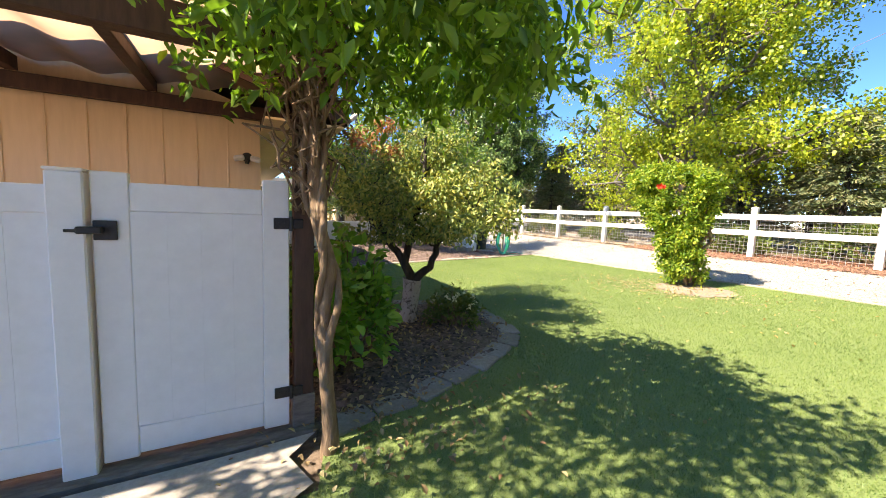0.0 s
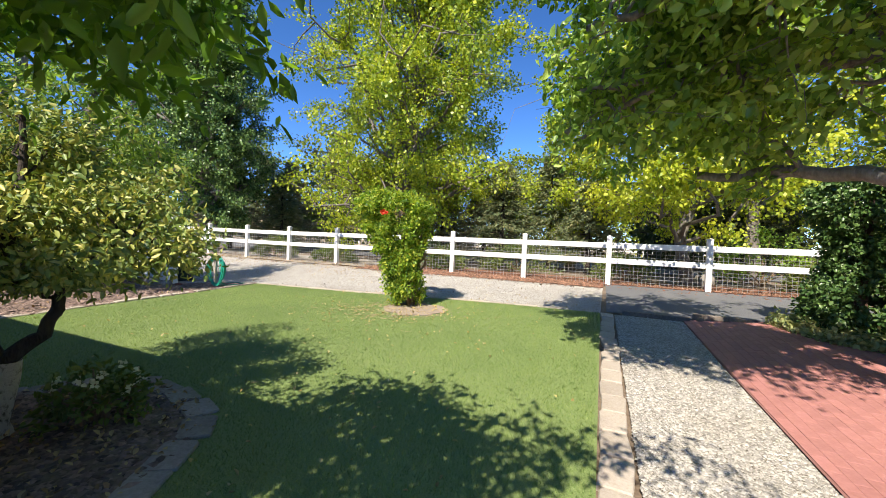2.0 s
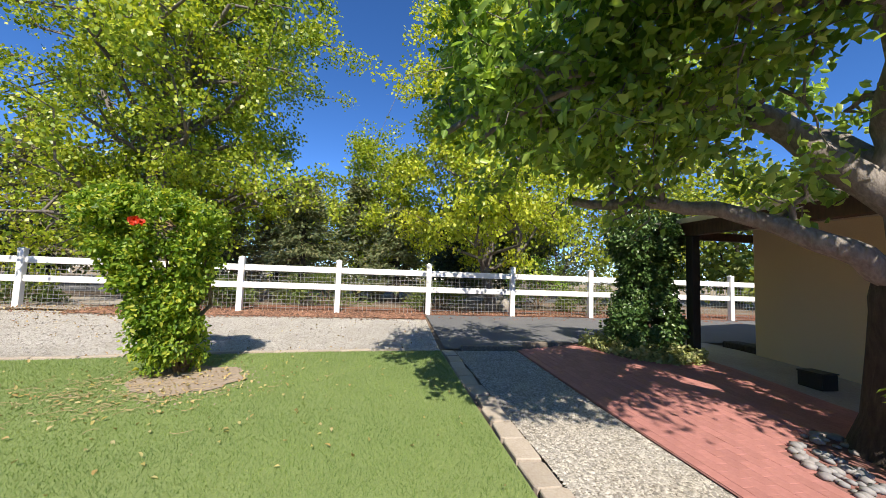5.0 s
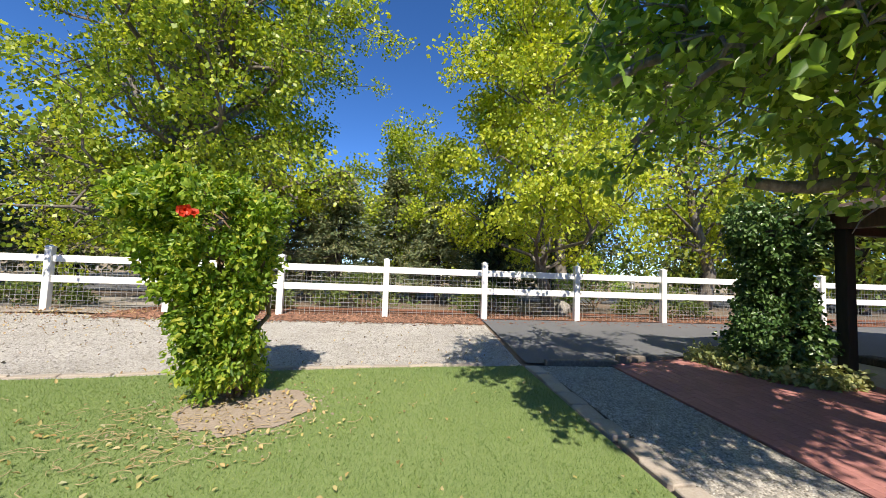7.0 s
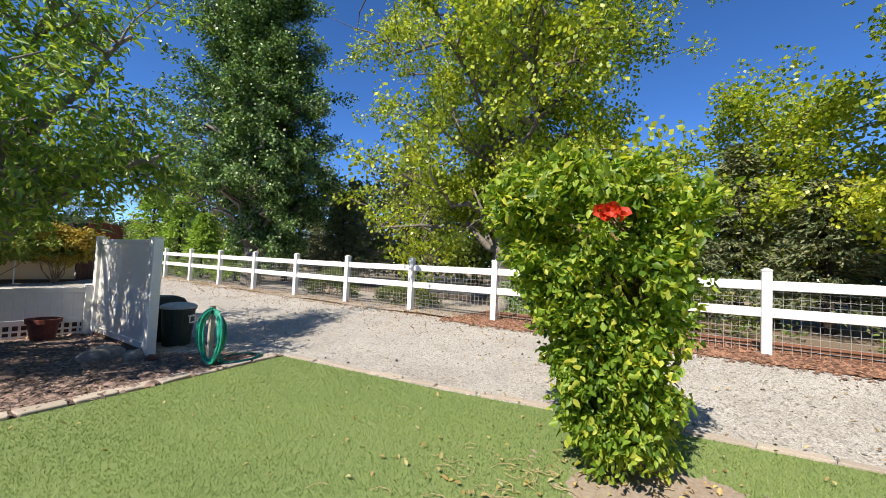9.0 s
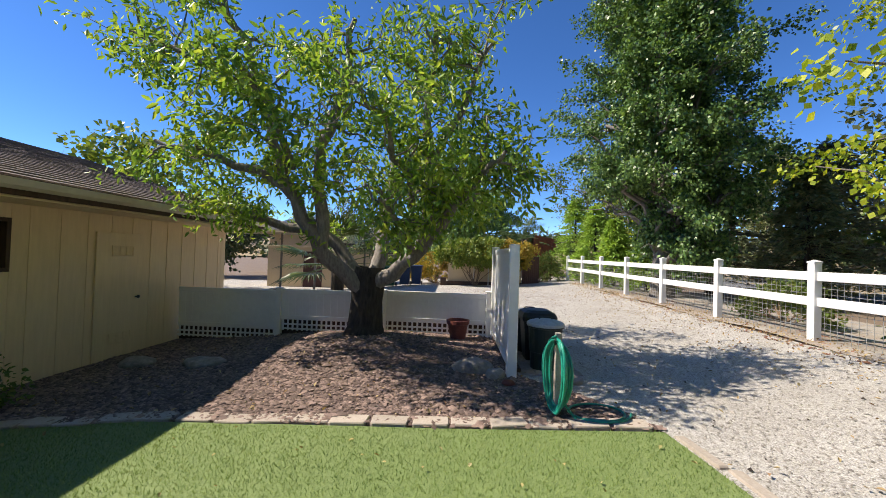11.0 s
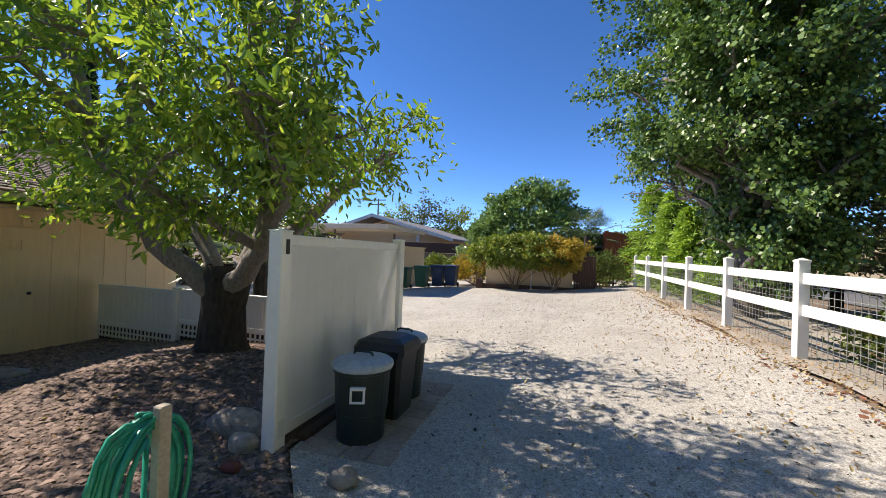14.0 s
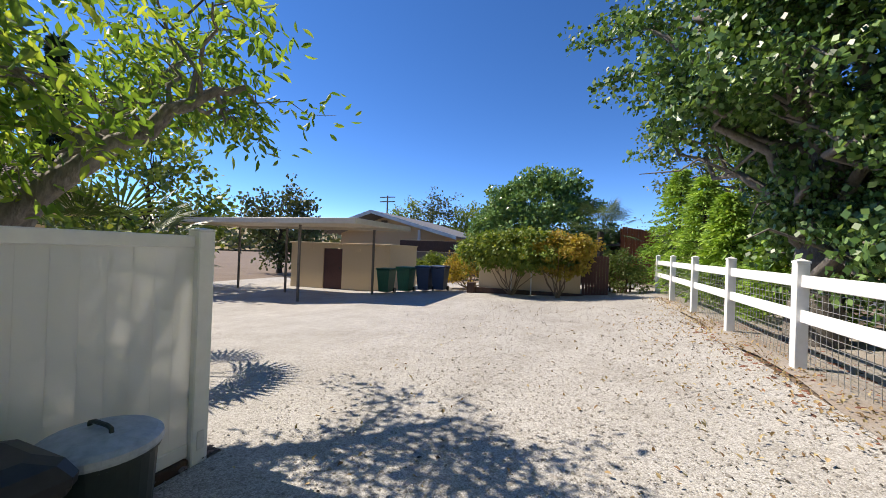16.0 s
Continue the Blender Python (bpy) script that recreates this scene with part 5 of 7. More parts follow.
WZ = gz(4.43, 12.0)
custom_tree("walnut_tree", "spreading walnut tree with dark trunk and pale grey limbs", (4.43, 12.0),
            [((4.42, 12.0, WZ - 0.1), 0.40), ((4.42, 12.0, WZ + 0.15), 0.31), ((4.44, 12.0, WZ + 0.6), 0.27), ((4.47, 12.0, WZ + 1.0), 0.30), ((4.48, 12.0, WZ + 1.2), 0.24)],
            [([(4.42, 11.95, 1.2), (3.75, 11.5, 1.9), (3.3, 11.1, 2.9), (3.0, 10.9, 4.2), (2.5, 10.6, 5.6)], 0.15, 0.04, 1.5),
             ([(4.45, 12.0, 1.25), (3.6, 12.1, 2.2), (2.2, 12.0, 2.5), (0.9, 11.6, 2.65)], 0.14, 0.035, 1.2),
             ([(4.5, 12.0, 1.25), (5.3, 11.7, 1.85), (5.9, 11.4, 2.6), (6.5, 11.0, 3.4)], 0.16, 0.04, 1.4),
             ([(5.4, 11.65, 1.95), (5.6, 11.5, 3.0), (5.5, 11.3, 4.4), (5.6, 11.0, 5.4)], 0.12, 0.035, 1.3),
             ([(4.5, 12.05, 1.3), (4.6, 12.6, 2.4), (4.6, 13.4, 3.6), (4.4, 14.2, 4.6)], 0.15, 0.04, 1.4),
             ([(3.75, 11.5, 1.95), (3.8, 11.2, 3.2), (4.2, 11.0, 4.4), (4.4, 10.8, 5.4)], 0.12, 0.035, 1.3),
             ([(5.2, 11.8, 1.8), (5.8, 12.4, 2.6), (6.2, 12.9, 3.2), (6.4, 13.3, 3.5)], 0.11, 0.03, 1.2),
             ([(5.6, 11.4, 3.4), (6.1, 11.2, 4.3), (6.5, 11.0, 5.2)], 0.07, 0.025, 1.2),
             ([(3.3, 11.1, 2.9), (2.3, 11.0, 3.3), (1.4, 10.8, 3.5)], 0.08, 0.03, 1.0),
             ([(3.0, 10.9, 4.2), (2.0, 10.6, 4.7), (1.2, 10.5, 5.0)], 0.07, 0.025, 1.0),
             ([(5.9, 11.4, 2.6), (6.3, 10.5, 3.0), (6.6, 9.9, 3.2)], 0.07, 0.025, 1.2),
             ([(5.3, 11.7, 1.9), (5.2, 10.8, 2.3), (5.0, 10.1, 2.6)], 0.07, 0.025, 1.0),
             ([(5.3, 11.3, 2.6), (5.1, 10.2, 3.5), (4.7, 9.5, 4.0)], 0.06, 0.022, 1.1),
             ([(3.4, 11.1, 3.2), (3.5, 10.1, 3.9), (3.2, 9.4, 4.2)], 0.06, 0.022, 1.1)],
            L_WALNUT, WALNUT_BARK, DARK_BARK, 1.2, 19000, 0.118, 0.9, 21, 0.3, 8, 0.75, 0.36, keep=lambda p: p[:, 1] > 9.0)

T2Z = gz(4.6, -2.9)
custom_tree("shade_tree", "large shade tree with pale bark and broad leaves", (4.65, -2.9),
            [((4.7, -2.92, T2Z - 0.1), 0.40), ((4.66, -2.92, T2Z + 0.3), 0.31), ((4.6, -2.9, T2Z + 0.9), 0.27), ((4.54, -2.85, T2Z + 1.35), 0.28), ((4.52, -2.82, T2Z + 1.6), 0.23)],
            [([(4.52, -2.75, 1.7), (4.7, -2.4, 2.02), (5.1, -2.05, 2.3), (5.6, -1.4, 2.52), (6.1, -0.6, 2.6)], 0.12, 0.045, 0.9),
             ([(4.52, -2.82, 1.65), (4.56, -2.86, 2.3), (4.6, -2.75, 3.1), (4.2, -2.2, 4.0), (4.0, -1.3, 4.6)], 0.2, 0.06, 0.5),
             ([(4.58, -2.82, 2.4), (5.1, -2.1, 3.3), (6.0, -1.4, 3.9), (6.9, -1.0, 4.4)], 0.15, 0.05, 1.3),
             ([(4.58, -2.8, 2.7), (5.4, -2.8, 3.4), (6.5, -2.9, 3.9), (7.4, -2.7, 4.1)], 0.1, 0.04, 0.4),
             ([(4.4, -2.4, 3.8), (3.7, -2.0, 4.2), (3.2, -1.8, 4.4)], 0.1, 0.04, 0.9),
             ([(5.3, -1.9, 3.5), (5.6, -1.0, 3.6), (5.9, -0.2, 3.3)], 0.08, 0.03, 1.2),
             ([(6.2, -1.3, 4.0), (6.8, -0.6, 3.8), (7.2, -0.3, 3.3)], 0.07, 0.03, 1.2),
             ([(4.3, -2.3, 3.9), (4.5, -0.9, 3.7), (4.9, 0.1, 3.2), (5.2, 0.7, 2.85)], 0.05, 0.02, 1.6),
             ([(4.0, -1.3, 4.6), (3.6, -0.3, 4.4), (3.6, 0.4, 4.0)], 0.06, 0.03, 1.3),
             ([(4.5, -0.9, 3.7), (4.1, 0.0, 3.6), (3.9, 0.6, 3.4)], 0.05, 0.025, 1.2),
             ([(4.3, -2.2, 3.9), (3.7, -1.0, 3.6), (3.4, -0.3, 3.4)], 0.06, 0.025, 1.4),
             ([(5.3, -1.9, 3.5), (4.9, -1.1, 3.3), (4.6, -0.5, 3.0)], 0.05, 0.025, 1.4),
             ([(4.3, -2.2, 3.9), (3.9, -1.1, 4.0), (3.6, -0.5, 3.9)], 0.05, 0.025, 1.2),
             ([(5.5, -1.1, 3.6), (5.5, 0.1, 3.5), (5.7, 0.9, 3.1)], 0.06, 0.03, 1.2),
             ([(4.9, -1.1, 3.3), (4.7, -0.1, 3.3), (4.7, 0.75, 3.2)], 0.05, 0.02, 1.3),
             # six high boughs above the view, added to cast shade on path and lawn
             ([(4.0, -1.3, 4.6), (3.5, -0.5, 4.7), (2.9, 0.2, 4.7)], 0.05, 0.02, 2.0),
             ([(4.2, -2.2, 4.0), (3.5, -1.3, 4.5), (2.8, -0.6, 4.7)], 0.06, 0.02, 2.0),
             ([(4.5, -0.9, 3.9), (4.4, 0.2, 4.5), (4.3, 1.1, 4.7)], 0.05, 0.02, 2.2),
             ([(4.0, -1.3, 4.6), (2.7, -0.5, 4.9), (1.5, -0.1, 4.95)], 0.06, 0.02, 2.4),
             ([(4.2, -2.2, 4.0), (2.9, -1.5, 4.8), (1.6, -0.9, 4.95)], 0.06, 0.02, 2.4),
             ([(5.6, -1.0, 3.8), (5.4, 0.3, 4.6), (5.2, 1.2, 4.7)], 0.05, 0.02, 2.0),
             ([(5.6, -1.0, 3.6), (5.9, 0.0, 3.7), (6.2, 0.7, 3.5)], 0.05, 0.02, 1.3),
             # two unseen south-west limbs, added so their shadow falls on the patio
             ([(4.58, -2.85, 2.6), (3.9, -3.4, 3.4), (2.9, -3.7, 3.5), (2.2, -3.6, 3.6)], 0.11, 0.04, 1.6),
             ([(4.2, -3.1, 3.2), (3.4, -2.8, 3.3), (2.6, -2.7, 3.4), (2.0, -2.6, 3.5)], 0.09, 0.035, 1.6)],
            L_BROAD, WALNUT_BARK, DARK_BARK, 1.0, 36000, 0.098, 0.8, 22, 0.22, 7, 0.62, 0.55, keep=lambda p: (p[:, 2] > 2.25) & ((p[:, 2] > 4.35) & (p[:, 1] < 1.7) | (p[:, 1] < 0.62 + 0.09 * p[:, 0]) & ~((p[:, 0] < 3.1) & (p[:, 1] > -1.6))))

AZ = gz(1.92, 4.35)
custom_tree("apple_tree", "small apple tree with whitewashed trunk and fading leaves", (1.92, 4.35),
            [((1.9, 4.35, AZ - 0.1), 0.15), ((1.9, 4.35, AZ + 0.1), 0.12), ((1.92, 4.34, AZ + 0.4), 0.105), ((1.94, 4.33, AZ + 0.55), 0.11)],
            [([(1.93, 4.33, 0.68), (1.82, 4.4, 0.95), (1.6, 4.55, 1.3), (1.3, 4.8, 1.7)], 0.065, 0.02, 1.2),
             ([(1.94, 4.33, 0.68), (2.15, 4.25, 0.85), (2.25, 4.2, 1.2), (2.45, 4.1, 1.7)], 0.06, 0.02, 1.2),
             ([(1.85, 4.38, 0.9), (1.9, 4.3, 1.4), (2.0, 4.2, 2.0), (2.0, 4.2, 2.45)], 0.05, 0.015, 1.3),
             ([(2.2, 4.22, 1.0), (2.5, 4.6, 1.4), (2.7, 4.9, 1.9)], 0.04, 0.015, 1.1),
             ([(1.7, 4.5, 1.15), (1.3, 4.2, 1.5), (1.0, 4.0, 1.9)], 0.04, 0.015, 1.1),
             ([(1.9, 4.32, 1.3), (1.9, 4.9, 1.7), (1.9, 5.3, 2.1)], 0.04, 0.015, 1.2),
             ([(2.3, 4.15, 1.3), (2.4, 3.8, 1.5), (2.5, 3.5, 1.6)], 0.03, 0.012, 1.0)],
            L_APPLE, DARK_BARK, APPLE_BARK, 0.5, 24000, 0.052, 0.4, 23, 0.24, 8, 0.42, 0.5, keep=lambda p: (p[:, 2] > 1.18) & (p[:, 2] < 2.8))


def rusty_top():
    rng = np.random.default_rng(24)
    t = bpy.data.objects["apple_tree"]
    c = np.stack([rng.uniform(1.1, 1.9, 14), rng.uniform(4.3, 5.2, 14), rng.uniform(2.2, 2.6, 14)], 1)
    crown_part("rusty_leaves", L_RUST, clumps(rng, c, 45, 0.16), 0.06, 0.03, 0.3, rng, t, "dry rusty red leaves")


rusty_top()


def conifer(name, label, base, height, radius, mat, seed, n=260, per=42, leaf=0.16, bark=DARK_BARK, lo=0.1, cat="tree"):
    """A tapering evergreen of drooping sprays."""
    rng = np.random.default_rng(seed)
    x, y = base
    z = gz(x, y)
    t = thing(name, (x, y, z), label, cat)
    wood = Build().tube([(x, y, z - 0.1), (x, y, z + height * 0.97)], [0.05 * radius + 0.05, 0.015], 8, False)
    cs = []
    for i in range(n):
        u = rng.uniform(0, 1) ** 0.8
        a = i * 2.4
        r = radius * (1 - u) ** 0.75 * rng.uniform(0.75, 1.1) + 0.06
        zz = z + height * (lo + (1 - lo) * u)
        e = np.array([x + math.cos(a) * r, y + math.sin(a) * r, zz - 0.12 * r])
        if i % 3 == 0:
            wood.tube([(x, y, zz), tuple(e)], [0.02, 0.006], 4, False)
        for k in (0.45, 0.7, 1.0):
            cs.append(np.array([x, y, zz]) * (1 - k) + e * k)
    part("trunk", wood, bark, t)
    cs = np.array(cs)
    p = clumps(rng, cs, max(1, per // 3), 0.07 * radius + 0.1, 0.5)
    out = unit((p - np.array([x, y, 0])) * np.array([1, 1, 0.0]))
    crown_part("crown", mat, p, leaf, leaf * 0.28, 0.35, rng, t, out=out * 1.5, up=0.4, spread=0.55, simple=True)
    return t


for bx, by, hh, rr, mm, sd, lab in (
        (19.5, 15.4, 7.2, 2.3, L_BROWN_CONIFER, 31, "bronze conifer beyond the fence"), (18.8, 18.6, 5.4, 2.0, L_BROWN_CONIFER, 32, "bronze conifer beyond the fence"),
        (19.6, 21.5, 5.8, 2.0, L_CONIFER, 33, "grey-green young conifer beyond the fence"), (15.8, 4.2, 4.2, 1.5, L_CONIFER, 34, "grey-green young conifer beyond the fence"),
        (16.6, 2.4, 4.6, 1.3, L_CONIFER, 35, "grey-green young conifer beyond the fence"), (18.0, 5.6, 4.0, 1.6, L_BROWN_CONIFER, 36, "bronze conifer beyond the fence"),
        (16.0, 0.9, 3.4, 1.5, L_CONIFER, 46, "grey-green young conifer beyond the fence"), (18.5, 8.0, 4.0, 1.8, L_BROWN_CONIFER, 48, "bronze conifer beyond the fence"), (17.0, 17.4, 4.4, 1.4, L_CONIFER, 49, "bronze conifer beyond the fence"),
        (40.0, -4.5, 6.0, 2.2, L_CONIFER, 37, "grey-green conifer beyond the lane"), (15.6, 19.8, 5.5, 2.0, L_BROWN_CONIFER, 38, "bronze conifer beyond the fence")):
    conifer("conifer", lab, (bx, by), hh, rr, mm, sd)
for bx, by, hh, rr, sd in ((13.2, 22.6, 3.0, 1.0, 41), (13.3, 25.2, 4.0, 1.3, 42), (13.6, 20.4, 2.2, 1.0, 43), (13.2, 28.2, 4.8, 1.6, 44)):
    conifer("feathery_shrub", "bright green feathery shrub behind the fence", (bx, by), hh, rr, L_FEATHER, sd, 240, 40, 0.17, lo=0.0, cat="shrub")
conifer("cypress_tree", "tall narrow dark cypress", (-17.5, 22.2), 12.9, 0.95, L_CYPRESS, 45, 500, 36, 0.3, lo=0.02)


# ---- shrubs and climbers ----
def bush(name, label, base, size, mat, per, leaf, seed, n=60, droop=0.1, hollow=0.75, z0=None, stem=True, flat=0.8, clump=0.3, width=0.6, squash=0.0, ground=True, cat="shrub", simple=False):
    """An uneven mass of leaf clumps on stems."""
    rng = np.random.default_rng(seed)
    x, y = base
    z = gz(x, y) if z0 is None else z0
    t = thing(name, (x, y, gz(x, y)), label, cat)
    d = unit(rng.normal(size=(n, 3)))
    d[:, 2] = np.abs(d[:, 2]) * 2 - 1 if ground else d[:, 2]
    r = hollow + (1.08 - hollow) * rng.uniform(0, 1, (n, 1))
    cs = np.array([x, y, z + size[2]]) + d * r * np.array(size) * rng.uniform(0.85, 1.12, (n, 1))
    cs[:, 2] = np.maximum(cs[:, 2], gz(x, y) + 0.1)
    if stem:
        for c in cs[:: max(1, n // 12)]:
            part("stem", Build().tube(bent(rng, (x + rng.normal() * 0.05, y + rng.normal() * 0.05, gz(x, y) - 0.05), c, 0.08, 0.06, 5), [0.022, 0.018, 0.013, 0.009, 0.005], 5, False), TAN_BARK, t)
    p = clumps(rng, cs, max(1, per // n), clump, flat)
    p = p[p[:, 2] > np.array([gz(a, b) for a, b in p[:, :2]]) + 0.02]
    crown_part("foliage", mat, p, leaf, leaf * width, droop, rng, t, out=unit(p - np.array([x, y, z + size[2] * 0.7])) * 0.8, up=0.55, simple=simple)
    return t


def trumpet_vine():
    rng = np.random.default_rng(51)
    x, y = 7.62, 3.98
    z = gz(x, y)
    t = thing("trumpet_vine", (x, y, z), "trumpet vine grown into a bush, with red flowers", "vine bush")
    for i in range(7):
        a = i * 0.9
        part("stem", Build().tube(bent(rng, (x + 0.05 * math.cos(a), y + 0.05 * math.sin(a), z - 0.05), (x - 0.15 + 0.3 * math.cos(a), y + 0.3 * math.sin(a), z + 1.7), 0, 0.05, 7), np.linspace(0.035, 0.012, 7), 6, False), TAN_BARK, t)
    cs = []
    for i in range(300):
        u = rng.uniform(0, 1) ** 0.75
        r = np.interp(u, [0, 0.25, 0.5, 0.75, 0.92, 1], [0.27, 0.38, 0.45, 0.62, 0.67, 0.4]) * rng.uniform(0.5, 1.08)
        a = rng.uniform(0, 6.28)
        c = np.array([x - 0.1 - 0.25 * u + r * math.cos(a), y + 0.05 + 0.27 * u + r * math.sin(a) * 1.05, z + 0.14 + 2.08 * u])
        cs.append(c)
        if i % 5 == 0:
            part("twig", Build().tube(bent(rng, (x, y, z + 0.1 + 1.6 * u), c, 0.1, 0.05, 4), [0.014, 0.01, 0.007, 0.004], 4, False), TAN_BARK, t)
    p = clumps(rng, np.array(cs), 84, 0.15, 0.9)
    p = p[p[:, 2] > z + 0.05]
    crown_part("foliage", L_VINE, p, 0.06, 0.036, 0.6, rng, t, out=unit(p - np.array([x, y, z + 1.2])) * 0.6, up=0.28)
    for k in range(6):
        fl = Build()
        c = Vector((6.46, 4.0, 2.14)) + Vector((0.04 * rng.uniform(-1, 1), (k - 2.5) * 0.024, 0.022 * rng.uniform(-1, 1)))
        d = Vector((-1, rng.normal() * 0.5, rng.normal() * 0.4)).normalized()
        s = d.orthogonal().normalized()
        o = d.cross(s)
        for j, (rad, off) in enumerate(((0.0, 0),)):
            n = 10
            ring = [(0.006, -0.05), (0.011, -0.02), (0.018, 0.006), (0.036, 0.018)]
            vs = [c + d * q + (s * math.cos(6.283 * i / n) + o * math.sin(6.283 * i / n)) * r * (1 + 0.15 * (i % 2) * (r > 0.03)) for r, q in ring for i in range(n)]
            fl.add(vs, [(r * n + i, r * n + (i + 1) % n, (r + 1) * n + (i + 1) % n, (r + 1) * n + i) for r in range(3) for i in range(n)])
        part("flower", fl, RED_PETAL, t, "red trumpet flower")


trumpet_vine()
sheet("tree_ring", [(7.27 + (0.55 + 0.06 * math.sin(k * 2.3) + 0.04 * math.sin(k * 5.1)) * math.cos(k * 0.2244), 3.74 + (0.6 + 0.06 * math.sin(k * 1.9) + 0.04 * math.sin(k * 4.3)) * math.sin(k * 0.2244)) for k in range(28)], 0.012, PALE_SOIL, "bare pale soil ring round the vine", "soil", cell=0.4)


def ivy_pillar():
    rng = np.random.default_rng(52)
    x, y = 8.0, -3.02
    z = gz(x, y)
    t = thing("ivy_pillar", (x, y, z), "porch post wholly covered in dark ivy", "ivy")
    part("post", Build().box((x - 0.07, y - 0.07, z - 0.05), (x + 0.07, y + 0.07, 2.5), 0.008), BROWN_WOOD, t)
    n = 420
    u = rng.uniform(0, 1, n)
    a = rng.uniform(0, 6.28, n)
    r = (0.34 + 0.10 * np.sin(u * 9) + 0.05 * rng.normal(size=n)) * np.interp(u, [0, 0.1, 1], [0.95, 0.92, 0.95])
    cs = np.stack([x + r * np.cos(a), y + r * np.sin(a) * 1.25, z + 0.05 + u * 2.3], 1)
    p = clumps(rng, cs, 50, 0.13, 1.0)
    p = p[p[:, 2] > z + 0.02]
    crown_part("foliage", L_IVY, p, 0.058, 0.046, 0.9, rng, t, out=unit((p - np.array([x, y, 0])) * np.array([1, 1, 0])) * 1.0, up=0.35)
    g = thing("ivy_ground_cover", (7.6, -2.9, gz(7.6, -2.9)), "pale variegated ivy spreading over the ground", "ground cover", kind="stuff")
    poly = in_poly([(8.75, -2.2), (8.2, -2.25), (7.4, -2.45), (7.15, -2.9), (7.2, -3.5), (7.7, -3.75), (8.6, -3.5), (8.9, -2.9)])
    q = scatter(rng, 5200, 7.1, 8.9, -3.8, -2.2, poly)
    pz = heights(q) + np.abs(rng.normal(size=len(q))) * 0.09 + 0.02
    crown_part("foliage", L_IVY_PALE, np.concatenate([q, pz[:, None]], 1), 0.07, 0.05, 0.1, rng, g, up=0.6)


ivy_pillar()


def wisteria():
    rng = np.random.default_rng(53)
    x, y = 0.47, 2.2
    z = gz(x, y)
    t = thing("wisteria", (x, y, z), "old wisteria with twisted tan trunk and hanging leaves", "climber")
    w = Build()
    main = np.array([(x, y, z - 0.08), (x - 0.01, y, z + 0.3), (x - 0.035, y + 0.03, z + 0.75), (x + 0.01, y + 0.05, z + 1.1), (x - 0.07, y + 0.12, z + 1.45), (x - 0.08, y + 0.16, z + 1.9), (0.38, 2.4, 2.3), (0.42, 2.3, 2.7)])
    fine = np.stack([np.interp(np.linspace(0, 7, 30), range(8), main[:, k]) for k in range(3)], 1) + rng.normal(size=(30, 3)) * 0.006
    w.tube(fine, np.interp(np.linspace(0, 1, 30), [0, 0.08, 0.5, 1], [0.055, 0.043, 0.04, 0.035]), 9, False)
    for s in range(3):
        ph = s * 2.1
        k = np.linspace(0, 1, 34)
        base = np.stack([np.interp(k * 7, range(8), main[:, j]) for j in range(3)], 1)
        r = 0.036 + 0.03 * np.sin(k * 11 + s) ** 2
        tw = base + np.stack([r * np.cos(k * (9 + 2 * s) + ph), r * np.sin(k * (9 + 2 * s) + ph), 0 * k], 1)
        lo = 6 * s
        w.tube(tw[lo:], np.linspace(0.026, 0.014, 34 - lo), 7, False)
    part("trunk", w, TAN_BARK, t, "twisted tan trunk", True)
    for i in range(70):
        a = np.array([0.37 + rng.normal() * 0.05, 2.44 + rng.normal() * 0.06, rng.uniform(1.5, 2.2)])
        b = np.array([0.37 + rng.normal() * 0.1, 2.36 + rng.normal() * 0.09, a[2] + rng.uniform(0.3, 0.8)])
        part("stem", Build().tube(bent(rng, a, b, 0.0, 0.13, 7), rng.uniform(0.004, 0.011), 5, False), TAN_BARK, t)
    for i in range(26):
        a = np.array([0.38 + rng.normal() * 0.06, 2.36 + rng.normal() * 0.05, rng.uniform(2.3, 2.55)])
        b = a + np.array([rng.uniform(-1.2, 1.2), rng.uniform(-0.7, 0.5), rng.uniform(0.1, 0.4)])
        part("runner", Build().tube(bent(rng, a, b, 0.12, 0.06, 7), np.linspace(0.012, 0.004, 7), 5, False), TAN_BARK, t)
    n = 250
    cs = np.stack([rng.uniform(-0.45, 1.75, n), rng.uniform(1.0, 3.0, n), np.zeros(n)], 1)
    q = np.hypot((cs[:, 0] - 0.84) / 0.82, (cs[:, 1] - 2.08) / 0.82)
    cs = cs[q < 1.05]
    q = q[q < 1.05]
    cs[:, 2] = 2.86 - 0.30 * q ** 2 + rng.normal(size=len(cs)) * 0.1
    cs[:, 2] -= 0.28 * np.exp(-((cs[:, 0] - 1.0) ** 2 + (cs[:, 1] - 2.15) ** 2) / 0.12)
    # unseen leaf canopy overhead and to the west, added to shade slab and lawn
    roof = np.stack([rng.uniform(-5.2, 0.95, 430), rng.uniform(-0.4, 2.3, 430), rng.uniform(3.12, 3.4, 430)], 1)
    cs = np.concatenate([cs, roof])
    lv = []
    # compound leaves: pairs of leaflets along a hanging stalk
    for c in cs:
        for _ in range(9):
            s = c + rng.normal(size=3) * np.array([0.16, 0.16, 0.1])
            d = rng.normal(size=3) * np.array([1, 1, 0.5])
            d[2] -= 0.7
            d /= np.linalg.norm(d)
            for k in range(6):
                lv.append(s + d * 0.045 * (k + 1) + rng.normal(size=3) * 0.012)
    lv = np.array(lv)
    lv = lv[(lv[:, 2] > 2.02)]
    lv = lv[np.hypot(lv[:, 0], lv[:, 1]) > 0.75]
    crown_part("foliage", L_WISTERIA, lv, 0.085, 0.034, 0.8, rng, t, up=0.45)


wisteria()


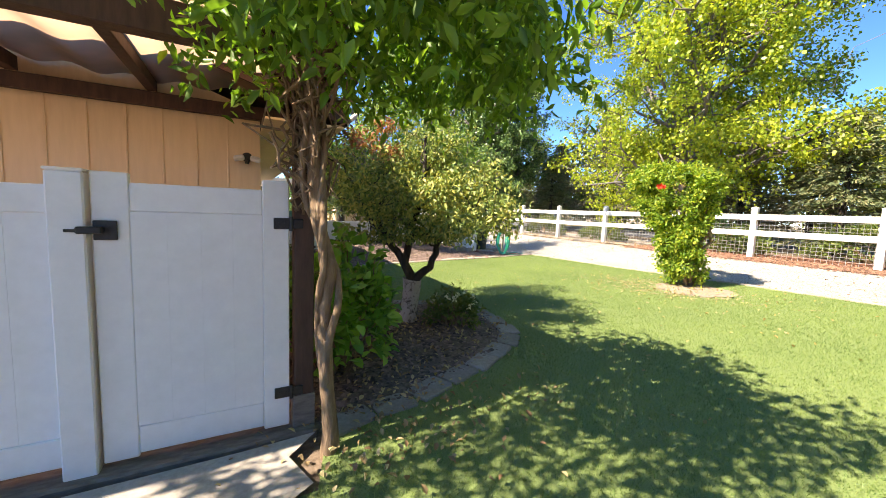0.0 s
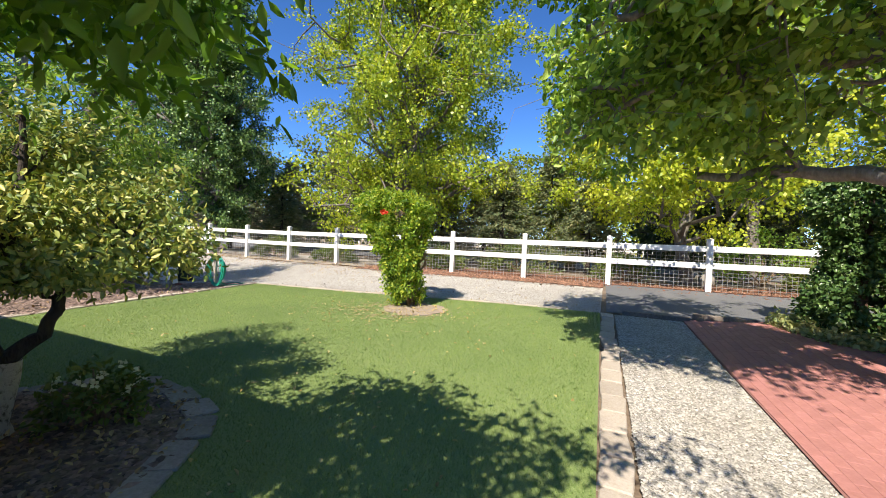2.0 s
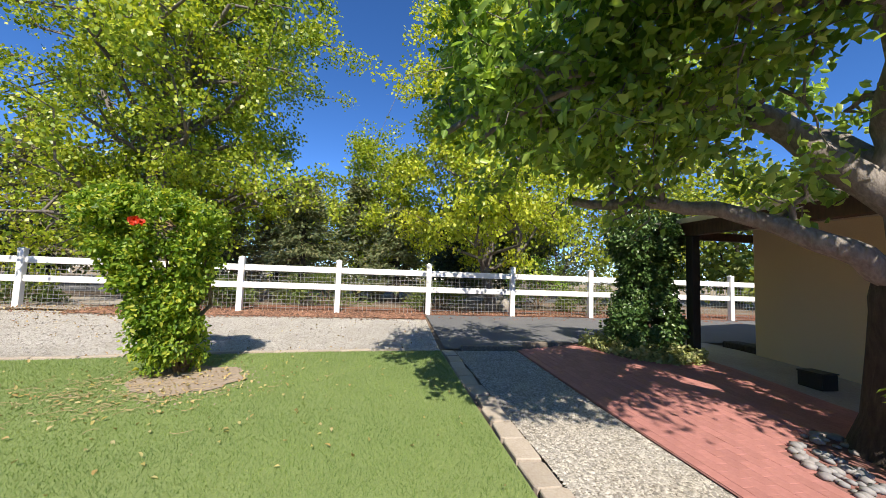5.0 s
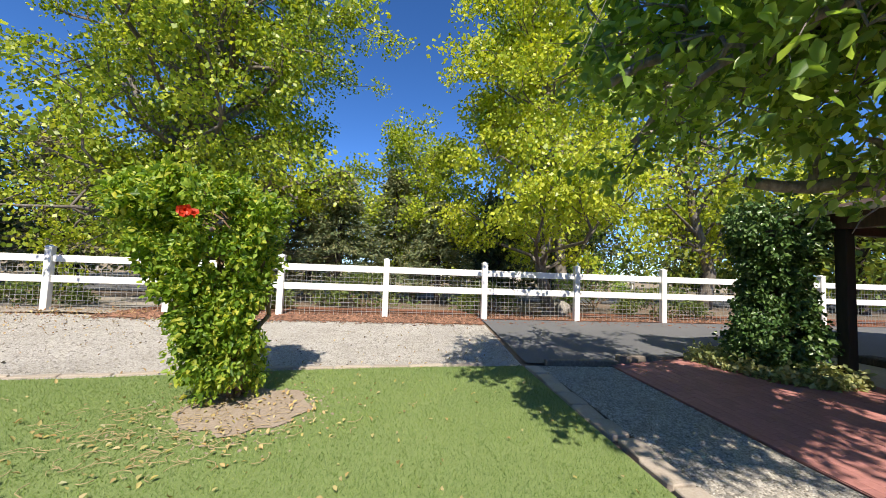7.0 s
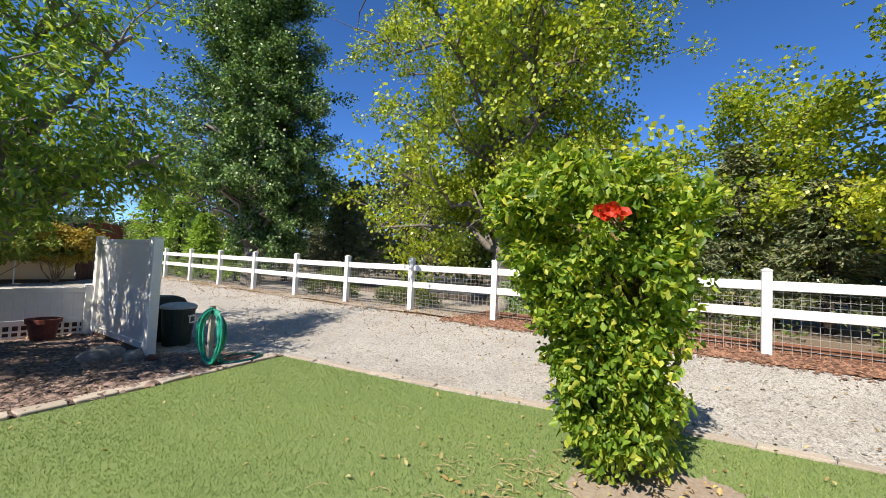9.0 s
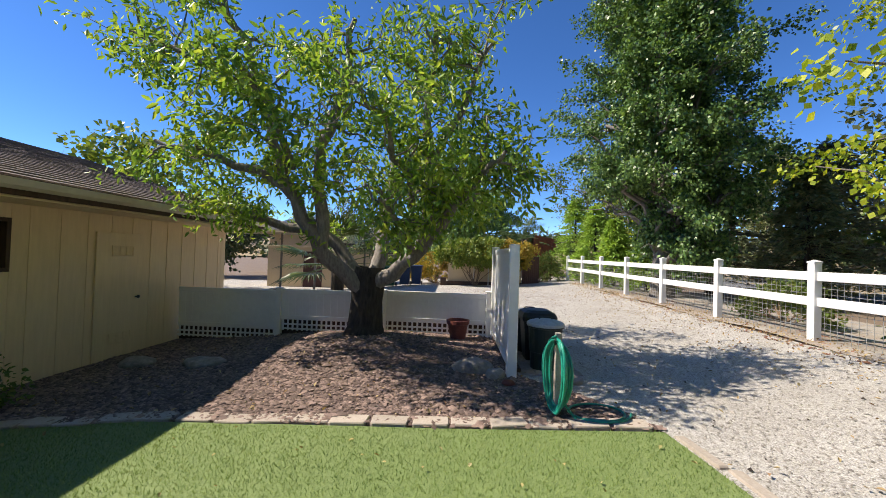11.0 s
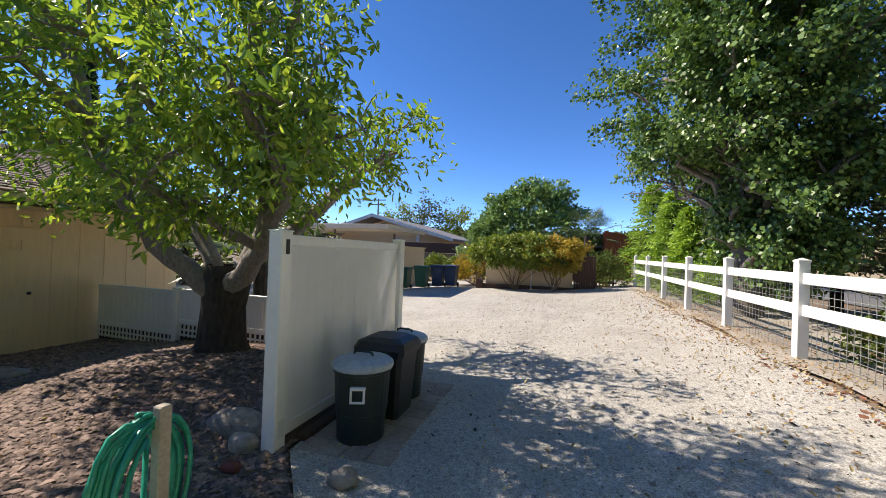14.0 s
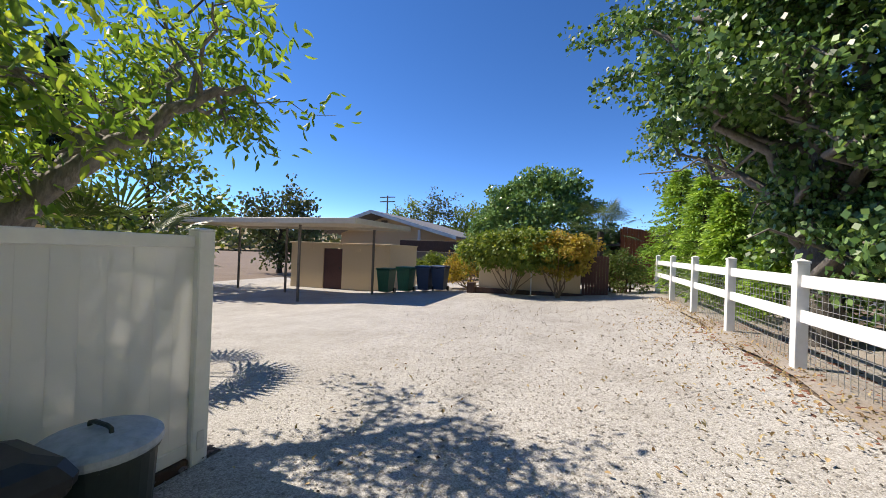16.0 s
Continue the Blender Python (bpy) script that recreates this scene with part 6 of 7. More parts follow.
def hydrangea():
    rng = np.random.default_rng(54)
    x, y = 0.7, 3.3
    z = gz(x, y)
    t = thing("hydrangea", (x, y, z), "hydrangea bush with broad leaves and fading heads", "shrub")
    cs = []
    for i in range(60):
        a, r = rng.uniform(0, 6.28), 0.5 * math.sqrt(rng.uniform(0, 1))
        h = (0.9 + 0.12 * rng.normal()) * (1 - 0.55 * (r / 0.56) ** 2) + 0.12
        e = np.array([x + r * math.cos(a), y + r * math.sin(a) * 1.25, z + h])
        part("stem", Build().tube(bent(rng, (x + 0.25 * (e[0] - x), y + 0.25 * (e[1] - y), z - 0.03), e, 0.03, 0.04, 4), [0.009, 0.008, 0.006, 0.004], 5, False), TAN_BARK, t)
        cs += [e, e - np.array([0, 0, 0.12]), e - np.array([0, 0, 0.25])]
    p = clumps(rng, np.array(cs), 12, 0.12, 0.6)
    p = p[p[:, 2] > z + 0.06]
    crown_part("foliage", L_HYDRANGEA, p, 0.1, 0.066, 0.25, rng, t, out=unit(p - np.array([x, y, z + 0.2])), up=0.65, spread=0.6)
    for c in cs[::9]:
        q = np.array(c) + np.array([0.02, -0.03, 0.04])
        pts = q + unit(rng.normal(size=(70, 3))) * 0.06 * np.array([1, 1, 0.7])
        crown_part("flower_head", WHITE_PETAL, pts, 0.028, 0.028, 0, rng, t, "fading pale green flower head", out=unit(pts - q), up=0.2, spread=0.3)


hydrangea()


def white_shrub():
    rng = np.random.default_rng(55)
    t = bush("rose_shrub", "small shrub with white blossoms in the bed", (2.35, 3.95), (0.28, 0.28, 0.22), L_SHRUB, 900, 0.055, 55, 22, clump=0.14)
    p = np.array([2.35, 3.95, gz(2.35, 3.95) + 0.3]) + unit(rng.normal(size=(60, 3))) * np.array([0.26, 0.26, 0.16])
    p = np.repeat(p[:9], 12, axis=0) + rng.normal(size=(108, 3)) * 0.014
    crown_part("blossoms", IVORY_PETAL, p, 0.03, 0.026, 0, rng, t, "white blossoms", up=0.4)


white_shrub()
bush("bed_shrub", "leafy green shrub against the house wall", (0.62, 5.1), (0.32, 0.5, 0.36), L_SHRUB, 3200, 0.07, 56, 40)
bush("bed_shrub", "low green shrub by the house corner", (0.75, 8.9), (0.45, 0.6, 0.3), L_SHRUB, 2400, 0.06, 57, 34)
bush("tree_foot_shrub", "yellow-green fern shoots against the shade tree's trunk", (4.2, -2.5), (0.2, 0.22, 0.2), L_FEATHER, 420, 0.1, 58, 14, z0=gz(4.2, -2.5) + 0.55, clump=0.14, width=0.3)
bush("grape_arbour", "grape vine over the planter shed", (7.1, 24.8), (2.2, 1.0, 0.62), L_GRAPE, 13000, 0.13, 59, 130, droop=0.7, z0=1.5, ground=False, clump=0.36)
bush("yellow_grape_vine", "yellowing grape vine over the planter shed", (8.75, 24.5), (1.15, 0.6, 0.62), L_GRAPE_YELLOW, 4800, 0.12, 60, 60, droop=0.7, z0=1.4, ground=False, clump=0.33)
bush("bay_hedge", "tall rounded dark glossy hedge", (7.2, 32.0), (3.9, 1.6, 2.35), L_BAY, 30000, 0.2, 61, 260, droop=0.2, z0=1.6, clump=0.55, simple=True)
bush("autumn_shrub", "golden and orange shrub beside the carts", (4.9, 26.6), (1.3, 0.6, 0.85), L_GRAPE_YELLOW, 5200, 0.1, 62, 60, clump=0.3)
bush("gate_shrub", "pale green shrub by the slatted gate", (10.9, 25.9), (0.9, 0.4, 0.75), L_SHRUB, 3600, 0.08, 63, 50, clump=0.28)
bush("garden_hedge", "green and yellow hedge before the deck", (1.5, 33.0), (3.4, 0.8, 0.75), L_GRAPE, 7000, 0.14, 64, 90, clump=0.4)
for k, (bx, by, sx, sy, sz, mm) in enumerate(((13.6, -0.3, 0.7, 0.9, 0.35, L_SHRUB), (13.3, 5.6, 0.5, 0.6, 0.35, L_SHRUB), (13.4, -5.3, 0.5, 1.4, 0.4, L_SHRUB), (13.1, 13.6, 0.5, 1.0, 0.4, L_SHRUB), (13.3, 10.6, 0.5, 1.0, 0.25, L_SHRUB), (14.8, -4.0, 0.8, 1.2, 0.8, L_FEATHER), (24.5, -9.0, 1.5, 2.5, 1.4, L_FEATHER), (14.2, 6.8, 0.7, 1.2, 0.5, L_BAY), (14.3, 3.2, 0.8, 1.3, 0.45, L_SHRUB))):
    bush("verge_shrub", "green verge shrub behind the ranch fence", (bx, by), (sx, sy, sz), mm, 1900, 0.085, 70 + k, 36, clump=0.28)


def fan_palm(base, height, seed, size=0.9, label="small fan palm with spiky green fronds"):
    rng = np.random.default_rng(seed)
    x, y = base
    z = gz(x, y)
    t = thing("fan_palm", (x, y, z), label, "palm")
    part("trunk", Build().tube([(x, y, z - 0.1), (x, y, z + height)], [0.16, 0.14], 10), DARK_BARK, t)
    for i in range(26):
        a = i * 2.4
        el = rng.uniform(-0.3, 1.2)
        d = Vector((math.cos(a) * math.cos(el), math.sin(a) * math.cos(el), math.sin(el)))
        o = Vector((x, y, z + height))
        c = o + d * size * 0.75
        b = Build().tube([o, o + d * size * 0.4 + Vector((0, 0, 0.03)), c], [0.012, 0.01, 0.008], 4, False)
        s = d.cross(Vector((0, 0, 1))).normalized()
        u = s.cross(d)
        for k in range(15):
            th = -1.35 + 2.7 * k / 14
            dd = (d * math.cos(th) + s * math.sin(th)).normalized()
            w = dd.cross(u).normalized() * 0.022
            tip = c + dd * size * 0.75 * (1 - 0.15 * abs(th)) - Vector((0, 0, 0.12))
            mid = c + dd * size * 0.4
            b.add([c, mid + w, tip, mid - w, mid + u * 0.012], [(0, 1, 4), (1, 2, 4), (2, 3, 4), (3, 0, 4)])
        part("frond", b, L_PALM, t)


fan_palm((3.3, 13.9), 1.35, 81, 1.05)
fan_palm((10.3, 29.5), 2.5, 82, 1.3, "fan palm behind the planter shed")


# ---- far trees ----
FAR = [(33, 20, 9), (36, 8, 8), (40, -4, 7), (34, -14, 8), (30, -24, 9), (45, 14, 10), (44, -20, 9), (26, 30, 9), (20, 38, 8), (27, 22, 8), (42, 4, 7), (43, -8, 7), (41, 9, 7.5), (46, -1, 8), (45, -14, 8), (30, 14, 7), (24, 18, 7), (36, -24, 8), (48, 20, 9),
       (-9, 22, 6.5), (-12, 33, 6), (-14, 18, 6), (12, -22, 8), (20, -18, 7.5), (26, -33, 9), (24, -16, 6.5), (20, -26, 8), (16, -16, 6), (25, -4.2, 5.5), (28, -8.2, 6.5), (22.5, -3.0, 4.5), (23.5, 13.5, 5), (24.5, -6.3, 5), (-4, 57, 7.6), (-9, 56, 8.2), (-14, 60, 8.6), (1, 59, 7.2)]
for k, (bx, by, hh) in enumerate(FAR):
    broad_tree("far_tree", "leafy green tree in the distance", (bx, by), hh, 0.8 if k not in (19, 20, 21) else 1.4, hh * 0.48, (L_FAR, L_SHRUB, L_POPLAR)[k % 3] if k < 19 else (L_FAR, L_GRAPE)[k % 2], DARK_BARK, 20, 3800, 0.27, 100 + k, 0.18, 0.3, (0, 0), None, 0.8, 3)


def far_hills():
    rng = np.random.default_rng(90)
    b = Build()
    nx = 60
    for j, (d, top) in enumerate(((120, 0), (150, 8), (190, 13), (240, 12))):
        for i in range(nx + 1):
            a = radians(-60 + 200 * i / nx)
            h = top * (0.8 + 0.35 * noise.noise(Vector((i * 0.25, j * 0.3, 4)))) if j else 0.2
            b.v.append((8 - d * math.sin(a), 8 + d * math.cos(a), h))
    b.f = [(j * (nx + 1) + i, j * (nx + 1) + i + 1, (j + 1) * (nx + 1) + i + 1, (j + 1) * (nx + 1) + i) for j in range(3) for i in range(nx)]
    solid("backdrop_hills", b, DRY_FIELD, "low wooded hills on the horizon", "hills", kind="structure", smooth=True)
    pts = []
    for _ in range(900):
        a, d = radians(rng.uniform(-60, 140)), rng.uniform(118, 200)
        h = np.interp(d, [120, 150, 190, 240], [0, 8, 12.5, 12]) * 0.9
        pts.append((8 - d * math.sin(a), 8 + d * math.cos(a), h + 1.5))
    pts = clumps(rng, np.array(pts), 34, 4.2, 0.6)
    me = leaf_mesh("far_woodland", L_FAR, pts, 1.6, 1.2, 0.1, rng, (0, 0, 0), up=0.5, simple=True)
    tagged(new("far_woodland", me), "dark oak woods on the far hills", "woodland", kind="stuff")


far_hills()


# ---- bins, hose, pot, stones ----
def round_bin(x, y, r, h, body, lid_mat, label):
    z = gz(x, y)
    t = thing("trash_can", (x, y, z), label, "trash can", "cans beside the screen")
    part("body", Build().lathe((x, y, z), [(r * 0.8, 0), (r * 0.82, 0.01), (r * 0.86, h * 0.35), (r * 0.9, h * 0.36), (r * 0.97, h * 0.84), (r * 1.03, h * 0.85), (r * 1.03, h * 0.9)], 28), body, t, smooth=False)
    l = part("lid", Build().lathe((x, y, z + h * 0.88), [(r * 1.06, 0), (r * 1.08, 0.015), (r * 1.06, 0.04), (r * 0.95, 0.06), (r * 0.6, 0.085), (r * 0.3, 0.092), (0.01, 0.094)], 28), lid_mat, t)
    top = z + h * 0.88 + 0.085
    part("lid_handle", Build().tube([(x - 0.09, y, top - 0.01), (x - 0.085, y, top + 0.025), (x - 0.05, y, top + 0.035), (x + 0.05, y, top + 0.035), (x + 0.085, y, top + 0.025), (x + 0.09, y, top - 0.01)], 0.011, 7), body, l)
    for a in (-1.2, 1.94):
        c, s = math.cos(a), math.sin(a)
        px, py = x + c * r * 0.98, y + s * r * 0.98
        m = Matrix.Translation((px, py, z + h * 0.72)) @ Matrix.Rotation(a, 4, "Z")
        b = Build().box((0.0, -0.06, -0.012), (0.045, 0.06, 0.012), 0.006, m)
        b.box((0.03, -0.06, -0.1), (0.045, -0.042, 0.0), 0.004, m)
        b.box((0.03, 0.042, -0.1), (0.045, 0.06, 0.0), 0.004, m)
        b.box((0.028, -0.06, -0.115), (0.046, 0.06, -0.098), 0.004, m)
        part("side_handle", b, LAMP_WHITE if a < 0 else body, t, "pale loop handle" if a < 0 else "")
    return t


round_bin(7.34, 10.75, 0.245, 0.69, BIN_GREEN, BIN_LID, "dark green trash can with a grey lid")
round_bin(7.3, 11.75, 0.245, 0.7, BIN_GREEN, BIN_LID, "dark green trash can with a grey lid, farther along")


def square_bin():
    x, y = 7.33, 11.28
    z = gz(x, y)
    t = thing("square_trash_can", (x, y, z), "tall black square trash can with a domed lid", "trash can", "cans beside the screen")
    rings = [(0.19, 0.0, 0.03), (0.23, 0.59, 0.04), (0.25, 0.6, 0.04), (0.25, 0.64, 0.04)]
    b = Build()

    def ring(w, h, c):
        return [(x + sx * (w - (c if k == 0 else 0)), y + sy * (w - (c if k else 0)), z + h) for sx, sy, ks in ((-1, -1, (1, 0)), (1, -1, (0, 1)), (1, 1, (1, 0)), (-1, 1, (0, 1))) for k in ks]
    vs = [p for w, h, c in rings for p in ring(w, h, c)]
    n = 8
    fs = [(r * n + k, r * n + (k + 1) % n, (r + 1) * n + (k + 1) % n, (r + 1) * n + k) for r in range(len(rings) - 1) for k in range(n)] + [tuple(range(n))[::-1]]
    b.add(vs, fs)
    part("body", b, BIN_BLACK, t)
    li = Build()
    rl = [(0.262, 0.63, 0.04), (0.265, 0.67, 0.04), (0.235, 0.73, 0.05), (0.16, 0.765, 0.05)]
    li.add([p for w, h, c in rl for p in ring(w, h, c)], [(r * n + k, r * n + (k + 1) % n, (r + 1) * n + (k + 1) % n, (r + 1) * n + k) for r in range(3) for k in range(n)] + [tuple(range(3 * n, 4 * n))])
    part("lid", li, BIN_BLACK, t)
    for s in (-1, 1):
        part("side_handle", Build().box((x - 0.07, y + s * 0.25 - 0.02, z + 0.55), (x + 0.07, y + s * 0.25 + 0.02, z + 0.6), 0.008), BIN_BLACK, t)


square_bin()


def garden_hose():
    rng = np.random.default_rng(95)
    x, y = 7.1, 9.2
    z = gz(x, y)
    t = thing("hose_stand", (x, y, z), "pale hose stake standing in the mulch bed", "hose stand")
    part("stake", Build().box((x - 0.03, y - 0.03, z - 0.1), (x + 0.03, y + 0.03, z + 0.82), 0.006), PAVER, t)
    part("hook", Build().tube([(x, y, z + 0.72), (x - 0.05, y - 0.08, z + 0.72), (x - 0.06, y - 0.12, z + 0.77)], 0.012, 6), BLACK_IRON, t)
    h = thing("garden_hose", (x, y, z), "coiled bright green garden hose hanging on a stake", "hose")
    b = Build()
    pts = []
    loops, n = 13, 22
    for k in range(loops):
        w = 0.15 + 0.11 * rng.uniform(0, 1) ** 0.7
        ht = 0.34 + 0.05 * rng.uniform(-1, 1)
        off, yaw = rng.uniform(-0.05, 0.05), 1.82 + rng.uniform(-0.22, 0.22)
        for i in range(n):
            a = 6.283 * i / n
            u = w * math.sin(a) * (1 + 0.15 * math.cos(a))
            pts.append((x + math.cos(yaw) * u + off * 0.6 - 0.03, y - 0.06 + math.sin(yaw) * u + off, z + 0.42 + 0.02 * rng.uniform(-1, 1) + ht * math.cos(a) - 0.04 * k / loops))
    pts = [Vector(p) for p in pts]
    sm = [pts[0]] + [(a + b2 * 2 + c) / 4 for a, b2, c in zip(pts, pts[1:], pts[2:])] + [pts[-1]]
    b.tube(sm, 0.0125, 7)
    part("coil", b, HOSE, h, smooth=True)
    tail = [sm[-1], Vector((x + 0.06, y - 0.12, z + 0.12)), Vector((x + 0.14, y - 0.2, z + 0.02))]
    for k in range(26):
        a, r = -2.2 + 0.33 * k, 0.24 + 0.003 * k
        px, py = x + 0.4 + r * math.cos(a), y - 0.05 + 0.8 * r * math.sin(a)
        tail.append(Vector((px, py, gz(px, py) + 0.022 + 0.0006 * k)))
    part("loose_end", Build().tube(tail, 0.0125, 7), HOSE, h, smooth=True)


garden_hose()


def can_pavers():
    rng = np.random.default_rng(61)
    p = thing("paver_strip", (7.4, 11.2, gz(7.4, 11.2)), "dusty red brick pavers under the trash cans", "pavers", kind="structure")
    for i in range(9):
        for j in range(4):
            x, y = 7.06 + j * 0.203 + rng.normal() * 0.004, 10.5 + i * 0.205 + rng.normal() * 0.004
            z = gz(x, y)
            part("brick", Build().box((x - 0.099, y - 0.1, z - 0.03), (x + 0.099, y + 0.1, z + 0.008 + rng.uniform(0, 0.006)), 0.008), DUSTY_BRICK, p)


can_pavers()


def flower_pot():
    x, y = 6.1, 12.4
    z = gz(x, y)
    t = thing("flower_pot", (x, y, z), "empty dark red clay flower pot", "flower pot")
    part("pot", Build().lathe((x, y, z), [(0.14, 0), (0.19, 0.28), (0.215, 0.29), (0.22, 0.36), (0.19, 0.36), (0.17, 0.28)], 22), TERRACOTTA, t, smooth=False)
    part("soil", Build().lathe((x, y, z + 0.26), [(0.165, 0), (0.165, 0.02)], 18), SOIL, t)


flower_pot()
rr = np.random.default_rng(96)
for (sx, sy, w, d, h, mm, lab) in ((6.32, 10.45, 0.3, 0.15, 0.14, ROCK, "long grey rock lying on the mulch"), (6.58, 10.25, 0.13, 0.1, 0.1, ROCK, "pale rounded rock at the screen's foot"), (2.4, 10.7, 0.34, 0.2, 0.09, ROCK, "flat rock in the shade of the house"), (1.2, 10.9, 0.26, 0.18, 0.1, ROCK, "flat rock in the shade of the house"), (13.6, 7.7, 0.32, 0.25, 0.28, ROCK, "grey boulder behind the fence"), (13.4, -2.3, 0.3, 0.25, 0.28, ROCK, "pale boulder at the poplar's foot"), (7.56, 10.12, 0.13, 0.1, 0.07, ROCK, "small grey stone beside the hose"), (6.72, 10.0, 0.09, 0.06, 0.05, TERRACOTTA, "reddish stone by the screen post")):
    z = gz(sx, sy)
    solid("rock", rock(rr, (sx, sy, z + h * 0.45), (w, d, h)), mm, lab, "rock", smooth=True)

# ---- loose ground cover ----
inside_turf = in_poly(TURF_POLY)


def turf_blades(n):
    rng = np.random.default_rng(97)
    p = scatter(rng, n, -2.6, 8.8, 0.4, 8.8, inside_turf)
    ring = np.hypot((p[:, 0] - 7.25) / 0.6, (p[:, 1] - 3.72) / 0.64) > 1
    p = p[ring]
    n = len(p)
    b = np.concatenate([p, heights(p)[:, None]], 1)
    a = rng.uniform(0, 6.28, n)
    w = np.stack([np.cos(a), np.sin(a), np.zeros(n)], 1) * 0.0026
    tip = b + np.stack([rng.normal(size=n) * 0.013, rng.normal(size=n) * 0.013, rng.uniform(0.012, 0.028, n)], 1)
    v = np.stack([b - w, b + w, tip], 1).reshape(-1, 3)
    f = np.arange(3 * n).reshape(-1, 3)
    tagged(new("turf_blades", mesh_from_arrays("turf_blades", v, f, BLADE)), "short upright blades of green turf", "grass", kind="stuff")


turf_blades(270000)
cr = np.random.default_rng(98)
chips("pebbles", PEBBLE, scatter(cr, 52000, 0, 8.75, -1.0, 0.12, lambda p: p[:, 0] > -5), 0.0112, cr, "pale crushed stones of the path", "pebbles", 0.5)
BARK_CHIP = surface("red_bark_chip", [(0.3, (0.26, 0.12, 0.075)), (0.7, (0.55, 0.30, 0.2))], 20, 1.5, 0.95, 0.3, 0.004, island=0.8)
chips("bark_chips", BARK_CHIP, np.concatenate([np.stack([11.58 + np.abs(cr.normal(size=9000)) * 0.5 - 0.06, cr.uniform(0.4, 8.1, 9000)], 1), np.stack([11.55 + cr.normal(size=1500) * 0.12, cr.uniform(0.4, 8.3, 1500)], 1), np.stack([12.1 + np.abs(cr.normal(size=4500)) * 0.45, cr.uniform(-8, 0.2, 4500)], 1)]), 0.026, cr, "reddish bark chips under the fence", "bark chips", 0.4, 0.014)
chips("mulch_chips", MULCH_CHIP, np.concatenate([scatter(cr, 26000, 0.3, 8, 8.8, 13.1, in_poly(NORTH_BED)), scatter(cr, 7000, 0.3, 3, 2.5, 6, in_poly(BED_POLY))]), 0.026, cr, "brown bark mulch chips", "mulch", 0.4, 0.012)
drive_in = in_poly(DRIVE_POLY)
ring_at = np.array([7.25, 3.72]) + cr.normal(size=(1500, 2)) * np.array([0.3, 0.32])
chips("ring_crumbs", PALE_SOIL, ring_at, 0.014, cr, "dry crumbs of soil round the vine", "soil", 0.5)
litter("ring_litter", DRY_LEAF, np.array([7.2, 3.75]) + cr.normal(size=(150, 2)) * np.array([0.4, 0.45]), 0.04, cr, "dry leaves round the vine")


def straw(n):
    """Thin dry stalks lying on the turf round the vine."""
    rng = np.random.default_rng(41)
    b = Build()
    for _ in range(n):
        x, y = 6.75 + rng.normal() * 0.4, 4.1 + rng.normal() * 0.6
        a, ln = rng.uniform(0, 6.28), rng.uniform(0.06, 0.2)
        pts = [(x + math.cos(a + 0.4 * k) * ln * k / 3, y + math.sin(a + 0.4 * k) * ln * k / 3) for k in range(4)]
        b.tube([(u, v, gz(u, v) + 0.024 + 0.008 * rng.uniform(0, 1)) for u, v in pts], 0.0026, 4, False)
    solid("straw", b, STRAW, "dry pale stalks lying on the lawn round the vine", "straw", kind="stuff")


straw(170)


def thinning(rng, n):
    """Places on the driveway, thinner and thinner towards the north and its edges."""
    q = np.stack([9.3 + rng.normal(size=n) * 1.9, 0.4 + 27 * rng.uniform(0, 1, n) ** 1.25], 1)
    return q[drive_in(q)]


chips("gravel_stones", STONE_CHIP, thinning(cr, 60000), 0.0105, cr, "small pale stones on the driveway", "gravel", 0.6)
chips("bark_chips", surface("red_bark_chip", [(0.3, (0.16, 0.06, 0.035)), (0.7, (0.36, 0.16, 0.10))], 20, 2, 0.9, 0.3, 0.004, island=0.5), np.stack([12.6 + cr.uniform(-1, 1, 9000) ** 3 * 1.1, cr.uniform(-9, 20, 9000)], 1), 0.03, cr, "reddish bark chips along the fence", "bark", 0.35)
litter("lawn_litter", YELLOW_LITTER, np.concatenate([scatter(cr, 240, 2, 8.7, 0.5, 8.8, inside_turf), np.array([6.8, 4.2]) + cr.normal(size=(300, 2)) * np.array([0.65, 0.95])]), 0.044, cr, "yellow leaves scattered on the lawn", 0.016)
litter("bed_litter", DRY_LEAF, np.concatenate([scatter(cr, 900, 0.4, 3, 2.5, 6, in_poly(BED_POLY)), np.array([1.0, 2.2]) + cr.normal(size=(260, 2)) * np.array([0.55, 0.3])]), 0.045, cr, "dry brown leaves in the planting bed", 0.03)
chips("seed_balls", DARK_BARK, np.concatenate([scatter(cr, 300, 7.2, 11.8, 2, 22, drive_in), np.stack([11.2 + cr.normal(size=260) * 0.45, cr.uniform(8, 21, 260)], 1)]), 0.0135, cr, "dark dry seed balls dropped on the gravel", "seed balls", 0.7, 0.006)
litter("drive_litter", DRY_LEAF, np.concatenate([scatter(cr, 500, 7, 11.5, 0.5, 22, drive_in), np.stack([11.0 + cr.normal(size=700) * 0.5, cr.uniform(6, 21, 700)], 1), scatter(cr, 400, 1, 7, 9, 13, in_poly(NORTH_BED)), np.stack([11.85 + cr.normal(size=1800) * 0.24, cr.uniform(7.5, 24, 1800)], 1)]), 0.045, cr, "dry leaves scattered on the gravel", 0.015)


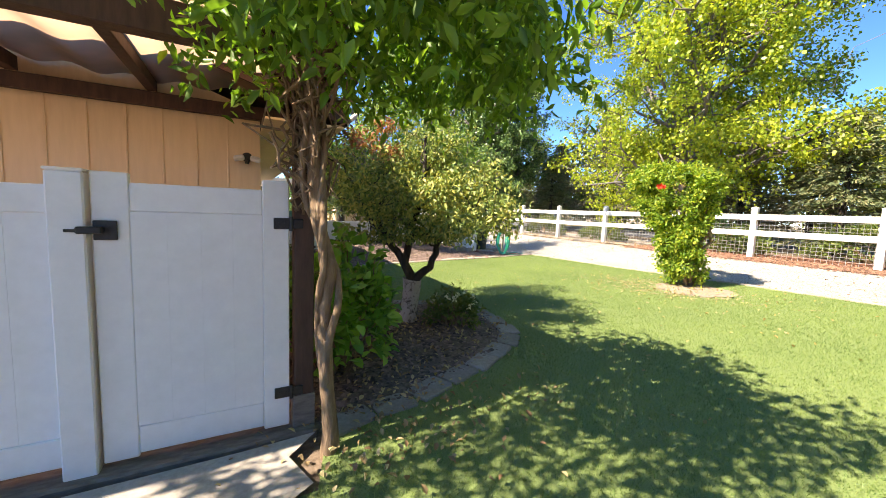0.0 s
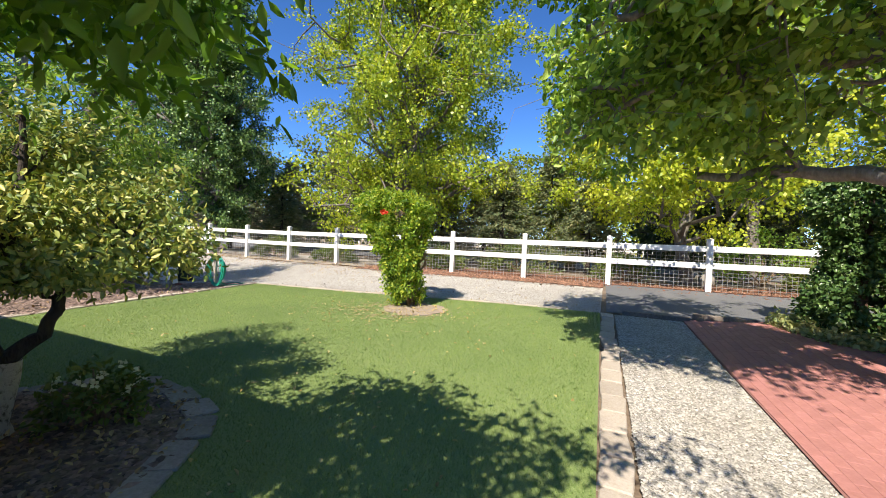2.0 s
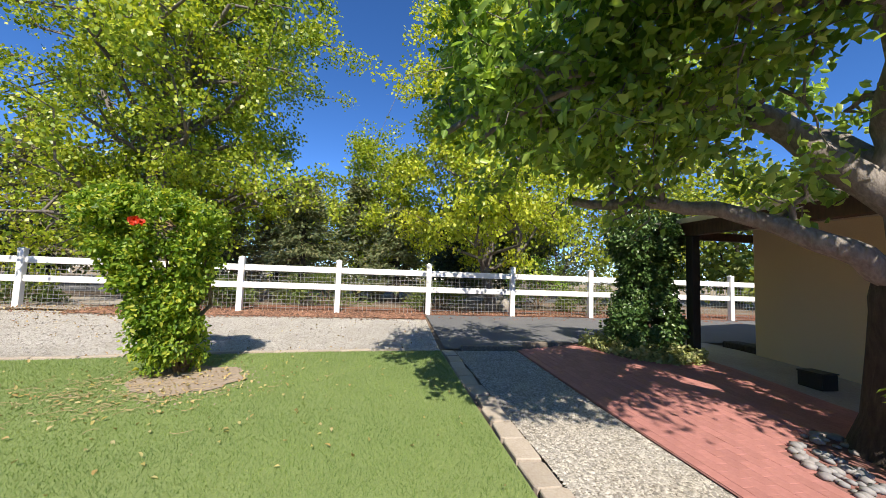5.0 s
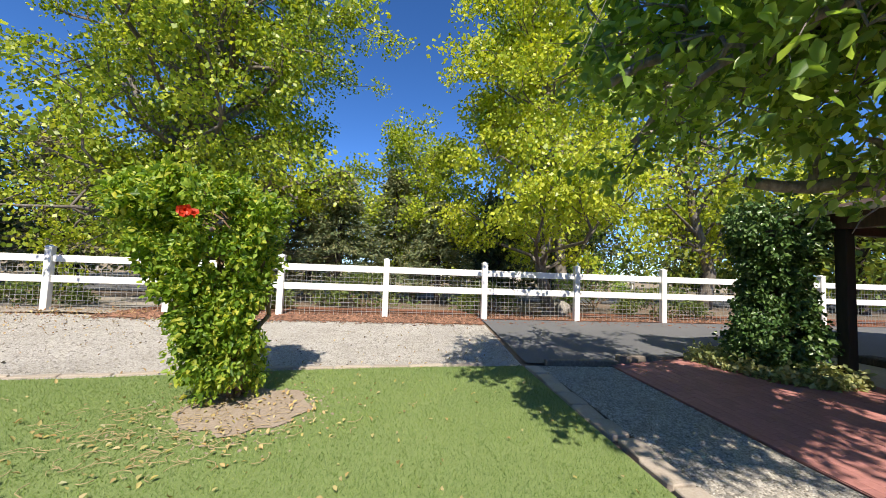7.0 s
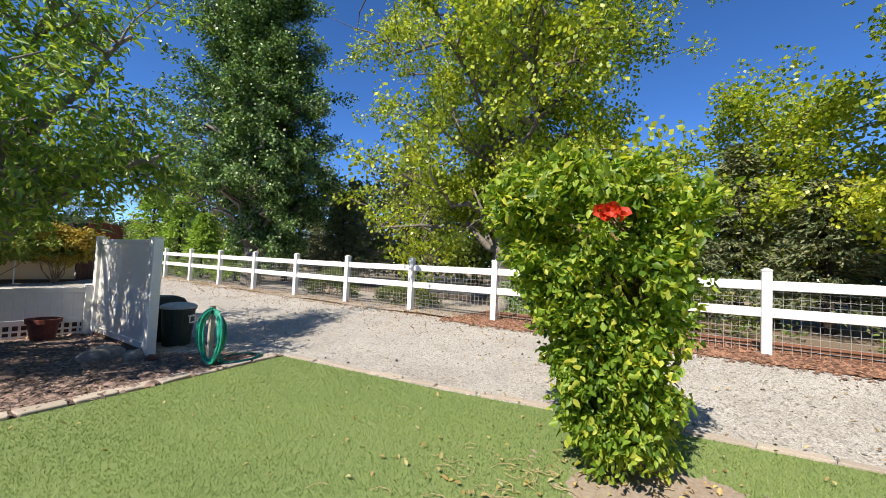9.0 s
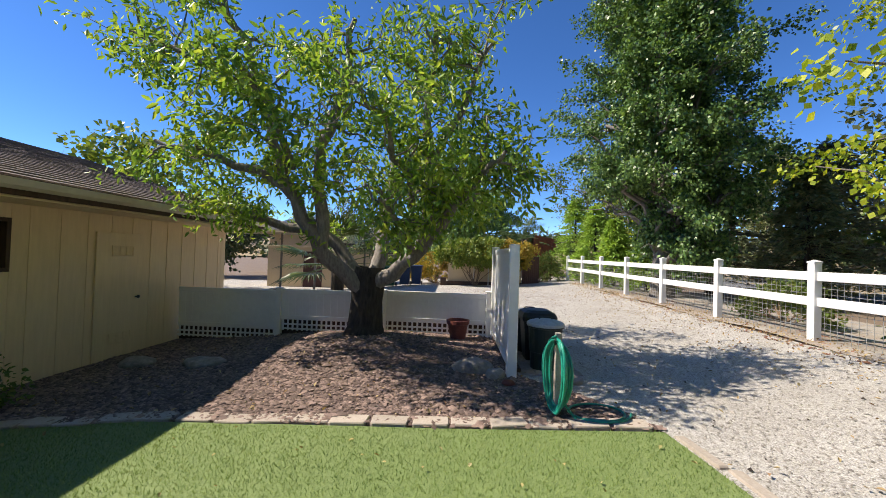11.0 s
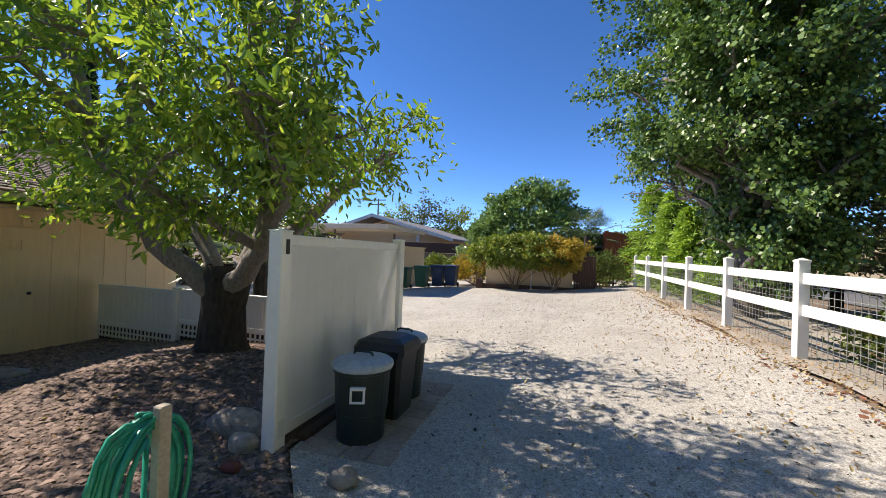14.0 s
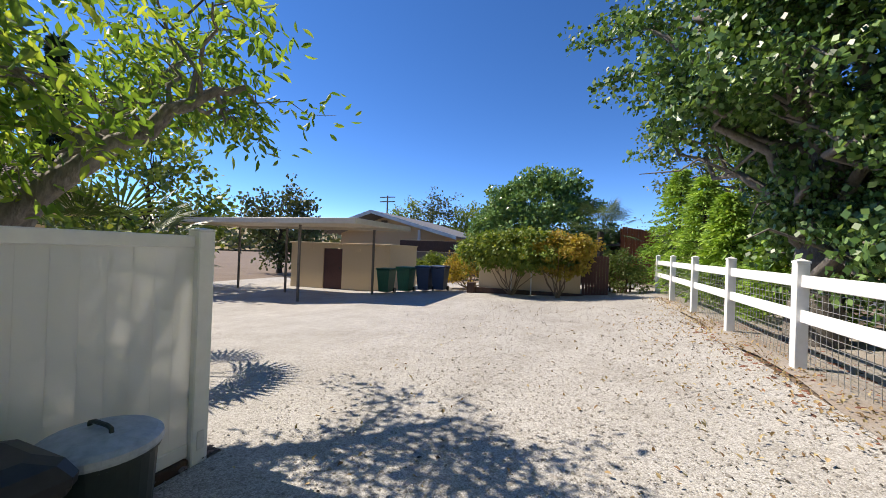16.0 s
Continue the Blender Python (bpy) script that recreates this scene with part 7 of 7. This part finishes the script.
def cobbles():
    rng = np.random.default_rng(99)
    t = thing("cobble_ring", (4.55, -2.4, gz(4.55, -2.4)), "ring of grey and pink river cobbles round the tree", "cobbles")
    for k in range(240):
        a, r = rng.uniform(0, 6.28), 0.34 + 0.42 * math.sqrt(rng.uniform(0, 1))
        x, y = 4.4 + r * math.cos(a), -2.6 + r * math.sin(a)
        s = rng.uniform(0.028, 0.052)
        part("cobble", rock(rng, (x, y, gz(x, y) + s * 0.45 + 0.012), (s * 1.2, s * 0.9, s * 0.6), 1), COBBLE, t, smooth=True)


cobbles()

# ---- edging and bricks ----
soft_edge_stones("lawn_edging", [(8.75, 0.25), (-2.5, 0.25)], 0.36, 0.22, PAVER, "row of tan pavers between lawn and pebbles", "pavers", 1)
soft_edge_stones("north_edging", [(7.9, 8.93), (3.0, 8.92), (1.3, 8.8)], 0.37, 0.2, PAVER, "row of tan pavers between lawn and mulch", "pavers", 2)
soft_edge_stones("bed_edging", BED_EDGE, 0.34, 0.24, FLAG, "curved row of grey flagstones round the bed", "flags", 3)
soft_edge_stones("drive_edging", [(8.05, 8.7), (8.28, 6.0), (8.65, 3.5), (8.82, 1.2)], 0.5, 0.09, PAVER, "thin concrete strip between lawn and gravel", "kerb", 4)


def brick_patio():
    rng = np.random.default_rng(5)
    e = thing("brick_patio", (5.0, -2.0, gz(5, -2)), "red brick patio laid in long courses", "patio", kind="structure")
    sheet("brick_bedding", [(8.8, -1.03), (2.0, -1.0), (2.0, -3.7), (8.8, -3.7)], 0.014, TERRACOTTA_SAND, "reddish sand bed under the bricks", "patio")
    me = Build().box((-0.101, -0.0497, -0.03), (0.101, 0.0497, 0.022), 0.0022).mesh("brick", BRICK)
    rest = Build()
    proto = Build().box((-0.101, -0.0497, -0.03), (0.101, 0.0497, 0.022), 0.0022)
    near = 0
    for j in range(27):
        y = -1.08 - j * 0.1
        x = 2.1 + (0.1 if j % 2 else 0)
        while x < 8.75:
            if math.hypot(x - 4.4, y + 2.6) > 0.76 and not (x > 7.5 and y < -2.5):
                z = gz(x, y) + rng.normal() * 0.0008
                tilt = Matrix.Rotation(math.atan((gz(x, y + 0.05) - gz(x, y - 0.05)) * 10), 4, "X") @ Matrix.Rotation(-math.atan((gz(x + 0.1, y) - gz(x - 0.1, y)) * 5), 4, "Y")
                q = Matrix.Translation((x, y, z)) @ tilt @ Matrix.Rotation(rng.normal() * 0.003, 4, "Z") @ Matrix.Rotation(rng.normal() * 0.004, 4, "X")
                if near < 300 and 4.0 < x < 7.3 and y > -2.9:
                    ob = new("brick", me)
                    ob.parent = e
                    ob.matrix_local = Matrix.Translation(-e.location) @ q
                    near += 1
                else:
                    rest.add(proto.v, proto.f, q)
            x += 0.203
    part("brick_field", rest, BRICK_JOINED, e, kind="stuff")


brick_patio()
